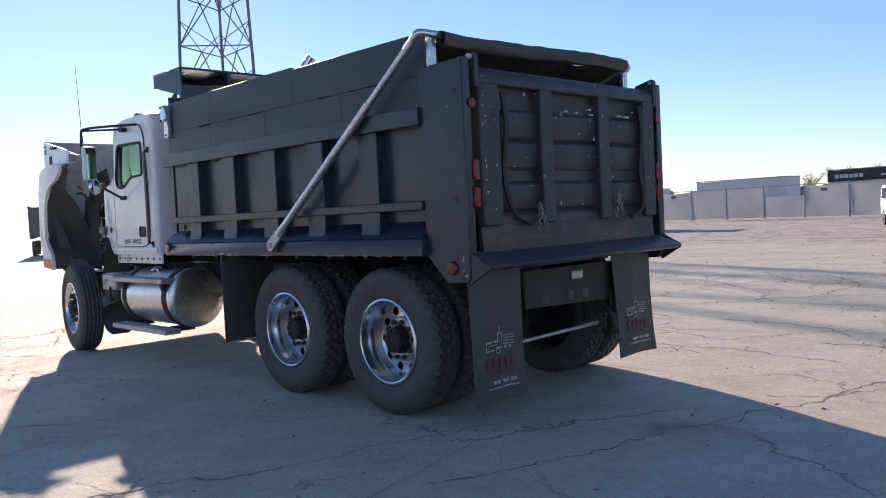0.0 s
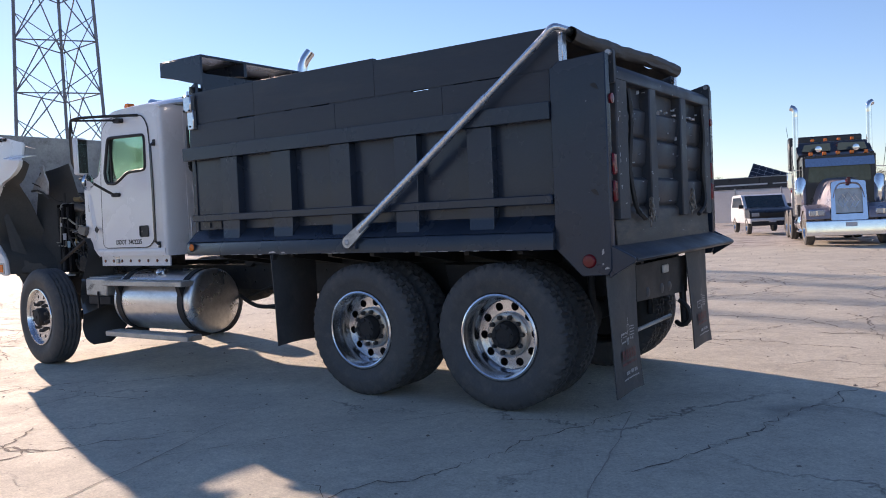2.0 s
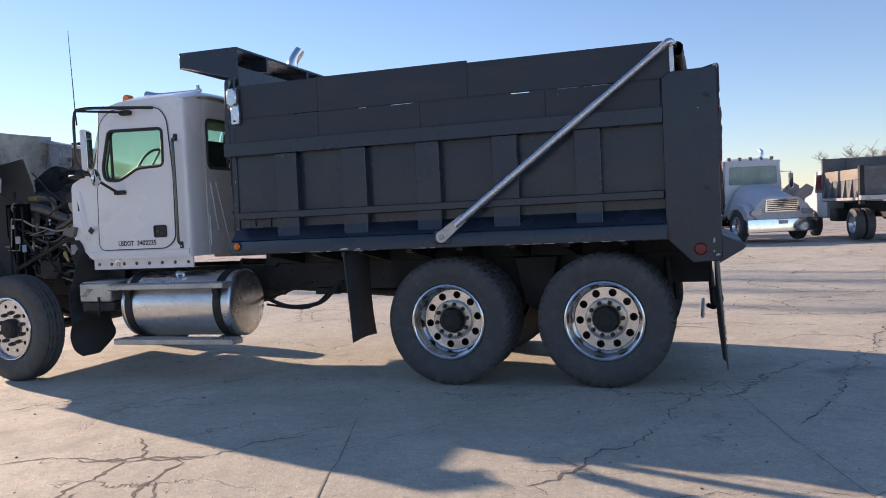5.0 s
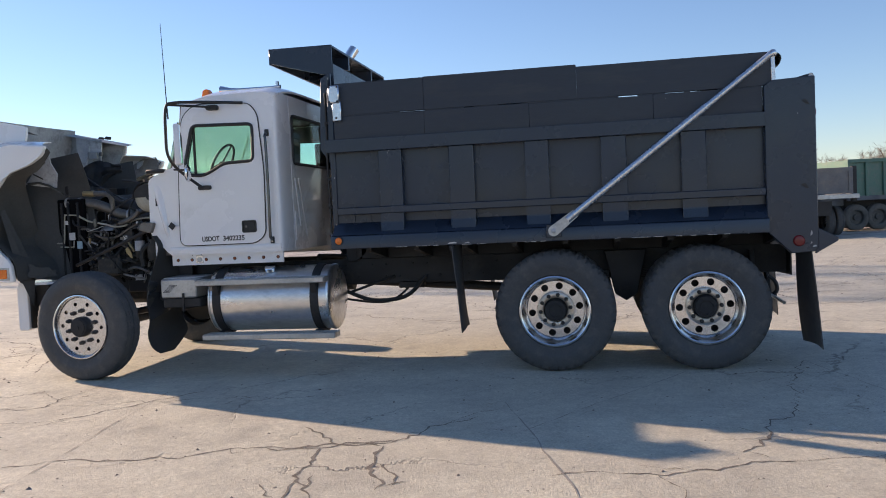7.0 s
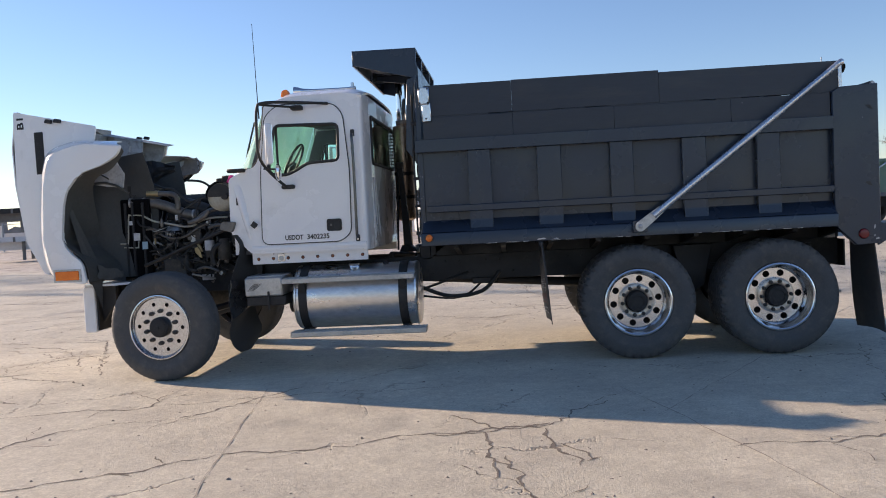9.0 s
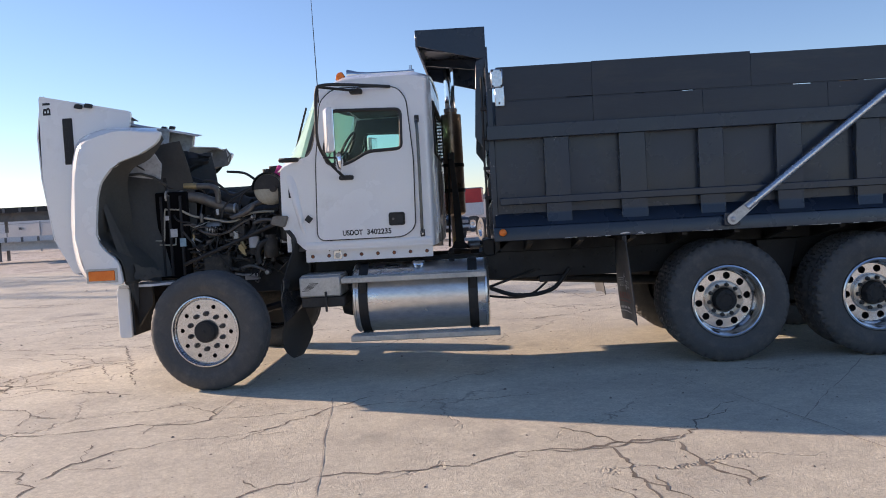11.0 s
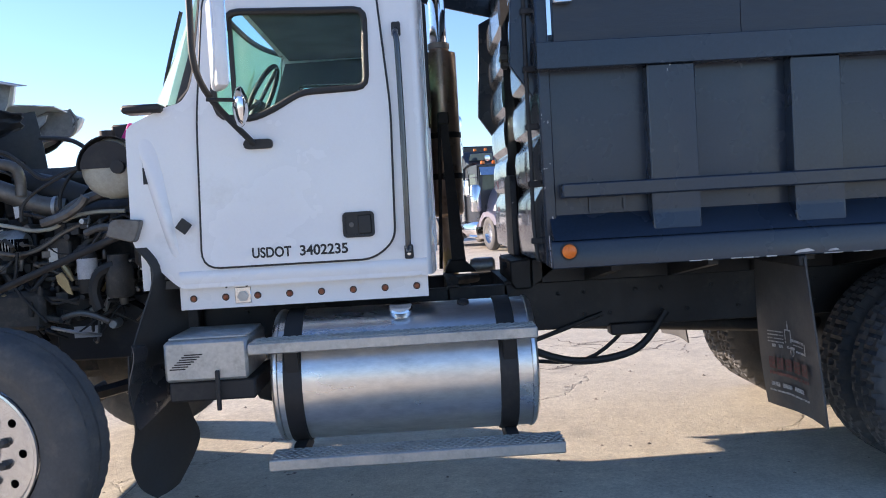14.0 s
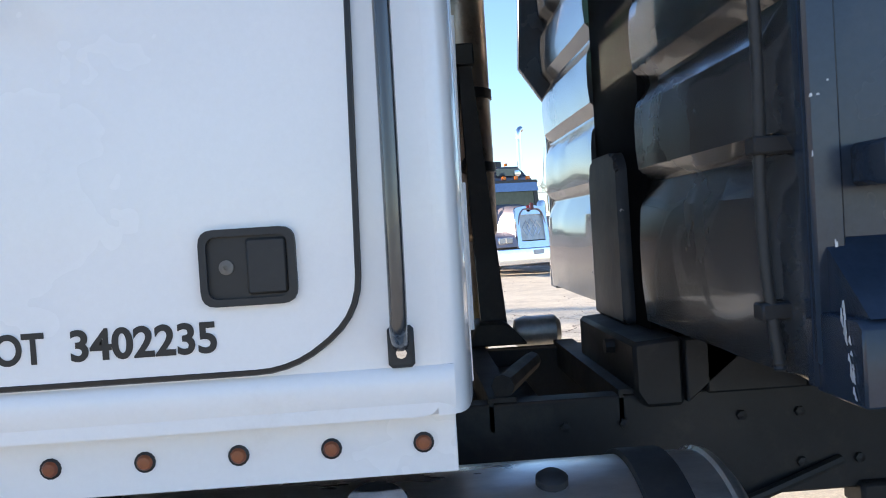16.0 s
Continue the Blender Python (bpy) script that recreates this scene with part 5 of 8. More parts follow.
for yy in (-0.55, 0.55):
    seat = part("seat", box(bmesh.new(), -4.65, -4.15, yy - 0.25, yy + 0.25, 1.55, 1.7, 0.05, seg=2), SEATC, cab, "dark cloth driver seat")
    part("backrest", prism(bmesh.new(), [(-4.2, 1.68), (-4.17, 1.68), (-4.13, 2.4), (-4.22, 2.4)], "y", yy - 0.23, yy + 0.23, 0.03, 2), SEATC, seat)
    part("seat_base", one_box(-4.6, -4.2, yy - 0.2, yy + 0.2, 1.24, 1.55, 0.02), CABIN, seat)
ring = [Matrix.Translation((-4.98, -0.52, 2.18)) @ Matrix.Rotation(radians(-62), 4, "Y") @ Vector((0.21 * math.cos(a), 0.21 * math.sin(a), 0)) for a in [2 * math.pi * k / 28 for k in range(29)]]
sw = part("steering_wheel", tube(bmesh.new(), ring, 0.014, 8, caps=False), HOSE, cab, "black steering wheel")
part("steering_column", rod(bmesh.new(), (-4.98, -0.52, 2.18), (-5.1, -0.52, 1.9), 0.035), CABIN, sw)
for a in (0.2, 2.2, 4.3):
    p = Matrix.Translation((-4.98, -0.52, 2.18)) @ Matrix.Rotation(radians(-62), 4, "Y") @ Vector((0.2 * math.cos(a), 0.2 * math.sin(a), 0))
    part("spoke", rod(bmesh.new(), (-4.98, -0.52, 2.18), p, 0.011), CABIN, sw)
for s in (-1, 1):
    part("door_trim", holed(bmesh.new(), [(-5.45, 1.25), (-4.14, 1.25), (-4.14, 2.7), (-5.08, 2.68), (-5.28, 2.1), (-5.45, 2.0)], [rounded([(p[0], p[1]) for p in WIN], 0.05, 3)], "y", s * 1.095, s * 1.118), CABIN, cab, "grey inner door trim")
part("rear_trim", holed(bmesh.new(), [(-1.09, 1.25), (1.09, 1.25), (1.09, 2.7), (-1.09, 2.7)], [[(-0.82, 2.1), (0.82, 2.1), (0.82, 2.6), (-0.82, 2.6)]], "x", -4.12, -4.1), CABIN, cab)
DOOR = [(-5.1, 2.62), (-4.95, 2.735), (-4.36, 2.71), (-4.275, 2.6), (-4.235, 2.03), (-4.25, 1.38), (-4.36, 1.295), (-5.195, 1.295), (-5.17, 2.02)]
for s in (-1, 1):
    y1 = s * (CY + 0.012)
    door = part("door", holed(bmesh.new(), rounded(DOOR, 0.09, 5), [rounded([(p[0] * 1.0, p[1]) for p in WIN], 0.05, 3)], "y", s * (CY - 0.005), y1), WHITE, cab, "white cab door")
    loop = [(x, y1 - s * 0.004, z) for x, z in rounded(DOOR, 0.09, 5)]
    part("door_seal", tube(bmesh.new(), loop + [loop[0]], 0.0065, 6, caps=False), INK, door, "thin dark door gap")
    wl_ = [(x, y1, z) for x, z in rounded(WIN, 0.05, 3)]
    part("window_seal", tube(bmesh.new(), wl_ + [wl_[0]], 0.017, 8, caps=False), HOSE, door, "black rubber window seal")
    gl = part("window_pane", prism(bmesh.new(), rounded(WIN, 0.04, 3), "y", s * 1.136, s * 1.14), GLASS, door, "green-tinted door glass")
    gl.visible_shadow = False
    part("quarter_bar", one_box(-4.995, -4.975, s * 1.13, s * 1.15, 2.02, 2.52), HOSE, door)
    # pull handle
    hd = part("door_handle", holed(bmesh.new(), rounded([(-4.5, 1.405), (-4.345, 1.405), (-4.345, 1.53), (-4.5, 1.53)], 0.025, 4), [rounded([(-4.488, 1.417), (-4.357, 1.417), (-4.357, 1.518), (-4.488, 1.518)], 0.018, 4)], "y", y1, y1 + s * 0.012), HOSE, door, "black recessed door handle")
    part("handle_recess", prism(bmesh.new(), rounded([(-4.49, 1.415), (-4.355, 1.415), (-4.355, 1.52), (-4.49, 1.52)], 0.018, 4), "y", y1, y1 + s * 0.003), INK, hd)
    part("paddle", one_box(-4.425, -4.36, y1, y1 + s * 0.01, 1.422, 1.513, 0.004), HOSE, hd)
    part("lock", lathe(bmesh.new(), [(0.012, 0), (0.012, s * 0.006), (0.004, s * 0.007), (0.004, s * 0.004), (0, s * 0.004)], (-4.458, y1, 1.468), "y", 16), PIPE, hd)
    # grab rail behind the door
    gx, gy = -4.185, s * (CY + 0.055)
    gr = part("grab_rail", tube(bmesh.new(), curve_pts([(gx, s * CY, 2.4), (gx - 0.005, gy - s * 0.01, 2.37), (gx + 0.002, gy, 2.3), (gx + 0.004, gy, 1.9), (gx, gy, 1.42), (gx - 0.002, gy - s * 0.01, 1.35), (gx, s * CY, 1.32)], 5), 0.0145, 10), GLOSSY, cab, "glossy black grab rail with chipped paint")
    for z in (2.4, 1.32):
        part("rail_foot", one_box(gx - 0.022, gx + 0.022, s * CY, s * (CY + 0.014), z - 0.035, z + 0.035, 0.006), HOSE, gr)
        part("rail_bolt", lathe(bmesh.new(), [(0.009, 0), (0.009, s * 0.004), (0, s * 0.005)], (gx, s * (CY + 0.014), z - 0.01), "y", 8), CHROME, gr)
    # skirt with a row of lamps
    sk = part("cab_skirt", one_box(-5.33, -4.1, s * 1.08, s * 1.1, 1.09, 1.205, 0.002), WHITE, cab, "white skirt panel with small lamps")
    for k in range(8):
        x = -4.158 - 0.158 * k
        part("skirt_lamp", lathe(bmesh.new(), [(0.014, 0), (0.014, s * 0.005), (0.01, s * 0.01), (0, s * 0.012)], (x, s * 1.1, 1.145), "y", 14), RUSTLENS, sk, "small orange lamp")
        part("lamp_bezel", lathe(bmesh.new(), [(0.018, 0), (0.018, s * 0.003), (0.014, s * 0.005), (0.014, 0)], (x, s * 1.1, 1.145), "y", 14), CHASSIS, sk)
    part("hook_plate", one_box(-5.06, -4.98, s * 1.1, s * 1.106, 1.11, 1.19, 0.003), ALU, sk, "small bright plate")
    part("plate_boss", lathe(bmesh.new(), [(0.028, 0), (0.028, s * 0.008), (0, s * 0.01)], (-5.02, s * 1.106, 1.145), "y", 6), TREAD, sk)
    for x in (-5.0, -5.1):
        part("skirt_bolt", lathe(bmesh.new(), [(0.006, 0), (0.006, s * 0.003), (0, s * 0.004)], (x, s * 1.1, 1.195), "y", 8), INK, sk)
    # mirror frame, mirrors
    mt = part("mirror_frame", tube(bmesh.new(), curve_pts([(-4.42, s * 1.165, 2.715), (-4.75, s * 1.4, 2.715), (-4.98, s * 1.54, 2.705), (-5.045, s * 1.56, 2.65), (-5.06, s * 1.56, 2.4), (-5.06, s * 1.54, 2.2), (-5.02, s * 1.42, 2.06), (-4.9, s * 1.19, 1.885)], 6), 0.015, 10), HOSE, cab, "black tubular mirror frame")
    part("mirror_foot", prism(bmesh.new(), rounded([(-4.95, 1.86), (-4.81, 1.86), (-4.81, 1.905), (-4.95, 1.905)], 0.02, 4), "y", s * CY, s * 1.19, 0.005), HOSE, mt)
    part("mirror_foot", prism(bmesh.new(), rounded([(-4.8, 2.66), (-4.68, 2.66), (-4.68, 2.71), (-4.8, 2.71)], 0.02, 4), "y", s * CY, s * 1.22, 0.005), HOSE, mt)
    part("mirror_arm", rod(bmesh.new(), (-4.74, s * 1.2, 2.69), (-5.04, s * 1.56, 2.69), 0.012), HOSE, mt)
    mm = Matrix.Translation((-4.96, s * 1.52, 2.3)) @ Matrix.Rotation(radians(-s * 22), 4, "Z")
    bm = box(bmesh.new(), -0.03, 0.03, -0.09, 0.09, -0.2, 0.2, 0.02, seg=2)
    bm.transform(mm)
    mi = part("mirror_housing", bm, WHITE, mt, "tall mirror in a bright housing")
    bm = box(bmesh.new(), 0.028, 0.033, -0.075, 0.075, -0.18, 0.18)
    bm.transform(mm)
    part("mirror_glass", bm, MIRROR, mi)
    bm = lathe(bmesh.new(), [(0, 0.03), (0.05, 0.024), (0.085, 0.006), (0.092, -0.004), (0.08, -0.02), (0.03, -0.035), (0, -0.037)], (0, 0, 0), "x", 24)
    bm.transform(Matrix.Translation((-4.88, s * 1.5, 2.02)) @ Matrix.Rotation(radians(-s * 20), 4, "Z"))
    part("convex_mirror", bm, CHROME, mt, "round convex mirror")
    part("mirror_stalk", rod(bmesh.new(), (-5.03, s * 1.5, 2.06), (-4.88, s * 1.5, 2.05), 0.009), CHASSIS, mt)
    part("wiper", tube(bmesh.new(), curve_pts([(-5.46, s * 0.78, 2.09), (-5.385, s * 0.86, 2.3), (-5.28, s * 0.9, 2.6)], 5), 0.011, 6), HOSE, cab, "black wiper arm")
    part("cowl_clip", one_box(-5.52, -5.33, s * 1.08, s * 1.2, 2.06, 2.1, 0.012), CHASSIS, cab, "black cowl bracket")
    part("cowl_decal", one_box(-5.45, -5.4, s * 1.151, s * 1.154, 1.72, 1.85), LABELW, cab, "small warning decal")
    part("cowl_decal_bar", one_box(-5.45, -5.4, s * 1.1542, s * 1.155, 1.72, 1.8), CHASSIS, cab)
    bm = box(bmesh.new(), -0.03, 0.03, -0.004, 0.004, -0.03, 0.03, 0.003)
    bm.transform(Matrix.Translation((-5.262, s * 1.19, 1.507)) @ Matrix.Rotation(radians(40), 4, "Y"))
    part("rubber_stop", bm, HOSE, cab, "dark rubber pad")
    part("hood_latch", prism(bmesh.new(), rounded([(-5.64, 1.48), (-5.5, 1.44), (-5.46, 1.55), (-5.6, 1.56)], 0.02, 3), "y", s * 1.12, s * 1.2, 0.006), PIPE, cab, "grey hood latch bracket")
    part("roof_marker", prism(bmesh.new(), rounded([(-4.97, 2.84), (-4.87, 2.86), (-4.9, 2.92), (-4.95, 2.91)], 0.015, 3), "y", s * 0.86, s * 0.95, 0.006), AMBER, cab, "amber roof marker lamp")
    # rear wall pressings
    for k, (ya, za, yb, zb) in enumerate(((0.8, 1.95, 0.7, 1.45), (0.7, 1.95, 0.5, 1.3), (0.84, 1.6, 0.84, 1.3))):
        part("pressing", rod(bmesh.new(), (-4.048, s * ya, za), (-4.048, s * yb, zb), 0.008, 6), WHITE, cab)
    for y in (0.35,):
        part("roof_marker", prism(bmesh.new(), [(-5.0, 2.9), (-4.9, 2.92), (-4.92, 2.96), (-4.98, 2.95)], "y", s * y - 0.04, s * y + 0.04, 0.006), AMBER, cab, "amber roof marker lamp")
rg = part("rear_window", prism(bmesh.new(), rounded([(-0.81, 2.11), (0.81, 2.11), (0.81, 2.59), (-0.81, 2.59)], 0.06, 3), "x", -4.068, -4.062), GLASS, cab, "tinted rear cab window")
rg.visible_shadow = False
lp = [(-4.047, y, z) for y, z in rounded([(-0.82, 2.1), (0.82, 2.1), (0.82, 2.6), (-0.82, 2.6)], 0.06, 3)]
part("rear_window_seal", tube(bmesh.new(), lp + [lp[0]], 0.016, 8, caps=False), HOSE, cab)


def screen(u, v):
    y = 1.07 * (2 * u - 1)
    bulge = 1 - (y / 1.07) ** 4
    return (-5.325 + 0.22 * v - (0.26 - 0.13 * v) * bulge, y, 2.09 + 0.655 * v)


ws = part("windscreen", sheet(bmesh.new(), screen, 24, 8, 0.006), CLEAR, cab, "curved green-tinted windscreen")
ws.visible_shadow = False
for s in (-1, 1):
    wrap = [(-5.32, 2.1), (-5.25, 2.11), (-5.2, 2.165), (-5.17, 2.26), (-5.118, 2.6), (-5.105, 2.74)]
    wg = part("windscreen_wrap", prism(bmesh.new(), wrap, "y", s * 1.1, s * 1.106), CLEAR, cab, "curved edge of the windscreen")
    wg.visible_shadow = False
    part("windscreen_wrap_seal", tube(bmesh.new(), [(x, s * 1.135, z) for x, z in wrap[1:]], 0.014, 8), HOSE, cab)
edge = [screen(k / 24, 1) for k in range(25)]
part("windscreen_base_seal", tube(bmesh.new(), [screen(1 - k / 24, 0) for k in range(25)], 0.02, 8), HOSE, cab)
part("windscreen_seal", tube(bmesh.new(), edge, 0.02, 8, caps=False), HOSE, cab)
part("cowl_panel", sheet(bmesh.new(), lambda u, v: (-5.34 - 0.27 * (1 - (2 * u - 1) ** 4) - 0.1 * v, 1.12 * (2 * u - 1), 2.09 - 0.1 * v), 20, 3, 0.01), WHITE, cab)


def fit_text(name, words, x0, x1, z, height, m_extra, material, parent, label):
    cu = bpy.data.curves.new(name, "FONT")
    cu.body, cu.size, cu.extrude, cu.offset = words, 1.0, 0.01, 0.027
    tmp = bpy.data.objects.new(name, cu)
    scene.collection.objects.link(tmp)
    me = bpy.data.meshes.new_from_object(tmp.evaluated_get(bpy.context.evaluated_depsgraph_get()))
    bpy.data.objects.remove(tmp)
    xs = [v.co.x for v in me.vertices]
    ys = [v.co.y for v in me.vertices]
    me.transform(m_extra @ Matrix.Diagonal(((x1 - x0) / (max(xs) - min(xs)), height / (max(ys) - min(ys)), 0.06, 1)) @ Matrix.Translation((-min(xs), -min(ys), 0)))
    me.materials.clear()
    me.materials.append(material)
    ob = new(name, me)
    ob.parent = parent
    ob["label"] = label
    return ob


for words, xa, xb in (("USDOT", -4.948, -4.757), ("3402235", -4.716, -4.482)):
    fit_text("door_lettering", words, xa, xb, 1.33, 0.052, Matrix.Translation((xa, -1.1632, 1.331)) @ Matrix.Rotation(radians(90), 4, "X"), INK, cab, "black lettering " + words)

# roof horn and antenna
hn = part("roof_horn", lathe(bmesh.new(), [(0.055, -4.9), (0.05, -4.87), (0.03, -4.8), (0.018, -4.7), (0.014, -4.3), (0.02, -4.27), (0.02, -4.22), (0, -4.22)], (0, -0.62, 2.94), "x", 20), CHROME, cab, "chrome air horn on the roof")
part("horn_foot", one_box(-4.84, -4.8, -0.64, -0.6, 2.86, 2.93, 0.004), CHROME, hn)
part("horn_foot", one_box(-4.27, -4.24, -0.635, -0.605, 2.86, 3.0, 0.004), CHROME, hn)
part("antenna", tube(bmesh.new(), [(-5.03, -1.55, 2.55), (-5.03, -1.56, 2.7), (-5.035, -1.58, 3.47)], [0.008, 0.005, 0.0025], 6), CHASSIS, cab, "thin whip antenna")
part("antenna", tube(bmesh.new(), [(-5.03, 1.55, 2.55), (-5.03, 1.56, 2.7), (-5.035, 1.58, 3.2)], [0.008, 0.005, 0.0025], 6), CHASSIS, cab, "thin whip antenna")

# exhaust behind the cab
mu = part("muffler", lathe(bmesh.new(), [(0.06, 1.2), (0.062, 1.45), (0.11, 1.47), (0.122, 1.49), (0.122, 2.62), (0.12, 2.65), (0.075, 2.66), (0.075, 2.7)], (-3.92, 0.87, 0), "z", 28), surface("stained_muffler_steel", (0.5, 0.4, 0.32), (0.36, 0.28, 0.22), 0.28, 0.42, metal=0.85, big=5, fine=40, bump=0.15, dirt=(0.09, 0.075, 0.06)), truck, "stained upright exhaust muffler")
part("exhaust_pipe", tube(bmesh.new(), curve_pts([(-3.92, 0.87, 2.66), (-3.92, 0.87, 3.1), (-3.92, 0.87, 3.35), (-3.9, 0.89, 3.48), (-3.84, 0.95, 3.6)], 5), 0.064, 18), CHROME, mu, "curved chrome exhaust stack")
part("stack_clamp", lathe(bmesh.new(), [(0.074, 2.68), (0.08, 2.685), (0.08, 2.72), (0.074, 2.725)], (-3.92, 0.87, 0), "z", 20), TREAD, mu)
for k in range(30):
    z = 1.42 + 0.04 * k
    part("shield_tab", one_box(-4.06, -4.035, 0.77, 0.785, z, z + 0.02), ALU, mu, smooth=0)
shield = part("heat_shield", sheet(bmesh.new(), lambda u, v: (-3.92 + 0.155 * math.cos(math.pi * (0.84 + 0.3 * u)), 0.87 + 0.155 * math.sin(math.pi * (0.84 + 0.3 * u)), 1.4 + 1.2 * v), 8, 2, 0.004), TREAD, mu, "perforated bright heat guard")
# near-black blocks painted in for the shade of the guard's holes
bm = bmesh.new()
for k in range(52):
    for a_ in (0.93, 1.0, 1.07, 1.12):
        x, y, z = -3.92 + 0.158 * math.cos(math.pi * a_), 0.87 + 0.158 * math.sin(math.pi * a_), 1.42 + 0.0225 * k
        box(bm, x - 0.004, x + 0.004, y - 0.006, y + 0.006, z, z + 0.011)
part("perforations", bm, INKY, shield, smooth=0)["kind"] = "stuff"
for z in (1.73, 2.03):
    part("muffler_band", lathe(bmesh.new(), [(0.122, z), (0.13, z + 0.003), (0.13, z + 0.04), (0.122, z + 0.043)], (-3.92, 0.87, 0), "z", 24), CHASSIS, mu)
part("elbow", tube(bmesh.new(), curve_pts([(-3.92, 0.87, 1.25), (-3.93, 0.85, 1.0), (-4.05, 0.75, 0.85), (-4.4, 0.6, 0.8)], 5), 0.06, 12), BRASS, mu)
bm = bmesh.new()
put(bm, [(-3.95, 0.48, 2.16), (-3.905, 0.48, 2.16), (-3.82, 0.48, 1.08), (-3.92, 0.48, 1.08), (-3.95, 0.53, 2.16), (-3.905, 0.53, 2.16), (-3.82, 0.53, 1.08), (-3.92, 0.53, 1.08)], [(0, 1, 2, 3), (7, 6, 5, 4), (0, 4, 5, 1), (1, 5, 6, 2), (2, 6, 7, 3), (3, 7, 4, 0)])
part("exhaust_stand", bm, CHASSIS, truck, "black flat steel exhaust stand", smooth=0)
part("stand_cap", one_box(-3.965, -3.89, 0.46, 0.6, 2.1, 2.18, 0.006), CHASSIS, truck)
for p, q, r in (((-3.955, 0.5, 2.12), (-4.0, 0.5, 1.1), 0.013), ((-3.92, 0.55, 1.75), (-3.92, 0.75, 1.75), 0.03), ((-3.92, 0.55, 2.05), (-3.92, 0.75, 2.05), 0.03)):
    part("stand_stay", rod(bmesh.new(), p, q, r, 8), CHASSIS, truck)
part("stand_foot", prism(bmesh.new(), [(-3.98, 1.075), (-3.76, 1.075), (-3.8, 1.12), (-3.84, 1.16), (-3.94, 1.16)], "y", 0.4, 0.6, 0.008), CHASSIS, truck)
part("air_bottle", lathe(bmesh.new(), [(0, -3.8), (0.05, -3.79), (0.06, -3.76), (0.06, -3.64), (0.04, -3.62), (0, -3.62)], (0, 0.55, 1.1), "x", 16), TREAD, truck, "small bare metal air bottle")
part("frame_strut", rod(bmesh.new(), (-3.95, -0.45, 1.1), (-3.78, 0.2, 1.05), 0.03, 8), CHASSIS, truck)

# -- open hood, tilted forward --
hood = new("hood")
hood.parent = truck
hood["label"] = "white moulded hood tilted forward, open"
PANEL = [(-7.88, 2.85), (-6.97, 2.65), (-7.0, 2.49), (-7.15, 2.45), (-7.28, 2.0), (-7.32, 1.45), (-7.25, 1.1), (-7.66, 1.1), (-7.82, 1.44), (-7.9, 2.05)]
FENDER = [(-7.37, 2.33), (-7.2, 2.4), (-7.0, 2.44), (-6.57, 2.41), (-6.64, 2.3), (-6.8, 2.21), (-7.06, 2.13), (-7.2, 1.97), (-7.25, 1.8), (-7.29, 1.42), (-7.2, 1.3), (-7.09, 1.21), (-7.05, 0.98), (-7.15, 0.99), (-7.39, 1.06), (-7.49, 1.43), (-7.45, 2.02)]
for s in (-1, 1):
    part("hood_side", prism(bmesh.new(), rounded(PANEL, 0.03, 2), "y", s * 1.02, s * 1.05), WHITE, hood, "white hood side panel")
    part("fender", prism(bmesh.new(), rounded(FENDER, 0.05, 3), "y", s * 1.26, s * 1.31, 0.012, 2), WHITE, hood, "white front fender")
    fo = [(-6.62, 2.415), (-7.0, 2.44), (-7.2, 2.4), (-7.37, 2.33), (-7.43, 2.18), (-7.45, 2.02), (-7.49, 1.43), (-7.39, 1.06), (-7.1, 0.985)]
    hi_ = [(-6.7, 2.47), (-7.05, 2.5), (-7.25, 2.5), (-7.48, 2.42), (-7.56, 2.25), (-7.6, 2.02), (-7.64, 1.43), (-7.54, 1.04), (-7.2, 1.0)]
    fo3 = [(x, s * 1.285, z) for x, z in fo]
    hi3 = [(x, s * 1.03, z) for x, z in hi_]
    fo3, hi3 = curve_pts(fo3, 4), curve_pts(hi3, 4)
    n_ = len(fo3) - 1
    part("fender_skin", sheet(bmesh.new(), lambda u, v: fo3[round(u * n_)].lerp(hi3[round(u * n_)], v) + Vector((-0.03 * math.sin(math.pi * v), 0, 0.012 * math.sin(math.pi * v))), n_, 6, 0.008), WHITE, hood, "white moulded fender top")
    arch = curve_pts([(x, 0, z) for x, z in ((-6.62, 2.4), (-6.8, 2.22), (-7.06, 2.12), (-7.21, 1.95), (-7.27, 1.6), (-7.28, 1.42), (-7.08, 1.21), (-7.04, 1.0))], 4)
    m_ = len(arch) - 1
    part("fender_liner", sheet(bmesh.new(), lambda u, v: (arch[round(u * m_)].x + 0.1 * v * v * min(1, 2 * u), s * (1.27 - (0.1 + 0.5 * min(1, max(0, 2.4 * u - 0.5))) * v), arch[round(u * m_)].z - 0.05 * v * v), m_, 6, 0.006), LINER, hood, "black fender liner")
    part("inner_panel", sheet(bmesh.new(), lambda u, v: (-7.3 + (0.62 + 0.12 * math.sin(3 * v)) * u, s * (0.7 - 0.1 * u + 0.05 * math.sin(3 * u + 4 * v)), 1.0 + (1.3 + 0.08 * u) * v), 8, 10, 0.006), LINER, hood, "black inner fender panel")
    part("turn_signal", one_box(-7.38, -7.125, s * 1.308, s * 1.325, 1.03, 1.125, 0.006), AMBER, hood, "orange turn signal")
    part("signal_bezel", holed(bmesh.new(), [(-7.4, 1.01), (-7.1, 1.01), (-7.1, 1.145), (-7.4, 1.145)], [[(-7.382, 1.028), (-7.122, 1.028), (-7.122, 1.127), (-7.382, 1.127)]], "y", s * 1.3, s * 1.318), TREAD, hood)
    vt = part("hood_vent", one_box(-7.66, -7.56, s * 1.045, s * 1.056, 2.17, 2.62, 0.006), INK, hood, "dark louvred hood vent")
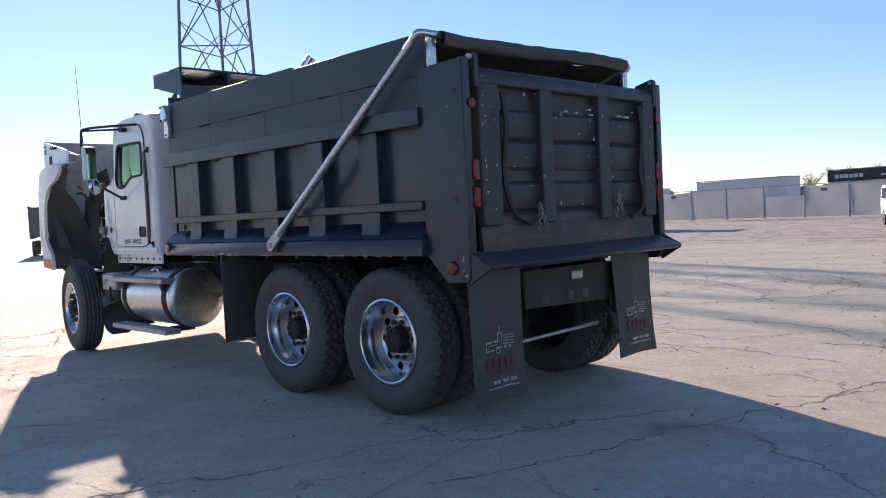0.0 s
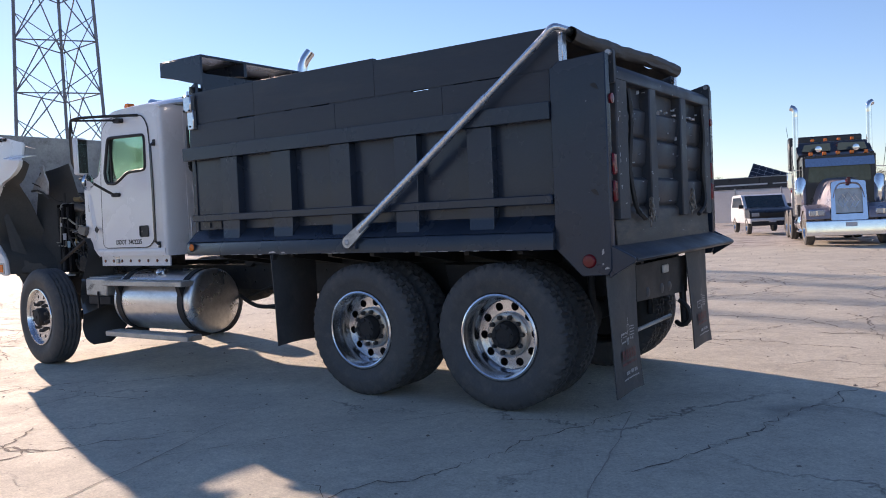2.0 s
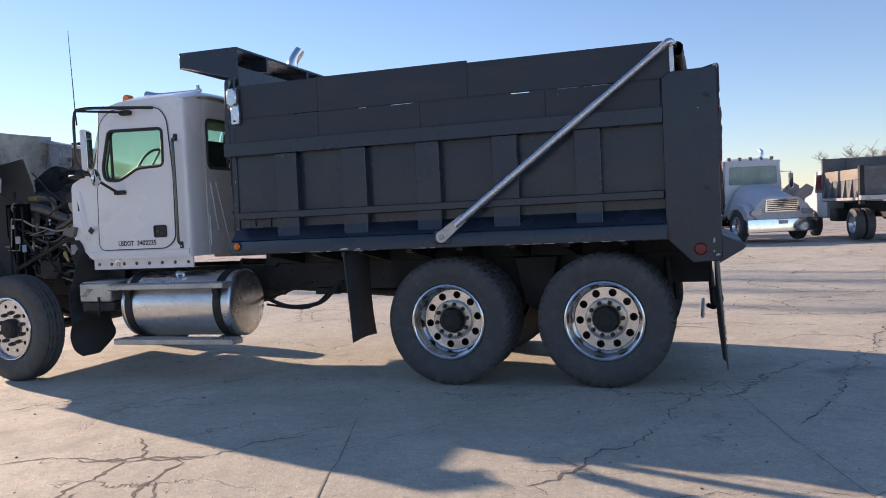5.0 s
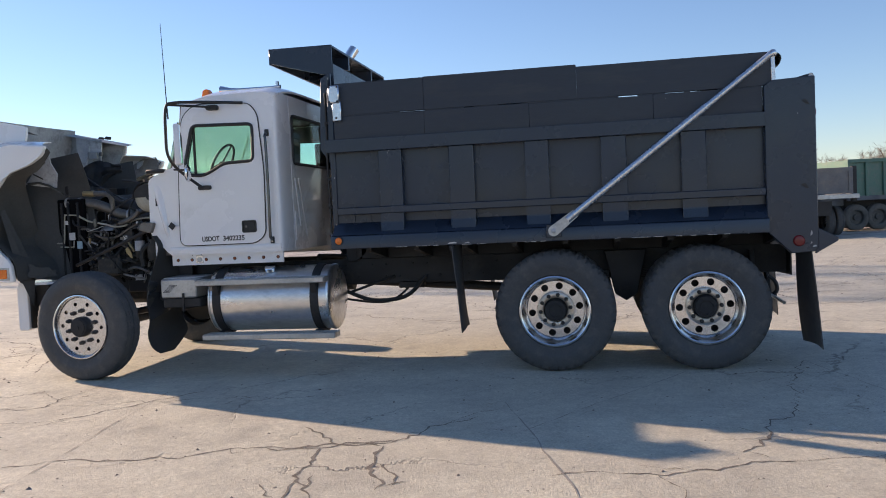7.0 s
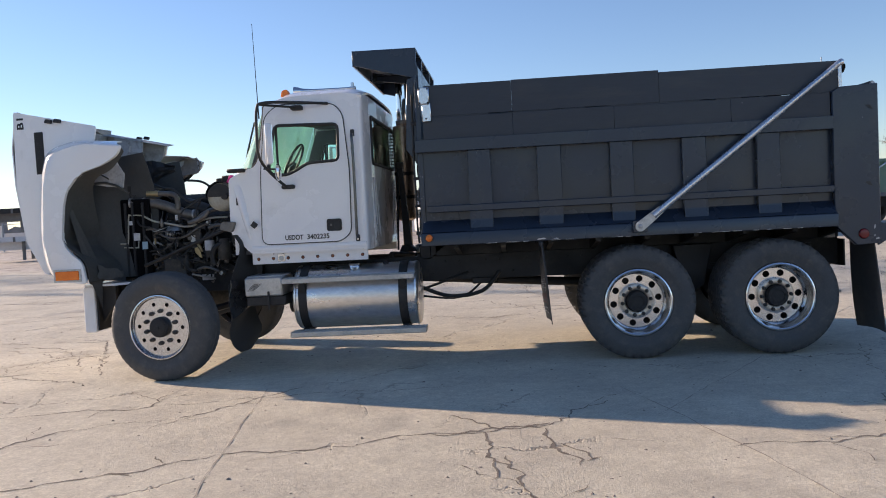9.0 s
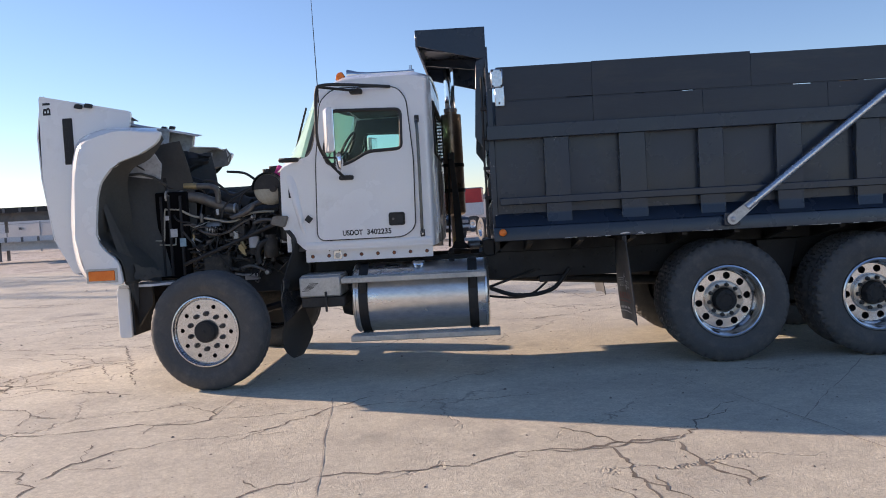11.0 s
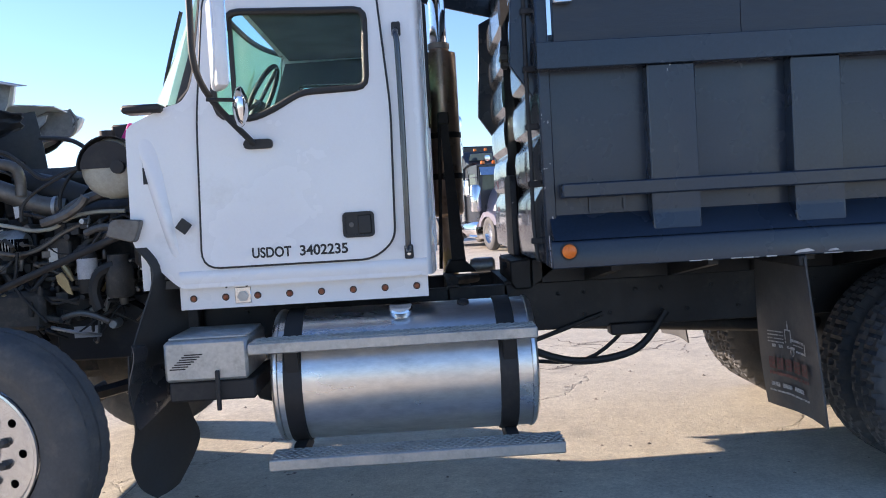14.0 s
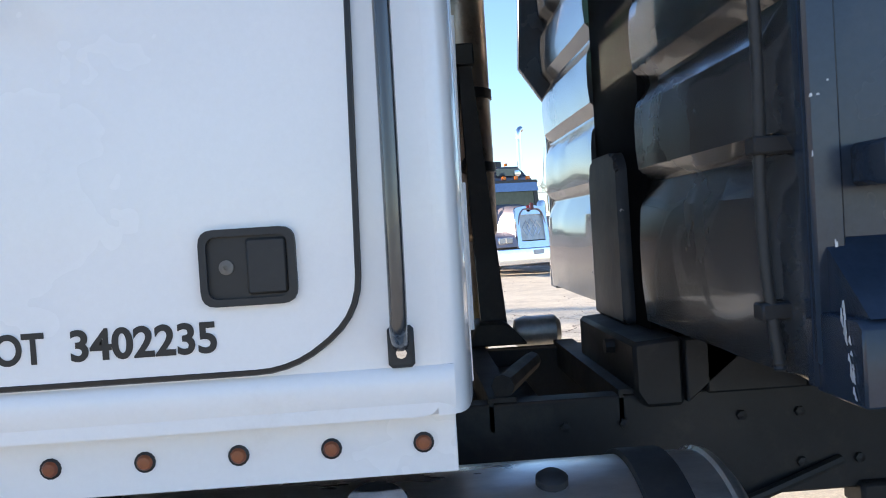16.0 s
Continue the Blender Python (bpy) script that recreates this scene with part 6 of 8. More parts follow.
    for k in range(22):
        part("louvre", one_box(-7.653, -7.567, s * 1.052, s * 1.062, 2.185 + 0.0195 * k, 2.195 + 0.0195 * k), CHASSIS, vt, smooth=0)
    for x in (-7.52, -7.42):
        part("hood_catch", prism(bmesh.new(), rounded([(x, 2.71), (x + 0.07, 2.7), (x + 0.08, 2.74), (x + 0.02, 2.75)], 0.012, 3), "y", s * 1.05, s * 1.09), CHASSIS, hood)
    # dark headlamp back and wiring in the nose
    part("headlamp_back", lathe(bmesh.new(), [(0.0, -7.05), (0.07, -7.06), (0.1, -7.15), (0.12, -7.3)], (0, s * 0.98, 1.12), "x", 16), ENGINE, hood)


def nose(u, v):
    y = 1.04 * (2 * u - 1)
    k = abs(2 * u - 1)
    prof = [(-7.87, 2.85), (-7.93, 2.45), (-7.92, 2.05), (-7.84, 1.44), (-7.66, 1.1), (-7.4, 1.0)]
    f = v * 5
    i = min(4, int(f))
    t = f - i
    x = prof[i][0] * (1 - t) + prof[i + 1][0] * t
    z = prof[i][1] * (1 - t) + prof[i + 1][1] * t
    return (x - 0.1 * (1 - k ** 3), y, z + 0.004 * (1 - k ** 4))


part("hood_top", sheet(bmesh.new(), nose, 28, 20, 0.012), WHITE, hood, "white hood top")
part("hood_lining", sheet(bmesh.new(), lambda u, v: tuple(Vector(nose(u, v)) + Vector((0.03, 0, 0)) * 1.0), 28, 20), GREY_IN, hood, "grey underside of the hood")
for s in (-1, 1):
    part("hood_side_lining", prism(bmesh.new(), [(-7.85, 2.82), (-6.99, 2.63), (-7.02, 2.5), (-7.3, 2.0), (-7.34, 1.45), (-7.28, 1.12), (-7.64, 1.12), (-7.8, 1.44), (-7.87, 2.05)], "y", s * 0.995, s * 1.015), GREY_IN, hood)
    part("hood_flange", sheet(bmesh.new(), lambda u, v: (-7.85 + 0.86 * u, s * (1.02 - 0.18 * v), 2.8 - 0.19 * u - 0.03 * v), 8, 3, 0.006), GREY_IN, hood)


def between(top, low, n=6, nv=8, thick=0.006, ripple=0.0):
    """A sheet spanned between two lines."""
    a, b = curve_pts(top, n), curve_pts(low, n)
    k = len(a) - 1
    def f(u, v):
        p = a[round(u * k)].lerp(b[round(u * k)], v)
        w = ripple * noise.noise(Vector((u * 5, v * 4, 3.0))) + ripple * 0.5 * noise.noise(Vector((u * 13, v * 3 + u * 6, 8.0)))
        return p + Vector((w * 0.3, w, w * 0.4))
    return sheet(bmesh.new(), f, k, nv, thick)


HOODIN = surface("dusty_hood_moulding", (0.5, 0.51, 0.52), (0.38, 0.39, 0.4), 0.6, 0.85, big=4, fine=30, bump=0.3, dirt=(0.15, 0.14, 0.125), dirt_lo=0.52, dirt_hi=0.72)
TONGUE = surface("scuffed_brown_moulding", (0.26, 0.235, 0.21), (0.17, 0.155, 0.14), 0.65, 0.85, big=5, fine=35, bump=0.3, dirt=(0.09, 0.08, 0.07), dirt_lo=0.5, dirt_hi=0.75)
CLOTH = surface("dark_insulation_cloth", (0.022, 0.028, 0.036), (0.035, 0.04, 0.048), 0.5, 0.75, big=6, fine=40, bump=0.3)
# moulded baffles, insulation and the long tongue under the hood
part("hood_baffle", prism(bmesh.new(), [(-6.978, 2.36), (-6.863, 2.364), (-6.864, 2.263), (-6.78, 2.141), (-6.801, 1.987), (-6.967, 2.006), (-7.18, 2.043), (-7.065, 2.184), (-6.904, 2.265)], "y", -0.86, -0.84, 0.006), HOODIN, hood, "grey moulded baffle under the hood")
part("hood_baffle", prism(bmesh.new(), [(-7.72, 2.746), (-7.333, 2.688), (-7.366, 2.401), (-7.493, 2.325), (-7.669, 2.263), (-7.715, 2.498)], "y", 0.86, 0.88, 0.006), HOODIN, hood, "grey moulded baffle under the hood")
part("baffle_rib", tube(bmesh.new(), [(-7.589, 0.84, 2.314), (-7.538, 0.84, 2.46), (-7.507, 0.84, 2.613)], 0.014, 6), HOODIN, hood)
part("baffle_rib", tube(bmesh.new(), [(-7.134, -0.88, 2.045), (-6.994, -0.88, 2.051), (-6.865, -0.88, 2.01), (-6.735, -0.88, 1.922)], 0.014, 6), LINER, hood)
part("baffle_bracket", one_box(-7.505, -7.381, 0.8, 0.84, 2.431, 2.528, 0.006), GREY_IN, hood, "pale patch bracket")
part("baffle_clip", one_box(-7.354, -7.312, 0.8, 0.84, 2.465, 2.516, 0.004), PIPE, hood)
part("insulation", between([(-7.267, 0.1, 2.177), (-7.1, 0.1, 2.277), (-6.917, 0.1, 2.342), (-6.755, 0.1, 2.304), (-6.601, 0.1, 2.272)], [(-7.329, 0.2, 1.961), (-7.186, 0.2, 1.941), (-7.034, 0.2, 1.98), (-6.86, 0.2, 2.113), (-6.667, 0.2, 2.19)], 6, 10, 0.006, 0.05), CLOTH, hood, "sagging black insulation cloth")
part("fender_inner", between([(-7.513, 1.15, 2.106), (-7.316, 1.162, 2.249), (-7.123, 1.175, 2.339), (-6.945, 1.188, 2.429), (-6.766, 1.2, 2.439)], [(-7.284, 0.95, 1.984), (-7.155, 1.002, 2.053), (-7.036, 1.055, 2.139), (-6.862, 1.107, 2.215), (-6.727, 1.16, 2.251)], 6, 8, 0.008), TONGUE, hood, "scuffed brown inner side of the fender")
part("fender_lip", tube(bmesh.new(), curve_pts([(-6.744, 1.14, 2.432), (-6.688, 1.108, 2.343), (-6.709, 1.076, 2.236), (-6.838, 1.044, 2.209), (-7.019, 1.012, 2.135), (-7.146, 0.98, 2.051)], 4), 0.011, 6), TONGUE, hood)
part("torn_patch", prism(bmesh.new(), [(-6.995, 2.374), (-6.899, 2.395), (-6.917, 2.343), (-6.975, 2.293), (-7.002, 2.289)], "y", 1.1, 1.115), GREY_IN, hood, "torn pale patch")
part("hood_cable", tube(bmesh.new(), curve_pts([(-7.036, -0.92, 2.147), (-6.948, -0.847, 2.077), (-6.781, -0.773, 1.918), (-6.744, -0.7, 1.898)], 5), 0.008, 6), HOSE, hood)
part("hood_cable", tube(bmesh.new(), curve_pts([(-7.182, 0.0, 2.269), (-6.925, -0.125, 2.132), (-6.718, -0.25, 2.034), (-6.515, -0.375, 1.962), (-6.194, -0.5, 1.809)], 5), 0.009, 6), HOSE, hood)
part("nose_scrap", between([(-7.139, -1.2, 1.228), (-7.092, -1.133, 1.19), (-7.065, -1.067, 1.113), (-7.057, -1.0, 1.036)], [(-7.106, -1.2, 1.051), (-7.092, -1.133, 0.964), (-7.047, -1.067, 0.973), (-7.021, -1.0, 0.984)], 5, 4, 0.006, 0.04), LINER, hood, "broken black plastic lamp surround")
part("nose_scrap", between([(-7.032, -1.1, 1.17), (-6.972, -1.033, 1.125), (-6.906, -0.967, 1.115), (-6.839, -0.9, 1.085)], [(-7.004, -1.1, 1.034), (-6.963, -1.033, 0.994), (-6.894, -0.967, 1.013), (-6.845, -0.9, 1.013)], 5, 4, 0.006, 0.04), LINER, hood, "broken black plastic lamp surround")
fit_text("hood_lettering", "B1", 0, 0.12, 0, 0.075, Matrix.Translation((-7.77, -1.0515, 2.66)) @ Matrix.Rotation(radians(-90), 4, "Y") @ Matrix.Rotation(radians(90), 4, "X"), INK, hood, "black lettering B1")

# the hood's far half is shifted forward and down to fit the camera's view
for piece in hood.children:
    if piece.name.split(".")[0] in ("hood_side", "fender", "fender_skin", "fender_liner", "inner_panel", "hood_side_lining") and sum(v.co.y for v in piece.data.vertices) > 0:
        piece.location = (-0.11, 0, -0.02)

# bumper
bp_ = part("bumper", prism(bmesh.new(), rounded([(-7.26, 0.43), (-7.13, 0.43), (-7.13, 0.93), (-7.26, 0.93)], 0.03, 3), "y", -1.02, 1.02, 0.006), WHITE, truck, "white steel front bumper")
part("bumper_back", one_box(-7.128, -7.11, -0.99, 0.99, 0.45, 0.91), CHASSIS, bp_)
for s in (-1, 1):
    part("bumper_top", prism(bmesh.new(), [(-7.24, s * 1.01), (-6.9, s * 1.01), (-6.72, s * 0.85), (-6.72, s * 0.6), (-7.24, s * 0.6)], "z", 0.93, 0.955), WHITE, bp_)
    part("bumper_bracket", prism(bmesh.new(), [(-7.13, 0.5), (-6.95, 0.75), (-6.95, 0.93), (-7.13, 0.93)], "y", s * 0.85, s * 0.9), CHASSIS, bp_)
    part("bumper_horn", one_box(-7.14, -6.7, s * 0.42, s * 0.5, 0.7, 0.9), CHASSIS, bp_)

# -- engine bay --
E_ = lambda name, bm, mat=ENGINE, label="": part(name, bm, mat, truck, label)
rad = E_("radiator", one_box(-7.06, -6.94, -0.52, 0.52, 1.0, 2.02, 0.012), CHASSIS, "black radiator and fan shroud")
part("shroud", sheet(bmesh.new(), lambda u, v: (-6.94 + 0.22 * v, (0.52 - 0.12 * v) * math.cos(2 * math.pi * u) * 1.05, 1.5 + (0.52 - 0.12 * v) * math.sin(2 * math.pi * u)), 28, 3, 0.01), CHASSIS, rad)
part("side_frame", one_box(-7.05, -6.84, -0.6, -0.54, 1.0, 2.02, 0.01), CHASSIS, rad)
part("side_frame", one_box(-7.05, -6.84, 0.54, 0.6, 1.0, 2.02, 0.01), CHASSIS, rad)
eng = E_("engine_block", one_box(-6.62, -5.62, -0.3, 0.3, 0.9, 1.6, 0.03), ENGINE, "oily diesel engine block")
part("cylinder_head", one_box(-6.6, -5.64, -0.24, 0.24, 1.6, 1.78, 0.02), ENGINE, eng)
part("valve_cover", one_box(-6.58, -5.66, -0.2, 0.2, 1.78, 1.9, 0.05), ENGINE, eng)
part("oil_pan", one_box(-6.55, -5.7, -0.24, 0.24, 0.62, 0.9, 0.05), ENGINE, eng)
part("timing_cover", lathe(bmesh.new(), [(0.3, -6.68), (0.33, -6.66), (0.33, -6.6)], (0, 0, 1.3), "x", 24), ENGINE, eng)
part("fan_hub", lathe(bmesh.new(), [(0.09, -6.86), (0.1, -6.7), (0.05, -6.66)], (0, 0, 1.45), "x", 16), ENGINE, eng)
for k in range(8):
    a = k * math.pi / 4
    bm = box(bmesh.new(), -0.01, 0.01, -0.06, 0.06, 0.08, 0.38, 0.004)
    bm.transform(Matrix.Translation((-6.8, 0, 1.45)) @ Matrix.Rotation(a, 4, "X") @ Matrix.Rotation(0.5, 4, "Z"))
    part("fan_blade", bm, CHASSIS, eng)
pipe = E_("intake_pipe", tube(bmesh.new(), curve_pts([(-6.847, -0.62, 1.818), (-6.697, -0.586, 1.814), (-6.541, -0.552, 1.793), (-6.388, -0.518, 1.73), (-6.275, -0.484, 1.672), (-6.137, -0.45, 1.645)], 5), 0.056, 18), PIPE, "stained grey intake pipe")
for p in ((-6.835, -0.62, 1.817), (-6.695, -0.6, 1.812), (-6.181, -0.46, 1.654)):
    part("pipe_clamp", lathe(bmesh.new(), [(0.058, -0.012), (0.064, -0.01), (0.064, 0.01), (0.058, 0.012)], p, "x", 20), TREAD, pipe)
E_("upper_pipe", tube(bmesh.new(), curve_pts([(-6.674, -0.56, 1.92), (-6.529, -0.56, 1.912), (-6.411, -0.56, 1.903), (-6.349, -0.56, 1.876), (-6.328, -0.56, 1.815), (-6.328, -0.56, 1.726)], 5), 0.03, 14), PIPE, "grey crossover pipe")
E_("upper_sleeve", tube(bmesh.new(), [(-6.674, -0.56, 1.92), (-6.539, -0.56, 1.912)], 0.036, 14), BRASS, "rusty pipe sleeve")
E_("air_hose", tube(bmesh.new(), curve_pts([(-6.405, -0.35, 1.792), (-6.307, -0.35, 1.771), (-6.188, -0.35, 1.736), (-6.059, -0.35, 1.684)], 5), 0.085, 16), HOSE, "thick black air hose")
E_("intake_manifold", one_box(-6.45, -5.7, -0.44, -0.24, 1.56, 1.68, 0.04), ENGINE)
E_("air_box", lathe(bmesh.new(), [(0, -6.0), (0.15, -5.99), (0.17, -5.95), (0.17, -5.62), (0.15, -5.55), (0, -5.54)], (0, 0.25, 1.85), "x", 20), CHASSIS)
# round coolant reservoir
tkc = Vector((-5.72, -0.78, 1.83))
rs = E_("coolant_reservoir", lathe(bmesh.new(), [(0, -0.1), (0.06, -0.1), (0.125, -0.085), (0.155, -0.05), (0.16, 0), (0.155, 0.1), (0.12, 0.16), (0, 0.17)], tkc, "y", 28), TRANSLUCENT, "cream plastic coolant reservoir with a black upper half")
part("reservoir_shade", sheet(bmesh.new(), lambda u, v: tuple(tkc + Vector((0.166 * math.cos(math.pi * (-0.02 + 1.04 * u)), -0.09 + 0.22 * v, 0.166 * math.sin(math.pi * (-0.02 + 1.04 * u)) + 0.004))), 20, 3, 0.006), CHASSIS, rs)
part("reservoir_face", prism(bmesh.new(), [(tkc.x + 0.14 * math.cos(a), tkc.z + 0.14 * math.sin(a)) for a in [math.pi * k / 14 for k in range(15)]], "y", tkc.y - 0.106, tkc.y - 0.09), CHASSIS, rs)
part("reservoir_cap", lathe(bmesh.new(), [(0.045, -0.02), (0.045, 0.04), (0, 0.045)], tkc + Vector((-0.02, 0, 0.16)), "z", 16), CHASSIS, rs)
part("reservoir_knob", lathe(bmesh.new(), [(0.035, 0), (0.035, -0.03), (0, -0.035)], tkc + Vector((0.06, -0.105, 0.0)), "y", 14), CHASSIS, rs)
bm = box(bmesh.new(), -0.05, 0.05, -0.04, 0.04, -0.05, 0.05, 0.01)
bm.transform(Matrix.Translation((-5.6, -0.78, 2.0)) @ Matrix.Rotation(0.5, 4, "Y"))
E_("pink_tag", bm, PINK, "bright pink tape round a bottle neck")
E_("bracket", one_box(-5.72, -5.6, -0.8, -0.7, 1.98, 2.06, 0.012), CHASSIS)
# pale hoses and lines
for pts, r, mat, lab in (
        ([(-7.019, -0.68, 1.375), (-6.902, -0.68, 1.368), (-6.875, -0.68, 1.392), (-6.852, -0.68, 1.664), (-6.823, -0.68, 1.683), (-6.697, -0.68, 1.676)], 0.008, TRANSLUCENT, "pale metal line"),
        ([(-6.702, -0.67, 1.677), (-6.57, -0.67, 1.606), (-6.445, -0.67, 1.578), (-6.32, -0.67, 1.55), (-6.226, -0.67, 1.528), (-6.12, -0.67, 1.535), (-6.021, -0.67, 1.586), (-5.893, -0.67, 1.61), (-5.724, -0.67, 1.607)], 0.011, TRANSLUCENT, "pale braided hose"),
        ([(-6.927, -0.68, 1.327), (-6.775, -0.68, 1.319), (-6.761, -0.68, 1.337), (-6.754, -0.68, 1.392)], 0.007, TRANSLUCENT, "thin pale line"),
        ([(-6.67, -0.66, 1.517), (-6.56, -0.66, 1.511), (-6.481, -0.66, 1.439), (-6.335, -0.66, 1.401), (-6.206, -0.66, 1.428), (-6.073, -0.66, 1.505), (-5.942, -0.66, 1.561)], 0.013, PIPE, "dusty grey hose"),
        ([(-6.152, -0.72, 1.563), (-6.034, -0.72, 1.598), (-5.947, -0.72, 1.649), (-5.912, -0.72, 1.695)], 0.026, PIPE, "grey rubber hose"),
        ([(-6.679, -0.68, 1.451), (-6.597, -0.68, 1.345), (-6.509, -0.68, 1.245)], 0.012, ENGINE, "dark bracing rod"),
        ([(-5.884, -0.72, 1.082), (-5.904, -0.72, 1.184), (-5.87, -0.72, 1.276), (-5.783, -0.72, 1.319)], 0.032, HOSE, "thick black hose"),
        ([(-6.308, -0.7, 1.414), (-6.322, -0.7, 1.31), (-6.333, -0.7, 1.227), (-6.257, -0.7, 1.117), (-6.179, -0.7, 1.029)], 0.009, HOSE, "black cable"),
        ([(-6.403, -0.7, 1.958), (-6.319, -0.7, 1.947), (-6.221, -0.7, 1.868), (-6.121, -0.7, 1.8), (-5.949, -0.7, 1.853), (-5.697, -0.7, 1.86)], 0.012, HOSE, "black cable"),
        ([(-6.225, -0.8, 1.578), (-6.208, -0.8, 1.659), (-6.141, -0.8, 1.727), (-6.001, -0.8, 1.802), (-5.895, -0.8, 1.847)], 0.009, HOSE, "black cable"),
        ([(-5.92, -0.74, 1.498), (-5.834, -0.74, 1.525), (-5.731, -0.74, 1.519), (-5.67, -0.74, 1.484)], 0.02, PIPE, "grey hose"),
        ([(-6.583, -0.64, 1.066), (-6.45, -0.64, 1.123), (-6.321, -0.64, 1.137), (-6.2, -0.64, 1.045), (-6.074, -0.64, 1.017)], 0.018, ENGINE, "oily hose"),
        ([(-6.093, -0.7, 1.045), (-6.007, -0.7, 1.066), (-5.924, -0.7, 1.049), (-5.843, -0.7, 1.01)], 0.016, PIPE, "dusty hose"),
        ([(-6.25, -0.45, 2.05), (-6.05, -0.5, 2.02), (-5.9, -0.55, 1.92), (-5.85, -0.6, 1.9)], 0.013, HOSE, "black cable"),
        ([(-5.75, -0.75, 1.95), (-6.0, -0.6, 1.85), (-6.1, -0.6, 1.7), (-6.08, -0.6, 1.5)], 0.01, HOSE, "black cable"),
        ([(-5.85, -0.6, 1.72), (-6.0, -0.62, 1.66), (-6.1, -0.6, 1.6)], 0.03, PIPE, "short grey hose"),
        ([(-6.7, -0.5, 1.5), (-6.55, -0.55, 1.5), (-6.4, -0.55, 1.42), (-6.2, -0.5, 1.45), (-6.0, -0.5, 1.55)], 0.018, HOSE, "black hose"),
        ([(-5.95, -0.55, 1.2), (-6.0, -0.6, 1.35), (-5.95, -0.62, 1.45), (-5.85, -0.6, 1.48)], 0.028, HOSE, "black hose"),
        ([(-6.6, -0.5, 1.2), (-6.45, -0.58, 1.3), (-6.35, -0.55, 1.12), (-6.2, -0.52, 1.2)], 0.022, HOSE, "black hose"),
        ([(-6.55, -0.45, 1.4), (-6.4, -0.5, 1.25), (-6.25, -0.5, 1.08)], 0.016, HOSE, "black hose"),
        ([(-6.35, -0.45, 1.62), (-6.3, -0.5, 1.45), (-6.32, -0.5, 1.3)], 0.014, HOSE, "black hose"),
        ([(-6.15, -0.45, 1.4), (-6.12, -0.5, 1.2), (-6.15, -0.5, 1.02)], 0.02, HOSE, "black hose")):
    E_("engine_hose", hose(bmesh.new(), pts, r), mat, lab)
E_("steering_link", rod(bmesh.new(), (-6.62, -0.85, 1.12), (-5.58, -1.0, 1.5), 0.02, 10), CHASSIS, "dark hood strut")
flt = E_("oil_filter", lathe(bmesh.new(), [(0, 1.174), (0.046, 1.174), (0.051, 1.186), (0.051, 1.415), (0.038, 1.435), (0, 1.435)], (-5.947, -0.68, 0), "z", 20), HOSE, "black oil filter with a white label")
part("filter_label", lathe(bmesh.new(), [(0.0515, 1.251), (0.053, 1.252), (0.053, 1.361), (0.0515, 1.362)], (-5.947, -0.68, 0), "z", 20), LABELW, flt)
E_("compressor", lathe(bmesh.new(), [(0, 1.135), (0.06, 1.14), (0.075, 1.165), (0.075, 1.314), (0.06, 1.334), (0.06, 1.374), (0, 1.374)], (-5.775, -0.68, 0), "z", 20), ENGINE, "dusty air compressor")
alt = E_("alternator", lathe(bmesh.new(), [(0, -6.471), (0.06, -6.471), (0.085, -6.441), (0.085, -6.355), (0.06, -6.315), (0, -6.305)], (0, -0.56, 1.452), "x", 20), TREAD, "bare aluminium alternator")
# near-black blocks give the slots their shade by colour
for k in range(9):
    part("cooling_slot", one_box(-6.426 + 0.016 * k, -6.418 + 0.016 * k, -0.647, -0.6, 1.417, 1.487), INKY, alt, smooth=0)
E_("control_module", one_box(-6.187, -6.046, -0.64, -0.46, 1.319, 1.486, 0.012), ENGINE, "grey engine control module")
E_("module_plate", one_box(-6.167, -6.116, -0.646, -0.64, 1.349, 1.426, 0.002), TREAD, "small metal plate")
E_("bright_chip", prism(bmesh.new(), [(-6.326, 1.662), (-6.298, 1.665), (-6.298, 1.606), (-6.32, 1.599)], "y", -0.665, -0.655), LABELW, "torn white plastic tag")
E_("bracket_plate", prism(bmesh.new(), [(-6.075, 1.296), (-6.046, 1.253), (-6.025, 1.168), (-6.052, 1.18), (-6.1, 1.235), (-6.108, 1.277)], "y", -0.71, -0.7), BRASS, "brass-coloured bracket")
E_("fuel_module", one_box(-6.2, -6.02, -0.5, -0.34, 1.38, 1.56, 0.015), ENGINE)
E_("steering_box", one_box(-6.5, -6.2, -0.68, -0.48, 0.98, 1.2, 0.03), ENGINE)
E_("brass_tee", tube(bmesh.new(), [(-6.12, -0.63, 1.36), (-6.08, -0.63, 1.3), (-6.05, -0.63, 1.24)], [0.012, 0.02, 0.012], 8), BRASS, "small brass fitting")
rnd = random.Random(77)
for k in range(46):
    x, z = rnd.uniform(-6.58, -5.66), rnd.uniform(0.98, 1.62)
    y = -0.46 - rnd.uniform(0, 0.14)
    a, b = rnd.uniform(0.015, 0.06), rnd.uniform(0.015, 0.07)
    if k % 3 == 0:
        bm = box(bmesh.new(), x, x + a, y, -0.4, z, z + b, 0.005)
    elif k % 3 == 1:
        bm = lathe(bmesh.new(), [(0, y - 0.02), (a * 0.4, y - 0.02), (a * 0.5, y), (a * 0.5, -0.4)], (x, 0, z), "y", 10)
    else:
        bm = hose(bmesh.new(), [(x, y, z), (x + rnd.uniform(-0.12, 0.12), y - 0.06, z + rnd.uniform(-0.05, 0.12)), (x + rnd.uniform(-0.22, 0.22), y - 0.02, z - rnd.uniform(0.0, 0.25))], rnd.uniform(0.006, 0.018))
    E_("engine_fitting", bm, rnd.choice((INKY, CHASSIS, ENGINE, HOSE, CHASSIS, ENGINE, PIPE, TREAD)))
rnd = random.Random(14)
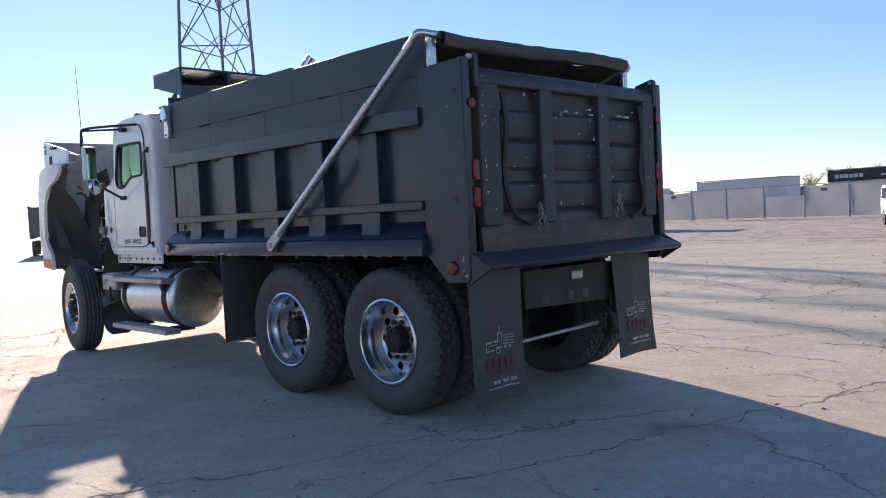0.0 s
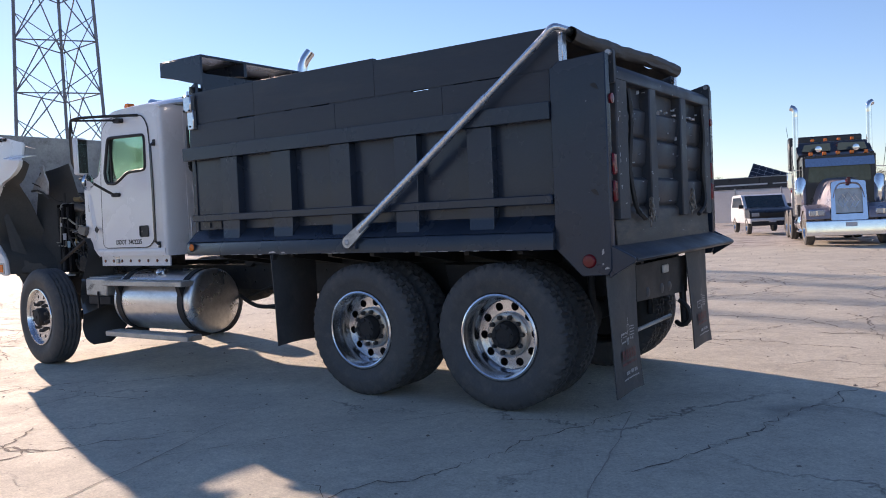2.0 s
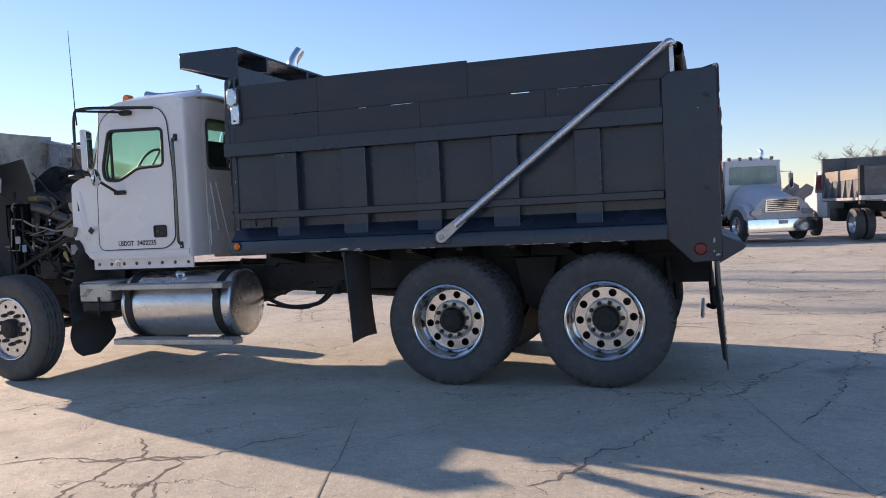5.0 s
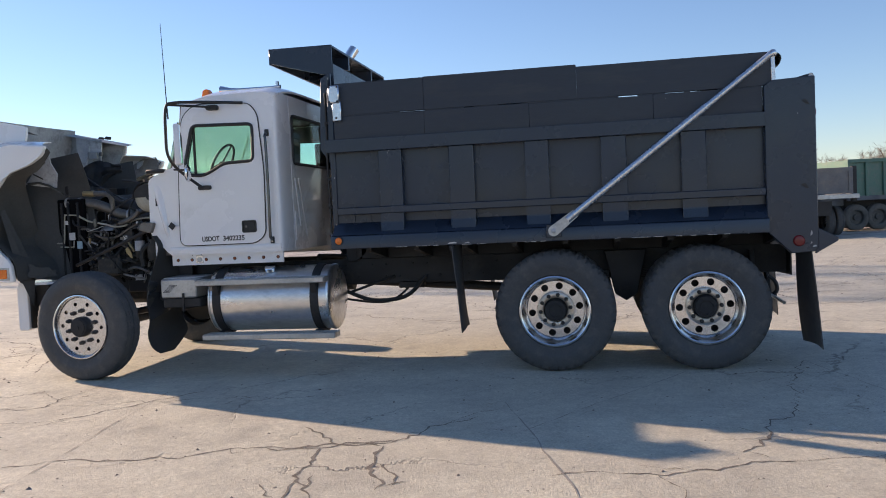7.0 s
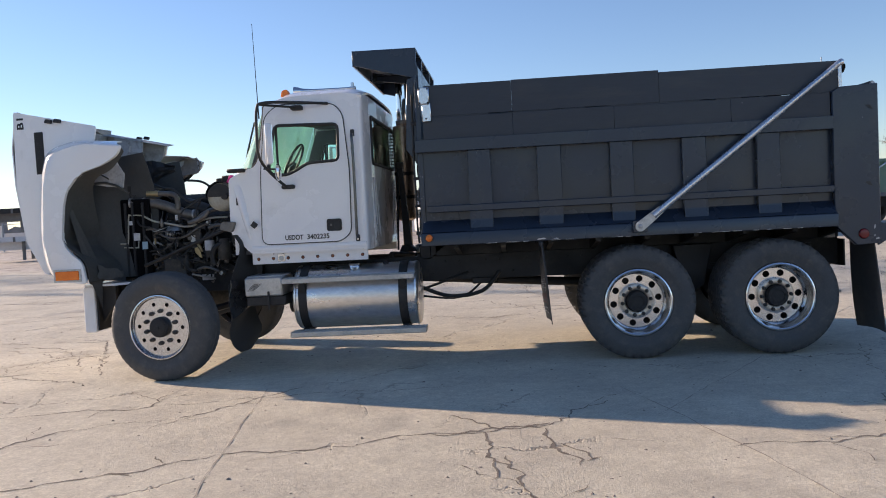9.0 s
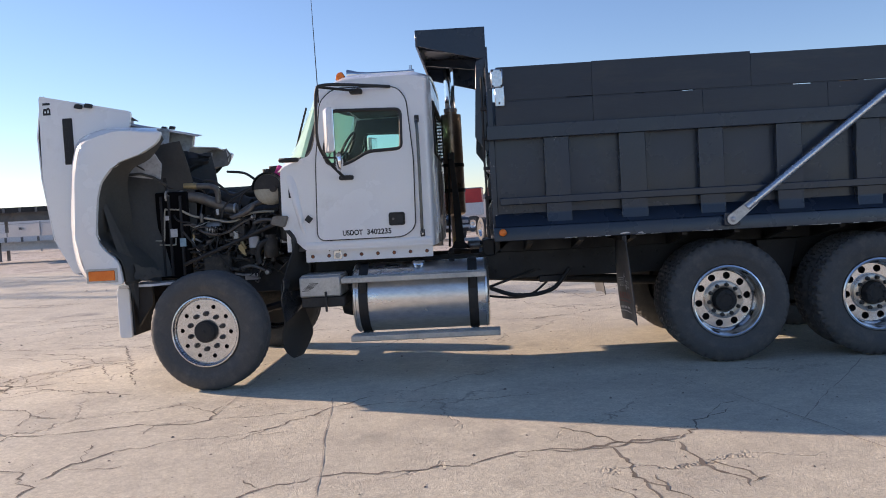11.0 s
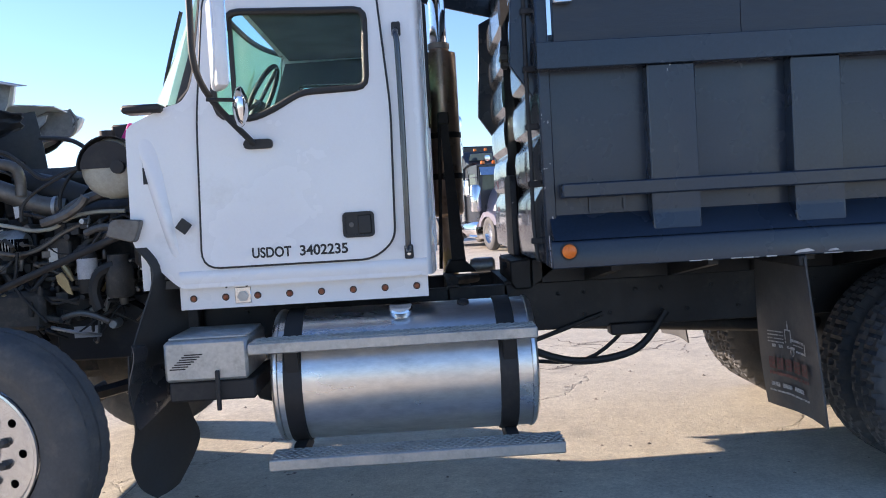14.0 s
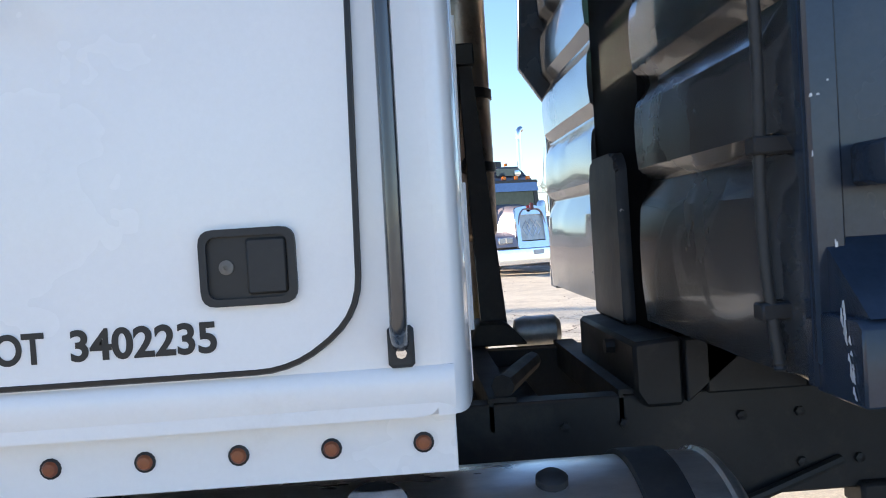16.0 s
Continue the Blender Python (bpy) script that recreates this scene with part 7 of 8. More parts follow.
for k in range(34):
    x, z = rnd.uniform(-6.65, -5.62), rnd.uniform(0.95, 1.55)
    y = -0.31 - rnd.uniform(0, 0.14)
    a, b = rnd.uniform(0.02, 0.07), rnd.uniform(0.02, 0.07)
    if rnd.random() < 0.55:
        bm = box(bmesh.new(), x, x + a, y, -0.28, z, z + b, 0.006)
    else:
        bm = lathe(bmesh.new(), [(0, y - 0.02), (a * 0.4, y - 0.02), (a * 0.55, y), (a * 0.55, -0.28)], (x, 0, z), "y", 10)
    E_("engine_fitting", bm, rnd.choice((ENGINE, ENGINE, CHASSIS, PIPE)))
for k in range(8):
    x, z = rnd.uniform(-7.0, -6.5), rnd.uniform(1.0, 1.4)
    E_("engine_hose", hose(bmesh.new(), [(x, -0.6, z), (x + 0.12, -0.66, z + rnd.uniform(-0.1, 0.1)), (x + 0.28, -0.6, z + rnd.uniform(-0.12, 0.12))], rnd.uniform(0.008, 0.016)), HOSE)
for x, z, w, h_, mat in ((-6.804, 1.399, 0.072, 0.084, LABELW), (-6.712, 1.299, 0.063, 0.084, LABELB), (-6.849, 1.574, 0.04, 0.044, LABELW)):
    E_("label_plate", one_box(x, x + w, -0.69, -0.684, z, z + h_), mat, "small printed label")
rnd = random.Random(31)
for k in range(120):
    x, z = rnd.uniform(-6.62, -5.6), 0.98 + 0.62 * rnd.random() ** 1.3
    y = -0.6 - rnd.uniform(0, 0.1)
    a, b = rnd.uniform(0.012, 0.045), rnd.uniform(0.012, 0.05)
    kind = k % 5
    if kind == 0:
        bm = box(bmesh.new(), x, x + a * 1.6, y, y + 0.08, z, z + b, 0.004)
    elif kind == 1:
        bm = lathe(bmesh.new(), [(0, y - 0.02), (a * 0.5, y - 0.018), (a * 0.62, y), (a * 0.62, y + 0.07)], (x, 0, z), "y", 10)
    elif kind == 2:
        bm = lathe(bmesh.new(), [(a * 0.4, z - b), (a * 0.55, z - b * 0.6), (a * 0.55, z + b * 0.5), (a * 0.3, z + b)], (x, y, 0), "z", 10)
    else:
        e = (x + rnd.uniform(-0.25, 0.25), y + 0.05, z + rnd.uniform(-0.22, 0.14))
        bm = hose(bmesh.new(), [(x, y, z), ((x + e[0]) / 2 + rnd.uniform(-0.05, 0.05), y - 0.04, (z + e[2]) / 2 + rnd.uniform(-0.06, 0.03)), e], rnd.uniform(0.004, 0.012), 6)
    E_("engine_fitting", bm, rnd.choice((ENGINE, ENGINE, PIPE, CHASSIS, HOSE, PIPE, TREAD, HOSE, BRASS if k % 4 == 0 else ENGINE)))
for x in (-6.9, -6.82, -6.7):
    E_("radiator_strut", one_box(x, x + 0.025, -0.688, -0.662, 1.0, 1.82, 0.004), CHASSIS)
E_("shroud_edge", tube(bmesh.new(), [(-6.66, -0.2 - 0.42 * math.cos(a), 1.48 + 0.36 * math.sin(a)) for a in [-1.1 + 0.11 * k for k in range(21)]], 0.03, 8), TONGUE, "dusty brown fan shroud edge")
# near-black sheet added for the bay's dark zone beside the radiator
E_("bay_dark_sheet", one_box(-6.95, -6.62, -0.665, -0.61, 0.98, 1.86, 0.01), INKY, "near-black upright sheet filling the dark zone beside the radiator")
E_("frame_label", one_box(-6.099, -5.965, -0.56, -0.555, 0.913, 0.977), LABELW, "white printed label on the frame")
E_("frame_side", one_box(-6.2, -5.4, -0.55, -0.48, 0.78, 1.14, 0.01), CHASSIS)
E_("firewall_duct", one_box(-5.62, -5.5, -0.9, 0.9, 1.3, 1.9, 0.03), CHASSIS)


# ---- the yard round the truck ----
NAVY = surface("dark_navy_paint", (0.012, 0.014, 0.022), (0.02, 0.022, 0.03), 0.25, 0.4, big=2, fine=40, bump=0.02)
SILVER = surface("blue_silver_paint", (0.3, 0.28, 0.32), (0.24, 0.22, 0.26), 0.25, 0.4, metal=0.3, big=2, fine=40, bump=0.02)
GREEN = surface("faded_green_paint", (0.1, 0.2, 0.14), (0.13, 0.22, 0.16), 0.45, 0.65, big=1.5, fine=30, bump=0.1, dirt=(0.2, 0.2, 0.16), dirt_lo=0.5, dirt_hi=0.75)
GREYP = surface("weathered_grey_steel", (0.16, 0.165, 0.17), (0.11, 0.11, 0.115), 0.55, 0.75, big=1.5, fine=30, bump=0.15, dirt=(0.22, 0.19, 0.16), dirt_lo=0.5, dirt_hi=0.75)
REDP = surface("red_truck_paint", (0.5, 0.03, 0.035), (0.4, 0.025, 0.03), 0.3, 0.4, big=2, fine=40, bump=0.02)
MAROON = surface("maroon_trailer_paint", (0.1, 0.012, 0.02), (0.07, 0.01, 0.016), 0.35, 0.5, big=0.8, fine=20, bump=0.05)
WOOD = surface("weathered_boards", (0.34, 0.29, 0.23), (0.25, 0.21, 0.17), 0.75, 0.9, big=2, fine=30, bump=0.3, stretch=(0.4, 1, 2))
DUSTTYRE = surface("dusty_tyre", (0.16, 0.14, 0.115), (0.1, 0.09, 0.078), 0.85, 0.95, big=4, fine=40, bump=0.2)
DARKGLASS = surface("dark_window", (0.02, 0.03, 0.032), (0.03, 0.04, 0.042), 0.05, 0.1, big=2, fine=10, bump=0.0, spec=0.8)
GALV = surface("galvanised_steel", (0.4, 0.41, 0.42), (0.32, 0.33, 0.34), 0.45, 0.6, metal=0.5, big=1, fine=20, bump=0.05)
TOWERM = surface("tower_steel", (0.22, 0.23, 0.25), (0.17, 0.18, 0.2), 0.5, 0.65, metal=0.4, big=0.5, fine=10, bump=0.0)
SCREEN = surface("pale_fence_screen", (0.66, 0.67, 0.67), (0.55, 0.56, 0.57), 0.8, 0.9, big=0.25, fine=8, bump=0.1, dirt=(0.33, 0.34, 0.36), dirt_lo=0.5, dirt_hi=0.7)
# the fabric lets daylight through
sn, sl = SCREEN.node_tree.nodes, SCREEN.node_tree.links
tr = sn.new("ShaderNodeBsdfTranslucent")
tr.inputs["Color"].default_value = (0.78, 0.78, 0.79, 1)
mx = sn.new("ShaderNodeMixShader")
mx.inputs[0].default_value = 0.6
sl.new(sn["Principled BSDF"].outputs[0], mx.inputs[1])
sl.new(tr.outputs[0], mx.inputs[2])
sl.new(mx.outputs[0], sn["Material Output"].inputs["Surface"])
BARK = surface("bare_branches", (0.2, 0.155, 0.115), (0.26, 0.2, 0.15), 0.85, 0.95, big=1, fine=10, bump=0.1)
TRAILERW = surface("white_trailer_skin", (0.66, 0.67, 0.69), (0.58, 0.59, 0.61), 0.35, 0.5, big=0.6, fine=15, bump=0.02)
SOLAR = surface("solar_cells", (0.02, 0.025, 0.04), (0.03, 0.035, 0.05), 0.12, 0.2, big=2, fine=10, bump=0.0)


def yard_tyre():
    return lathe(bmesh.new(), [(0.3, -0.12), (0.36, -0.14), (0.46, -0.14), (0.51, -0.11), (0.52, -0.08), (0.505, -0.04), (0.52, -0.02), (0.52, 0.08), (0.51, 0.11), (0.46, 0.14), (0.36, 0.14), (0.3, 0.12)], (0, 0, 0), "y", 36, close=False)


TYRE_DATA = part("tyre", yard_tyre(), RUBBER)
DUST_DATA = part("tyre", yard_tyre(), DUSTTYRE)
RIM_DATA = part("rim", lathe(bmesh.new(), [(0.31, -0.12), (0.3, -0.13), (0.28, -0.08), (0.26, -0.02), (0.12, -0.01), (0.11, -0.07), (0.0, -0.08)], (0, 0, 0), "y", 28, close=False), ALU)
RIMD_DATA = part("rim", lathe(bmesh.new(), [(0.31, -0.12), (0.3, -0.13), (0.28, -0.08), (0.26, -0.02), (0.12, -0.01), (0.11, -0.07), (0.0, -0.08)], (0, 0, 0), "y", 28, close=False), DUSTTYRE)


def yard_wheel(parent, x, y, r=0.52, dusty=False):
    w = new("wheel")
    w.parent = parent
    k = r / 0.52
    w.matrix_local = Matrix.Translation((x, y, r)) @ (Matrix.Rotation(math.pi, 4, "Z") if y > 0 else Matrix.Identity(4)) @ Matrix.Diagonal((k, k, k, 1))
    for src in ((DUST_DATA, RIMD_DATA) if dusty else (TYRE_DATA, RIM_DATA)):
        o = new(src.name.split(".")[0], src.data)
        o.parent = w


def tractor(m, label, hood, cabm, sleeper, bumper_m, style):
    """A conventional road tractor, nose to local -x, bumper face at x = 0."""
    t = thing("road_tractor", label, "truck", m)
    P = lambda name, bm, mat, lab="": part(name, bm, mat, t, lab)
    P("bumper", prism(bmesh.new(), rounded([(0.0, 0.3), (0.14, 0.3), (0.14, 0.74), (0.02, 0.74)], 0.03, 3), "y", -1.22, 1.22, 0.01), bumper_m, "polished chrome bumper")
    P("plate", one_box(-0.012, 0.0, -0.16, 0.14, 0.56, 0.68), LABELW, "pale number plate")
    if style == "square":
        def lean(bm_):
            for v_ in bm_.verts:
                v_.co.x += 0.16 * (v_.co.z - 0.74)
            return bm_
        P("hood", sheet(bmesh.new(), lambda u, v: (0.34 + 1.75 * u, (0.5 + 0.4 * u) * (2 * v - 1), 0.95 + (0.88 + 0.2 * u) * (1 - abs(2 * v - 1) ** 5)), 12, 20, 0.02), hood, "long tapered hood")
        g = P("grille", lean(holed(bmesh.new(), rounded([(-0.5, 0.74), (0.5, 0.74), (0.47, 1.86), (0.0, 1.92), (-0.47, 1.86)], 0.06, 4), [rounded([(-0.37, 0.92), (0.37, 0.92), (0.37, 1.66), (-0.37, 1.66)], 0.03, 3)], "x", 0.24, 0.36)), CHROME, "chrome radiator grille surround")
        part("grille_mesh", lean(one_box(0.3, 0.34, -0.39, 0.39, 0.9, 1.68)), TREAD, g)
        for c in (-0.16, 0.0, 0.16):
            a, b = (0.16, 0.26) if c == 0 else (0.13, 0.2)
            pts = [(0.29, c - a, 1.29), (0.29, c, 1.29 + b), (0.29, c + a, 1.29), (0.29, c, 1.29 - b), (0.29, c - a, 1.29)]
            part("grille_ornament", lean(tube(bmesh.new(), pts, 0.01, 5)), CHROME, g)
        P("hood_ornament", one_box(0.26, 0.32, -0.05, 0.05, 1.78, 1.98, 0.01), MAROON)
        for s in (-1, 1):
            fa = [(0.2, 0.78), (0.24, 1.0), (0.4, 1.1), (0.9, 1.22), (1.35, 1.18), (1.65, 1.0), (1.8, 0.72), (1.6, 0.72), (1.5, 0.92), (1.2, 1.06), (0.8, 1.06), (0.5, 0.92), (0.42, 0.78)]
            P("fender", prism(bmesh.new(), fa, "y", s * 0.52, s * 1.2, 0.02), hood, "rounded front fender")
            hl = P("headlight", one_box(0.17, 0.25, s * 0.68, s * 1.12, 0.88, 1.06, 0.02), CHROME, "rectangular double headlight")
            for c in (0.79, 1.01):
                part("lens", one_box(0.155, 0.18, s * c - 0.09, s * c + 0.09, 0.905, 1.035, 0.01), CLEARLENS, hl)
            P("air_cleaner", lathe(bmesh.new(), [(0, 1.2), (0.17, 1.22), (0.19, 1.3), (0.19, 2.0), (0.15, 2.08), (0, 2.1)], (2.1, s * 1.12, 0), "z", 18), CHROME, "chrome air cleaner canister")
            P("exhaust_pipe", lathe(bmesh.new(), [(0.09, 0.9), (0.09, 4.1), (0.07, 4.11), (0.07, 3.95)], (3.35, s * 1.12, 0), "z", 18), CHROME, "tall chrome exhaust stack")
            P("stack_tip", tube(bmesh.new(), curve_pts([(3.35, s * 1.12, 4.1), (3.35, s * 1.12, 4.3), (3.37, s * 1.16, 4.38), (3.4, s * 1.24, 4.42)], 4), [0.09 + 0.0008 * k for k in range(13)], 16, caps=False), CHROME)
            P("whip_antenna", rod(bmesh.new(), (2.2, s * 1.3, 2.3), (2.3, s * 1.5, 3.7), 0.008, 5), INK)
    else:
        P("hood", sheet(bmesh.new(), lambda u, v: (0.1 + 1.75 * u - 0.0 * v, (0.95 + 0.12 * u) * (2 * v - 1), 0.78 + (0.62 + 0.5 * u ** 0.8) * (1 - abs(2 * v - 1) ** 4)), 14, 22, 0.02), hood, "rounded sloping white hood")
        P("nose", prism(bmesh.new(), rounded([(-0.98, 0.74), (0.98, 0.74), (0.9, 1.15), (0.6, 1.42), (-0.6, 1.42), (-0.9, 1.15)], 0.1, 4), "x", 0.08, 0.22, 0.03), hood)
        g = P("grille", prism(bmesh.new(), rounded([(-0.62, 0.95), (0.62, 0.95), (0.56, 1.36), (-0.56, 1.36)], 0.06, 4), "x", 0.03, 0.09), CHROME, "chrome grille with level bars")
        for k in range(6):
            part("grille_gap", one_box(0.022, 0.032, -0.52, 0.52, 0.99 + 0.06 * k, 1.02 + 0.06 * k), INK, g)
        for s in (-1, 1):
            P("headlight", prism(bmesh.new(), rounded([(s * 0.68, 0.86), (s * 1.08, 0.84), (s * 1.1, 1.0), (s * 0.7, 1.04)], 0.06, 4), "x", 0.03, 0.2, 0.02), CLEARLENS, "swept clear headlight")
            fa = [(0.12, 0.72), (0.2, 0.98), (0.5, 1.2), (1.0, 1.3), (1.5, 1.16), (1.72, 0.8), (1.6, 0.7), (1.5, 0.95), (1.2, 1.1), (0.85, 1.1), (0.55, 0.95), (0.45, 0.72)]
            P("fender", prism(bmesh.new(), fa, "y", s * 0.8, s * 1.16, 0.03), hood, "flared white fender")
            P("exhaust_pipe", tube(bmesh.new(), curve_pts([(3.3, s * 1.05, 1.0), (3.3, s * 1.05, 2.9), (3.34, s * 1.05, 3.08), (3.46, s * 1.05, 3.16)], 4), 0.07, 12), CHROME, "curved exhaust stack") if s < 0 else None
        P("hood_scratch", tube(bmesh.new(), [(0.5, -0.5, 1.43), (0.75, -0.42, 1.6), (0.7, -0.28, 1.5)], 0.008, 5), INK)
    zc = 2.72
    P("cab", holed(bmesh.new(), [(-1.06, 0.85), (1.06, 0.85), (1.06, 1.9), (1.0, zc), (-1.0, zc), (-1.06, 1.9)], [rounded([(-0.92, 1.9), (0.92, 1.9), (0.88, zc - 0.2), (-0.88, zc - 0.2)], 0.08, 3)], "x", 1.98, 2.06), cabm, "cab front wall")
    P("windscreen", prism(bmesh.new(), [(-0.93, 1.89), (0.93, 1.89), (0.89, zc - 0.19), (-0.89, zc - 0.19)], "x", 2.0, 2.03), WSG if sleeper else PALEWS, "tinted windscreen")
    for s in (-1, 1):
        P("cab_side", holed(bmesh.new(), [(2.0, 0.85), (3.3, 0.85), (3.3, zc), (2.06, zc)], [rounded([(2.2, 1.85), (2.95, 1.85), (2.95, 2.45), (2.25, 2.45)], 0.06, 3)], "y", s * 1.0, s * 1.06), cabm, "cab side with door")
        P("side_glass", one_box(2.18, 2.97, s * 1.02, s * 1.03, 1.83, 2.47), DARKGLASS)
        P("fuel_tank", lathe(bmesh.new(), [(0, 2.1), (0.3, 2.11), (0.32, 2.15), (0.32, 3.7), (0.3, 3.74), (0, 3.75)], (0, s * 0.88, 0.62), "x", 22), CHROME, "polished fuel tank")
        P("mirror", one_box(2.0, 2.08, s * 1.38, s * 1.54, 1.75, 2.25, 0.02), CHROME, "bright door mirror")
        P("mirror_arm", tube(bmesh.new(), [(2.1, s * 1.05, 2.32), (2.04, s * 1.46, 2.3), (2.04, s * 1.46, 1.72), (2.1, s * 1.05, 1.7)], 0.016, 6), CHROME)
        for x in (5.4, 6.75):
            yard_wheel(t, x, s * 1.04)
            yard_wheel(t, x, s * 0.72)
        yard_wheel(t, 0.98, s * 1.05)
        P("step", one_box(2.2, 3.0, s * 0.95, s * 1.2, 0.35, 0.4, 0.01), CHROME)
        P("mud_guard", one_box(7.3, 7.33, s * 0.7, s * 1.2, 0.3, 1.0), FLAP)
    P("cab_roof", sheet(bmesh.new(), lambda u, v: (1.99 + 1.33 * u, 1.06 * (2 * v - 1), zc - 0.04 + 0.14 * min(1, 4 * u) * (1 - abs(2 * v - 1) ** 5)), 8, 14, 0.03), cabm)
    P("cab_back", one_box(3.27, 3.32, -1.0, 1.0, 0.85, zc), cabm)
    P("seats", one_box(2.7, 2.95, -0.75, 0.75, 1.5, 2.2, 0.05), SEATC)
    P("wheel_rim", tube(bmesh.new(), [(2.25 + 0.1 * math.sin(a), 0.45 + 0.2 * math.cos(a), 1.95 + 0.18 * math.sin(a)) for a in [2 * math.pi * k / 16 for k in range(17)]], 0.015, 5, caps=False), HOSE)
    P("frame", one_box(0.3, 7.4, -0.42, 0.42, 0.7, 0.95), CHASSIS, "black chassis frame")
    P("front_axle", lathe(bmesh.new(), [(0.06, -1.0), (0.06, 1.0)], (0.98, 0, 0.5), "y", 8), CHASSIS)
    for k in range(5):
        P("roof_light", one_box(2.1, 2.2, -0.8 + 0.4 * k - 0.06, -0.8 + 0.4 * k + 0.06, zc + 0.02, zc + 0.13, 0.015), AMBER if sleeper else GREYP, "amber roof light" if sleeper else "small dark roof light")
    if sleeper:
        zs = 3.25
        P("sun_visor", prism(bmesh.new(), [(1.84, 2.38), (1.87, 2.38), (2.03, 2.66), (2.0, 2.68)], "y", -1.0, 1.0), CHROMEBLUE, "mirror-finish sun visor")
        P("sleeper", prism(bmesh.new(), rounded([(3.3, 0.8), (5.0, 0.8), (5.0, zs), (3.5, zs), (2.9, 2.86), (2.5, 2.76), (3.3, 2.7)], 0.08, 3), "y", -1.12, 1.12, 0.04), sleeper, "black high sleeper box")
        for s in (-1, 1):
            P("sleeper_window", prism(bmesh.new(), rounded([(s * 0.1, 2.92), (s * 0.98, 2.92), (s * 0.9, 3.14), (s * 0.12, 3.16)], 0.04, 3), "x", 2.96, 3.02), DARKGLASS)
            P("spotlight", lathe(bmesh.new(), [(0, 0.0), (0.1, 0.02), (0.1, 0.12), (0.05, 0.2), (0, 0.2)], (2.3, s * 0.55, 2.95), "x", 16), CHROME, "round chrome roof spotlight")
        for k in range(4):
            P("roof_light", one_box(3.3, 3.4, -0.6 + 0.4 * k - 0.05, -0.6 + 0.4 * k + 0.05, zs, zs + 0.09, 0.015), AMBER, "amber roof light")
        P("trailer_hoop", one_box(5.0, 5.6, -1.18, 1.18, 2.4, 3.55, 0.04), NAVY)
    return t


# opaque pale teal stands in for sky seen through and reflected in glass
PALEWS = surface("pale_teal_windscreen", (0.24, 0.36, 0.34), (0.16, 0.25, 0.24), 0.06, 0.12, big=1.2, fine=10, bump=0.0, spec=0.5)
CLEARLENS = surface("clear_lamp_lens", (0.5, 0.52, 0.54), (0.4, 0.42, 0.44), 0.08, 0.15, metal=0.3, big=9, fine=60, bump=0.1)
WSG = surface("tinted_windscreen", (0.05, 0.085, 0.08), (0.035, 0.06, 0.055), 0.06, 0.1, big=1.5, fine=10, bump=0.0, spec=0.4)
CHROMEBLUE = surface("sky_mirror_chrome", (0.75, 0.79, 0.85), (0.7, 0.74, 0.8), 0.05, 0.1, metal=1.0, big=2, fine=20, bump=0.0)


def facing(x, y, heading):
    """Local -x turned to the compass heading, degrees counter-clockwise from +x."""
    return Matrix.Translation((x, y, 0)) @ Matrix.Rotation(radians(heading - 180), 4, "Z")


tractor(facing(-0.45, 21.2, -74) @ Matrix.Diagonal((1.08, 1.05, 1.08, 1)), "plum-grey and black long-nose road tractor with chrome stacks, parked", SILVER, NAVY, NAVY, CHROME, "square")
tractor(facing(3.37, 22.7, -67) @ Matrix.Diagonal((1.1, 1.05, 1.1, 1)), "white day-cab road tractor with chrome bumper, parked", TRAILERW, TRAILERW, None, CHROME, "round")


def suv(m):
    t = thing("suv", "white sport utility vehicle with a black hood parked on gravel", "car", m)
    P = lambda name, bm, mat, lab="": part(name, bm, mat, t, lab)
    prof = [(0.0, 0.5), (0.02, 1.02), (0.2, 1.1), (1.25, 1.18), (1.95, 1.78), (2.3, 1.86), (4.4, 1.84), (4.9, 1.2), (4.95, 0.5)]
    P("body", prism(bmesh.new(), rounded(prof, 0.12, 3), "y", -0.97, 0.97, 0.06, 2), TRAILERW, "white body")
    P("nose", prism(bmesh.new(), rounded([(-0.01, 0.72), (0.0, 1.02), (0.2, 1.125), (1.26, 1.2), (1.26, 0.72)], 0.05, 3), "y", -0.978, 0.978, 0.03), NAVY, "black nose and front wings")
    P("bonnet", prism(bmesh.new(), [(0.04, 1.0), (0.2, 1.1), (1.25, 1.2), (1.25, 1.225), (0.16, 1.13), (0.0, 1.02)], "y", -0.88, 0.88), NAVY, "black hood panel")
    P("windscreen", prism(bmesh.new(), [(1.3, 1.225), (1.93, 1.775), (1.91, 1.79), (1.28, 1.24)], "y", -0.84, 0.84), DARKGLASS, "dark windscreen")
    for s in (-1, 1):
        P("side_window", prism(bmesh.new(), [(1.6, 1.25), (2.1, 1.72), (4.2, 1.72), (4.5, 1.25)], "y", s * 0.966, s * 0.978), DARKGLASS)
        P("headlight", one_box(-0.015, 0.06, s * 0.55, s * 0.9, 0.82, 1.0, 0.02), CLEARLENS, "clear headlight")
        P("mirror", one_box(1.5, 1.65, s * 0.98, s * 1.18, 1.2, 1.38, 0.03), INK)
        for x in (0.85, 3.9):
            yard_wheel(t, x, s * 0.88, 0.39)
    P("grille", one_box(-0.025, 0.02, -0.52, 0.52, 0.8, 1.0, 0.02), INK, "dark grille")
    P("bumper", one_box(-0.06, 0.1, -0.96, 0.96, 0.6, 0.74, 0.04), TRAILERW, "pale front bumper")
    P("air_dam", one_box(-0.03, 0.1, -0.9, 0.9, 0.4, 0.6, 0.03), NAVY, "dark air dam")
    P("plate", one_box(-0.075, -0.06, -0.15, 0.15, 0.55, 0.66), LABELW, "pale number plate")


suv(facing(-5.05, 32.0, -66))


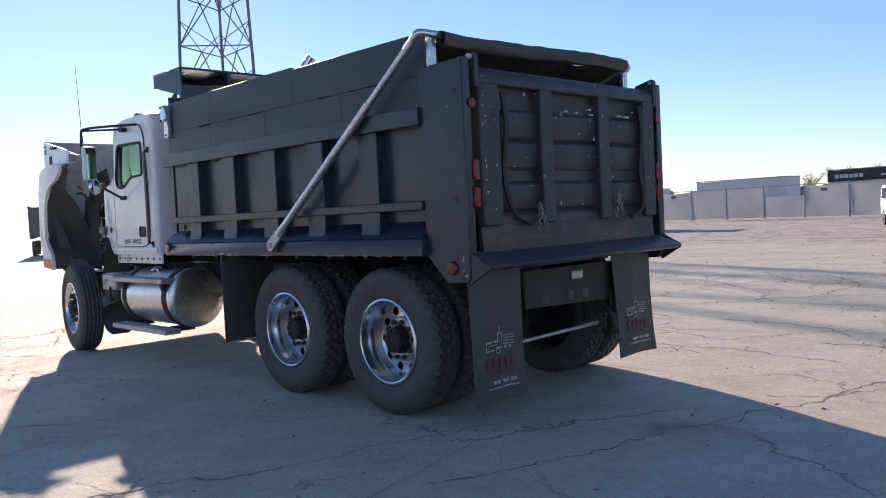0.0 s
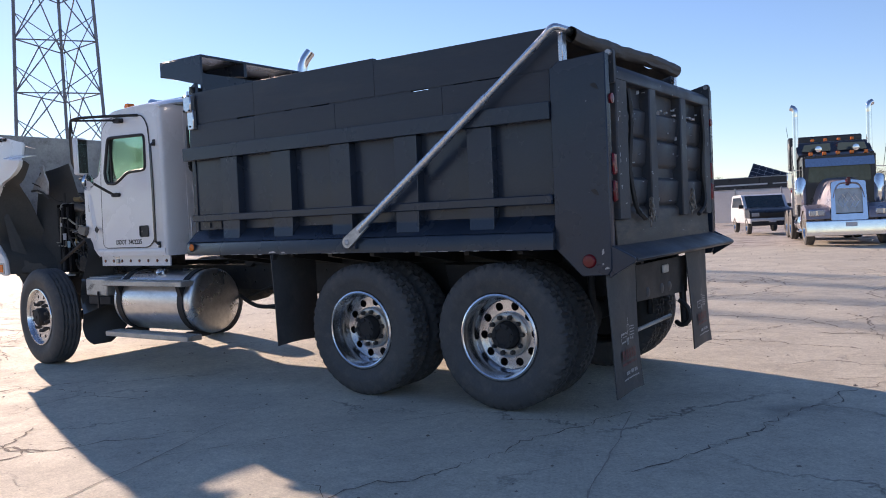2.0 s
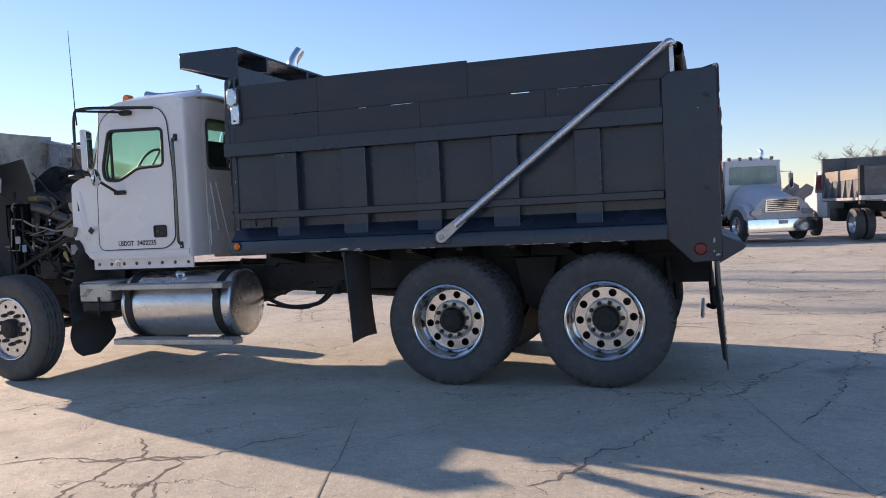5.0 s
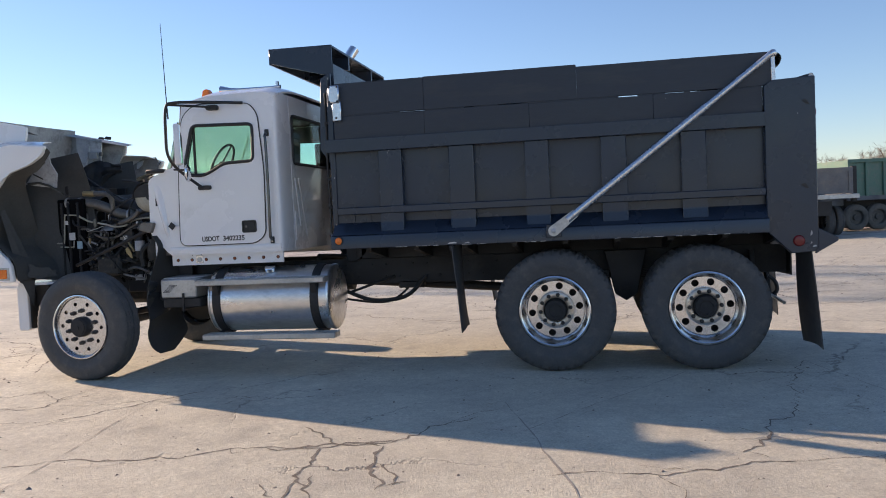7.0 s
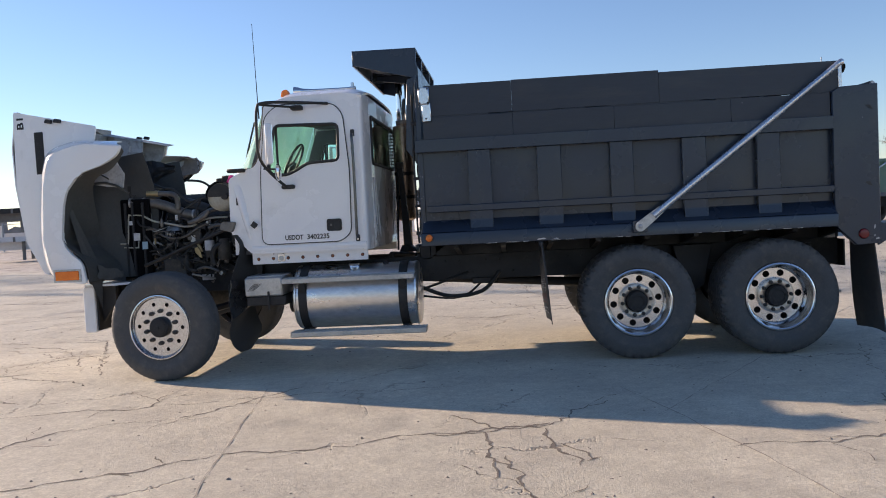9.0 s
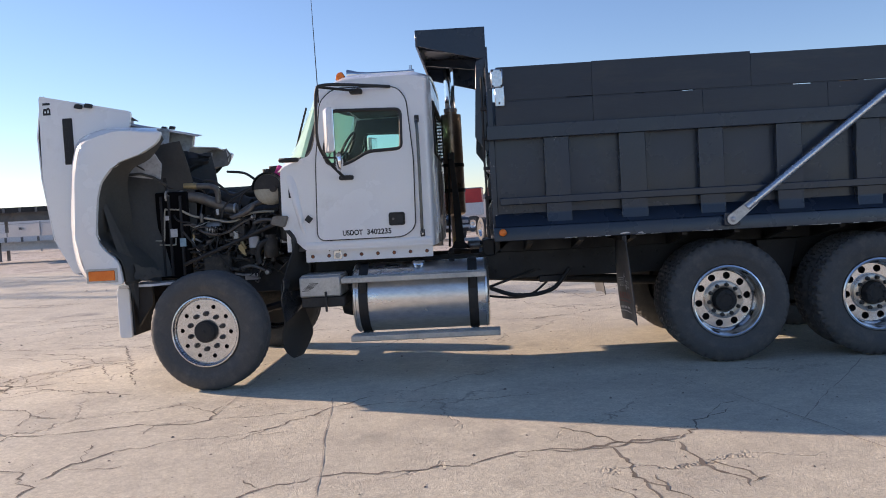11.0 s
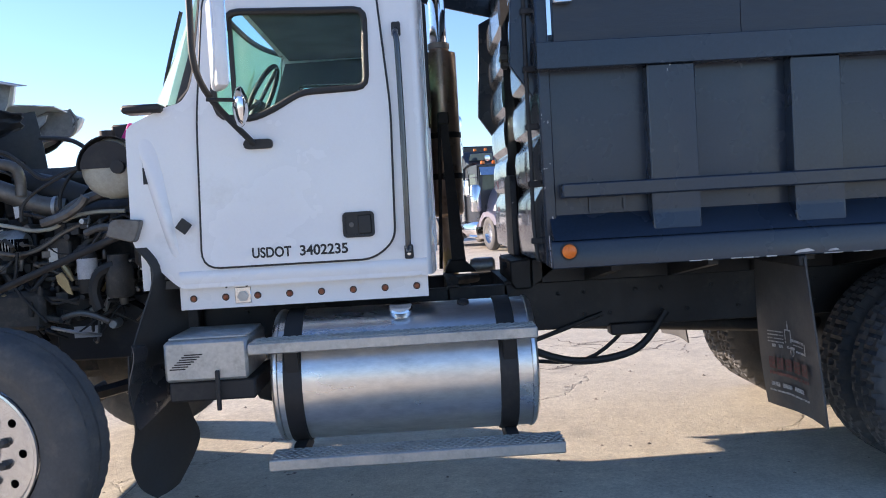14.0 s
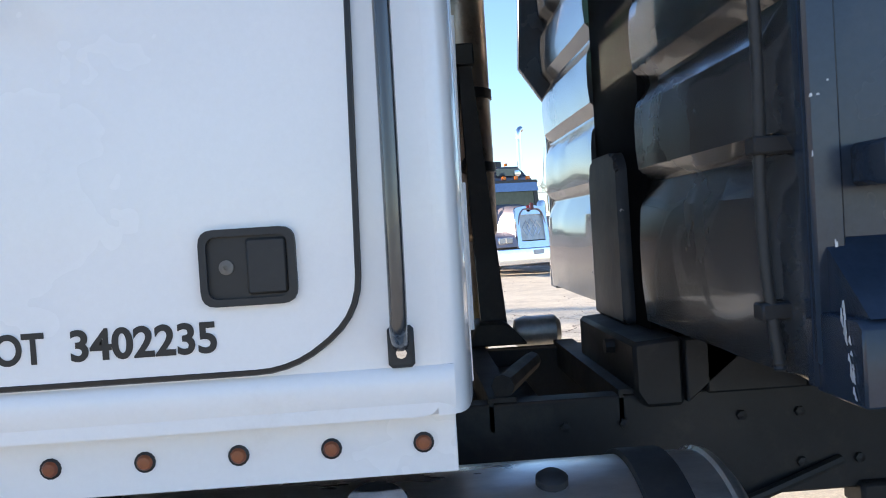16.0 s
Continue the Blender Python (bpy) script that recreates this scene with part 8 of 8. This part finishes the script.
def tipper_trailer(m, paint, label, length=7.0, height=1.35, arm=True):
    """A ribbed open tipping body on dusty axles, front to local -x."""
    t = thing("tipper_trailer", label, "trailer", m)
    P = lambda name, bm, mat, lab="": part(name, bm, mat, t, lab)
    z0, z1 = 1.35, 1.35 + height
    for s in (-1, 1):
        P("side", one_box(0, length, s * 1.12, s * 1.17, z0, z1), paint, "ribbed side")
        P("top_rail", one_box(-0.05, length + 0.05, s * 1.1, s * 1.26, z1 - 0.02, z1 + 0.12, 0.01), paint)
        P("bottom_rail", one_box(-0.05, length + 0.05, s * 1.1, s * 1.24, z0 - 0.16, z0 + 0.02, 0.01), GREYP)
        n = int(length / 0.72)
        for k in range(n + 1):
            x = k * length / n
            P("rib", one_box(x - 0.05, x + 0.05, s * 1.15, s * 1.25, z0, z1, 0.008), paint)
        for x in (0.35, 1.3, 2.25, length - 1.2):
            yard_wheel(t, x, s * 1.04, 0.52, True)
        if arm:
            P("tarp_arm", rod(bmesh.new(), (2.6, s * 1.3, z0 + 0.05), (5.2, s * 1.28, z1 + 0.1), 0.035), TUBE, "bright tarp arm")
    P("front_wall", one_box(-0.04, 0.04, -1.12, 1.12, z0, z1 + 0.1), paint)
    P("back_wall", one_box(length - 0.04, length + 0.04, -1.12, 1.12, z0, z1 + 0.05), paint)
    P("floor", one_box(0, length, -1.12, 1.12, z0 - 0.05, z0), GREYP)
    P("frame", one_box(-0.6, length, -0.45, 0.45, 0.75, z0 - 0.1), CHASSIS, "dark frame")
    P("hitch_box", one_box(-0.9, 0.1, -0.7, 0.7, 1.0, 1.45, 0.02), GREYP)
    return t


tipper_trailer(facing(8.6, 26.5, -163), GREEN, "faded green ribbed dump trailer with dusty tyres", 7.5)
tipper_trailer(facing(17.5, 30.5, -150), GREEN, "faded green ribbed dump trailer standing in the yard", 6.5)
tipper_trailer(facing(-60, 16.5, 160), GREYP, "grey open trailer standing at the yard edge", 8.0, 1.9, False)


def flatbed_truck(m):
    t = thing("flatbed_truck", "old flatbed tipping truck with grey steel sides and wood boards", "truck", m)
    P = lambda name, bm, mat, lab="": part(name, bm, mat, t, lab)
    cab_ = P("cab", prism(bmesh.new(), rounded([(-0.6, 0.7), (-0.55, 1.5), (0.5, 1.65), (0.85, 2.45), (2.1, 2.5), (2.1, 0.7)], 0.1, 3), "y", -0.98, 0.98, 0.05), TRAILERW, "white cab")
    for s in (-1, 1):
        part("cab_window", prism(bmesh.new(), [(0.75, 1.65), (1.0, 2.32), (1.9, 2.32), (1.9, 1.65)], "y", s * 0.97, s * 0.99), DARKGLASS, cab_)
        P("headboard_post", one_box(2.38, 2.5, s * 1.14, s * 1.26, 1.3, 2.88, 0.01), GREYP)
        P("bed_side", one_box(2.5, 5.85, s * 1.12, s * 1.18, 1.42, 2.0, 0.01), GREYP, "staked grey bed side")
        for k in range(6):
            P("side_stake", prism(bmesh.new(), [(s * 1.17, 1.42), (s * 1.3, 1.42), (s * 1.2, 2.02), (s * 1.17, 2.02)], "x", 2.55 + 0.62 * k, 2.67 + 0.62 * k), GREYP)
        P("side_board", one_box(2.5, 5.9, s * 1.13, s * 1.19, 2.0, 2.36, 0.01), WOOD, "weathered wood board")
        P("side_rail", one_box(2.4, 5.95, s * 1.1, s * 1.32, 1.32, 1.42, 0.01), TREAD)
        P("corner_post", one_box(5.85, 6.02, s * 1.12, s * 1.28, 1.2, 2.44, 0.01), CHASSIS)
        P("fuel_tank", one_box(2.6, 3.4, s * 0.7, s * 1.1, 0.6, 1.05, 0.05), CHASSIS)
        yard_wheel(t, 0.6, s * 0.95, 0.5)
        yard_wheel(t, 4.9, s * 1.02, 0.53)
        yard_wheel(t, 4.9, s * 0.7, 0.53)
    P("headboard", one_box(2.4, 2.48, -1.2, 1.2, 1.3, 2.86, 0.01), GREYP, "tall grey headboard")
    for y in (-0.42, 0.42):
        P("headboard_rib", one_box(2.47, 2.51, y - 0.03, y + 0.03, 1.4, 2.84), GREYP)
    P("bed_floor", one_box(2.4, 6.0, -1.15, 1.15, 1.34, 1.42), GREYP)
    P("tail_panel", holed(bmesh.new(), [(-1.14, 1.5), (1.14, 1.5), (1.14, 2.4), (-1.14, 2.4)], [[(-1.0, 1.6), (1.0, 1.6), (1.0, 2.28), (-1.0, 2.28)]], "x", 5.98, 6.03), GREYP, "plain grey tail panel")
    P("tail_skin", one_box(5.96, 5.99, -1.1, 1.1, 1.5, 2.4), GREYP)
    P("tail_rail", one_box(5.95, 6.15, -1.3, 1.3, 1.32, 1.48, 0.015), TREAD, "pale rear rail")
    P("frame", one_box(-0.2, 6.0, -0.4, 0.4, 0.75, 1.25), CHASSIS)


flatbed_truck(facing(5.62, 26.9, 101))


def red_truck(m):
    t = thing("red_truck", "bright red truck parked at the yard's far side", "truck", m)
    P = lambda name, bm, mat, lab="": part(name, bm, mat, t, lab)
    P("cab", prism(bmesh.new(), rounded([(0.0, 0.6), (0.05, 1.5), (1.2, 1.7), (1.5, 2.6), (3.0, 2.7), (3.0, 0.6)], 0.12, 3), "y", -1.05, 1.05, 0.06), REDP, "red cab")
    P("windscreen", prism(bmesh.new(), [(1.24, 1.75), (1.5, 2.45), (1.47, 2.46), (1.2, 1.76)], "y", -0.85, 0.85), DARKGLASS)
    for s in (-1, 1):
        P("side_window", prism(bmesh.new(), [(1.6, 1.7), (1.75, 2.4), (2.7, 2.4), (2.7, 1.7)], "y", s * 1.04, s * 1.06), DARKGLASS)
        yard_wheel(t, 1.0, s * 0.95)
        yard_wheel(t, 5.0, s * 1.0)
    P("bumper", one_box(-0.1, 0.05, -1.1, 1.1, 0.4, 0.75, 0.03), CHROME)
    P("box", one_box(3.2, 6.5, -1.15, 1.15, 1.0, 2.9, 0.03), NAVY, "dark load box")


red_truck(facing(12.5, 27.5, -80))


def flat_trailers(m):
    """Two flat trailers standing one on the other."""
    for k in range(2):
        t = thing("flat_trailer", "pale flat trailer with dark wheels" if k == 0 else "dark flat trailer stacked on another trailer", "trailer", m @ Matrix.Translation((0, 0, 1.62 * k)))
        P = lambda name, bm, mat, lab="": part(name, bm, mat, t, lab)
        P("deck", one_box(0, 12, -1.25, 1.25, 1.1, 1.3, 0.02), TRAILERW if k == 0 else GREYP, "flat deck")
        P("headboard", one_box(0, 0.12, -1.25, 1.25, 1.3, 2.1 if k else 1.6, 0.02), NAVY if k else GREYP)
        for s in (-1, 1):
            P("beam", one_box(0.2, 12, s * 0.5 - 0.06, s * 0.5 + 0.06, 0.62, 1.1), TRAILERW if k == 0 else GREYP)
            P("side_rail", one_box(0, 12, s * 1.22, s * 1.28, 1.08, 1.36), TRAILERW if k == 0 else CHASSIS)
            for j in range(14):
                P("stake_pocket", one_box(0.5 + 0.85 * j, 0.62 + 0.85 * j, s * 1.27, s * 1.32, 1.08, 1.34), GREYP)
            for x in (9.6, 10.9):
                yard_wheel(t, x, s * 1.02, 0.48)
            P("leg", one_box(2.4, 2.55, s * 0.6 - 0.06, s * 0.6 + 0.06, 0.0, 1.1), GREYP)


flat_trailers(facing(-33.0, 35.0, -170))


# fence with wind screen
def fence():
    a, b = Vector((-62, 59.5, 0)), Vector((4, 49.6, 0))
    n = 21
    d = (b - a) / n
    f = thing("fence", "chain-link fence with pale torn wind screen along the yard", "fence")
    post = part("post", lathe(bmesh.new(), [(0.055, 0), (0.055, 2.42), (0.075, 2.43), (0, 2.5)], (0, 0, 0), "z", 8), GALV)
    for k in range(n + 1):
        p = a + d * k
        o = new("post", post.data)
        o.parent = f
        o.location = p
        if k < n:
            q = p + d
            part("top_bar", rod(bmesh.new(), p + Vector((0, 0, 2.36)), q + Vector((0, 0, 2.36)), 0.025, 6), GALV, f)
            if k not in (5, 13):
                part("screen", sheet(bmesh.new(), lambda u, v: tuple(p + d * (0.01 + 0.98 * u) + Vector((0.03 * math.sin(7 * u + k), 0.05 * math.sin(5 * u + 3 * v + k), 0.1 + (2.2 - 0.1 * math.sin(math.pi * u)) * v))), 10, 4, 0.01), SCREEN, f, "pale wind screen fabric")
            else:
                part("screen", sheet(bmesh.new(), lambda u, v: tuple(p + d * (0.01 + 0.98 * u) + Vector((0, 0.05 * math.sin(5 * u), 0.1 + 1.5 * v))), 10, 4, 0.01), SCREEN, f, "sagging wind screen fabric")
            if k % 4 == 2:
                part("sign", one_box(p.x + 1.2, p.x + 1.65, p.y + d.y * 0.4 - 0.08, p.y + d.y * 0.4 - 0.06, 1.85, 2.05), GREYP, f, "small grey sign")
    bpy.data.objects.remove(post)


fence()


def box_trailer(m, skin, top, length, z1, label, bars):
    t = thing("box_trailer", label, "trailer", m)
    part("body", one_box(0, length, -1.25, 1.25, 1.1, z1 - 0.95 if top else z1, 0.03), skin, t)
    if top:
        part("upper_body", one_box(-0.02, length + 0.02, -1.27, 1.27, z1 - 0.95, z1, 0.03), top, t, "dark upper band")
    part("roof_edge", one_box(-0.03, length + 0.03, -1.29, 1.29, z1, z1 + 0.06), GALV, t)
    for s in (-1, 1):
        for x in (1.4, 2.7):
            yard_wheel(t, x, s * 1.0)
    for x0, x1, zc, h_ in bars:
        part("lettering_bar", one_box(x0, x1, -1.29, -1.272, zc - h_ / 2, zc + h_ / 2), LABELW, t, "pale bar of lettering")
    part("legs", one_box(length - 2.5, length - 2.2, -0.8, 0.8, 0, 1.1), GREYP, t)


box_trailer(Matrix.Translation((-33.5, 68, 0)) @ Matrix.Rotation(radians(-5), 4, "Z"), TRAILERW, None, 9.0, 3.35, "white box trailer behind the fence", ())
box_trailer(Matrix.Translation((-20.6, 66, 0)) @ Matrix.Rotation(radians(-5), 4, "Z"), TRAILERW, NAVY, 13.0, 3.55, "white and dark box trailer with pale lettering", [(0.6, 0.92, 3.02, 0.3), (1.0, 1.3, 3.02, 0.3), (1.38, 1.68, 3.02, 0.3), (1.76, 2.06, 3.02, 0.3), (2.14, 2.44, 3.02, 0.3), (2.52, 2.85, 3.02, 0.3), (4.2, 8.6, 2.98, 0.12), (9.0, 10.6, 2.98, 0.08)])
box_trailer(Matrix.Translation((-52.0, 71, 0)) @ Matrix.Rotation(radians(-5), 4, "Z"), TRAILERW, None, 13.0, 3.0, "long white trailer behind the fence", ())
box_trailer(Matrix.Translation((-6.8, 47, 0)) @ Matrix.Rotation(radians(-3), 4, "Z"), TRAILERW, REDP, 3.4, 2.9, "white trailer with a red upper band", ())


def lattice_tower(x, y, legs, r0, r1, h, bays, label, turn=0.0, leg_r=0.14):
    t = thing("lattice_tower", label, "tower", Matrix.Translation((x, y, 0)) @ Matrix.Rotation(radians(turn), 4, "Z"))
    P = lambda i, z: Vector(((r0 + (r1 - r0) * z / h) * math.cos(2 * math.pi * i / legs), (r0 + (r1 - r0) * z / h) * math.sin(2 * math.pi * i / legs), z))
    for i in range(legs):
        part("leg", tube(bmesh.new(), [P(i, 0), P(i, h)], [leg_r, leg_r * 0.8], 8), TOWERM, t)
        j = (i + 1) % legs
        for k in range(bays):
            za, zb = h * k / bays, h * (k + 1) / bays
            br = leg_r * 0.42
            part("brace", rod(bmesh.new(), P(i, za), P(j, za), br, 5), TOWERM, t)
            mid = (P(i, za) + P(j, za)) / 2
            part("brace", rod(bmesh.new(), P(i, za), (P(i, zb) + P(j, zb)) / 2, br, 5), TOWERM, t)
            part("brace", rod(bmesh.new(), P(j, za), (P(i, zb) + P(j, zb)) / 2, br, 5), TOWERM, t)
            part("brace", rod(bmesh.new(), mid.lerp((P(i, zb) + P(j, zb)) / 2, 0.0), P(i, (za + zb) / 2), br * 0.7, 5), TOWERM, t)
            part("brace", rod(bmesh.new(), mid, P(j, (za + zb) / 2), br * 0.7, 5), TOWERM, t)
    return t


lattice_tower(-65.5, 34.5, 3, 4.5, 2.3, 55, 12, "tall three-legged steel lattice tower beyond the yard", 25, 0.15)
t2 = lattice_tower(58.0, 150.0, 3, 1.3, 0.8, 24, 16, "slim lattice mast far beyond the yard", 10, 0.06)
for k, z in enumerate((19.5, 22.5, 24.2)):
    part("antenna_panel", one_box(-1.8 + 0.3 * k, 1.8 - 0.3 * k, -0.15, 0.15, z, z + 0.5), GALV, t2)
part("mast_tip", rod(bmesh.new(), (0, 0, 24), (0, 0, 27), 0.08, 6), GALV, t2)

sp = thing("solar_panel", "tilted solar panel on a steel post", "solar panel", Matrix.Translation((-17.0, 88, 0)) @ Matrix.Rotation(radians(12), 4, "Z"))
bm = box(bmesh.new(), -2.3, 2.3, -1.5, 1.5, -0.04, 0.04)
bm.transform(Matrix.Translation((0, 0, 4.0)) @ Matrix.Rotation(radians(20), 4, "Y") @ Matrix.Rotation(radians(48), 4, "X"))
part("panel", bm, SOLAR, sp)
for k in range(7):
    bm = box(bmesh.new(), -2.3 + 0.75 * k, -2.27 + 0.75 * k, -1.5, 1.5, 0.04, 0.05)
    bm.transform(Matrix.Translation((0, 0, 4.0)) @ Matrix.Rotation(radians(20), 4, "Y") @ Matrix.Rotation(radians(48), 4, "X"))
    part("panel_bar", bm, GALV, sp)
for k in range(6):
    bm = box(bmesh.new(), -2.3, 2.3, -1.5 + 0.58 * k, -1.47 + 0.58 * k, 0.04, 0.05)
    bm.transform(Matrix.Translation((0, 0, 4.0)) @ Matrix.Rotation(radians(20), 4, "Y") @ Matrix.Rotation(radians(48), 4, "X"))
    part("panel_bar", bm, GALV, sp)
part("post", rod(bmesh.new(), (0, 0, 0), (0, 0, 4), 0.12, 8), GALV, sp)


def bare_tree(x, y, h, seed):
    """A leafless tree: tapered trunk, limbs, and a haze of thin twigs."""
    rnd = random.Random(seed)
    t = thing("bare_tree", "leafless tree with fine brown twigs", "tree", Matrix.Translation((x, y, 0)), group="bare trees beyond the yard")
    trunk, limbs, twigs = bmesh.new(), bmesh.new(), bmesh.new()
    top = Vector((rnd.uniform(-0.4, 0.4), rnd.uniform(-0.4, 0.4), h * 0.45))
    tube(trunk, [(0, 0, 0), top * 0.5, top], [h * 0.03, h * 0.024, h * 0.018], 7)
    for k in range(13):
        a = rnd.uniform(0, 6.283)
        s0 = top * rnd.uniform(0.5, 1.0)
        e = s0 + Vector((math.cos(a), math.sin(a), 0)) * h * rnd.uniform(0.15, 0.4) + Vector((0, 0, h * rnd.uniform(0.15, 0.5)))
        m_ = s0.lerp(e, 0.5) + Vector((0, 0, h * 0.04))
        tube(limbs, [s0, m_, e], [h * 0.011, h * 0.007, h * 0.003], 5)
        for j in range(34):
            p = (s0.lerp(m_, rnd.random()) if rnd.random() < 0.3 else m_.lerp(e, rnd.random()))
            q = p + Vector((rnd.uniform(-1, 1), rnd.uniform(-1, 1), rnd.uniform(-0.2, 1.1))) * h * rnd.uniform(0.05, 0.15)
            tube(twigs, [p, q], [h * 0.0028, h * 0.0012], 3, caps=False)
            for i in range(3):
                c = p.lerp(q, rnd.uniform(0.3, 1))
                tube(twigs, [c, c + Vector((rnd.uniform(-1, 1), rnd.uniform(-1, 1), rnd.uniform(-0.1, 0.9))) * h * 0.06], [h * 0.0016, h * 0.001], 3, caps=False)
    part("trunk", trunk, BARK, t)
    part("limbs", limbs, BARK, t)
    part("crown", twigs, BARK, t, smooth=0)["kind"] = "stuff"
    return t


trees = [bare_tree(0, 500, 8, 31), bare_tree(0, 510, 7, 32), bare_tree(0, 520, 9, 33)]
rnd = random.Random(77)
spots = [(18 + 3.4 * k + rnd.uniform(-2, 2), 112 + rnd.uniform(-10, 22)) for k in range(30)] + [(-75 + 7 * k + rnd.uniform(-2, 2), 170 + rnd.uniform(-8, 16)) for k in range(12)]
for k, (x, y) in enumerate(spots):
    sc = rnd.uniform(0.85, 1.35) * (0.75 if x < 10 else 1.0)
    m_ = Matrix.Translation((x, y, 0)) @ Matrix.Rotation(rnd.uniform(0, 6.28), 4, "Z") @ Matrix.Diagonal((sc, sc, sc, 1))
    if k < 3:
        trees[k].matrix_world = m_
    else:
        copy_thing(trees[k % 3], m_)
bm = bmesh.new()
for k in range(160):
    x = -260 + 3.4 * k
    y = 260 + rnd.uniform(-6, 6)
    h_ = rnd.uniform(2.5, 6.0)
    vs = [bm.verts.new((x + dx, y + dy, z)) for dx, dy, z in ((-3, 0, 0), (3, 0, 0), (2.4, 0.6, h_), (0.3, 0.2, h_ * rnd.uniform(1.0, 1.3)), (-2.5, 0.4, h_ * 0.8), (0, 3, 0), (0, 2, h_))]
    for f in ((0, 1, 2), (0, 2, 3), (0, 3, 4), (1, 5, 6), (1, 6, 2), (5, 0, 4), (5, 4, 6), (2, 6, 3), (3, 6, 4)):
        bm.faces.new([vs[i] for i in f])
far = surface("far_scrub", (0.24, 0.22, 0.21), (0.3, 0.28, 0.27), 0.9, 1.0, big=0.4, fine=6, bump=0.3)
tagged(part("far_woods", bm, far, smooth=0), "low hazy line of scrub along the horizon", "woods", kind="stuff")
for o in (TYRE_DATA, DUST_DATA, RIM_DATA, RIMD_DATA):
    bpy.data.objects.remove(o)
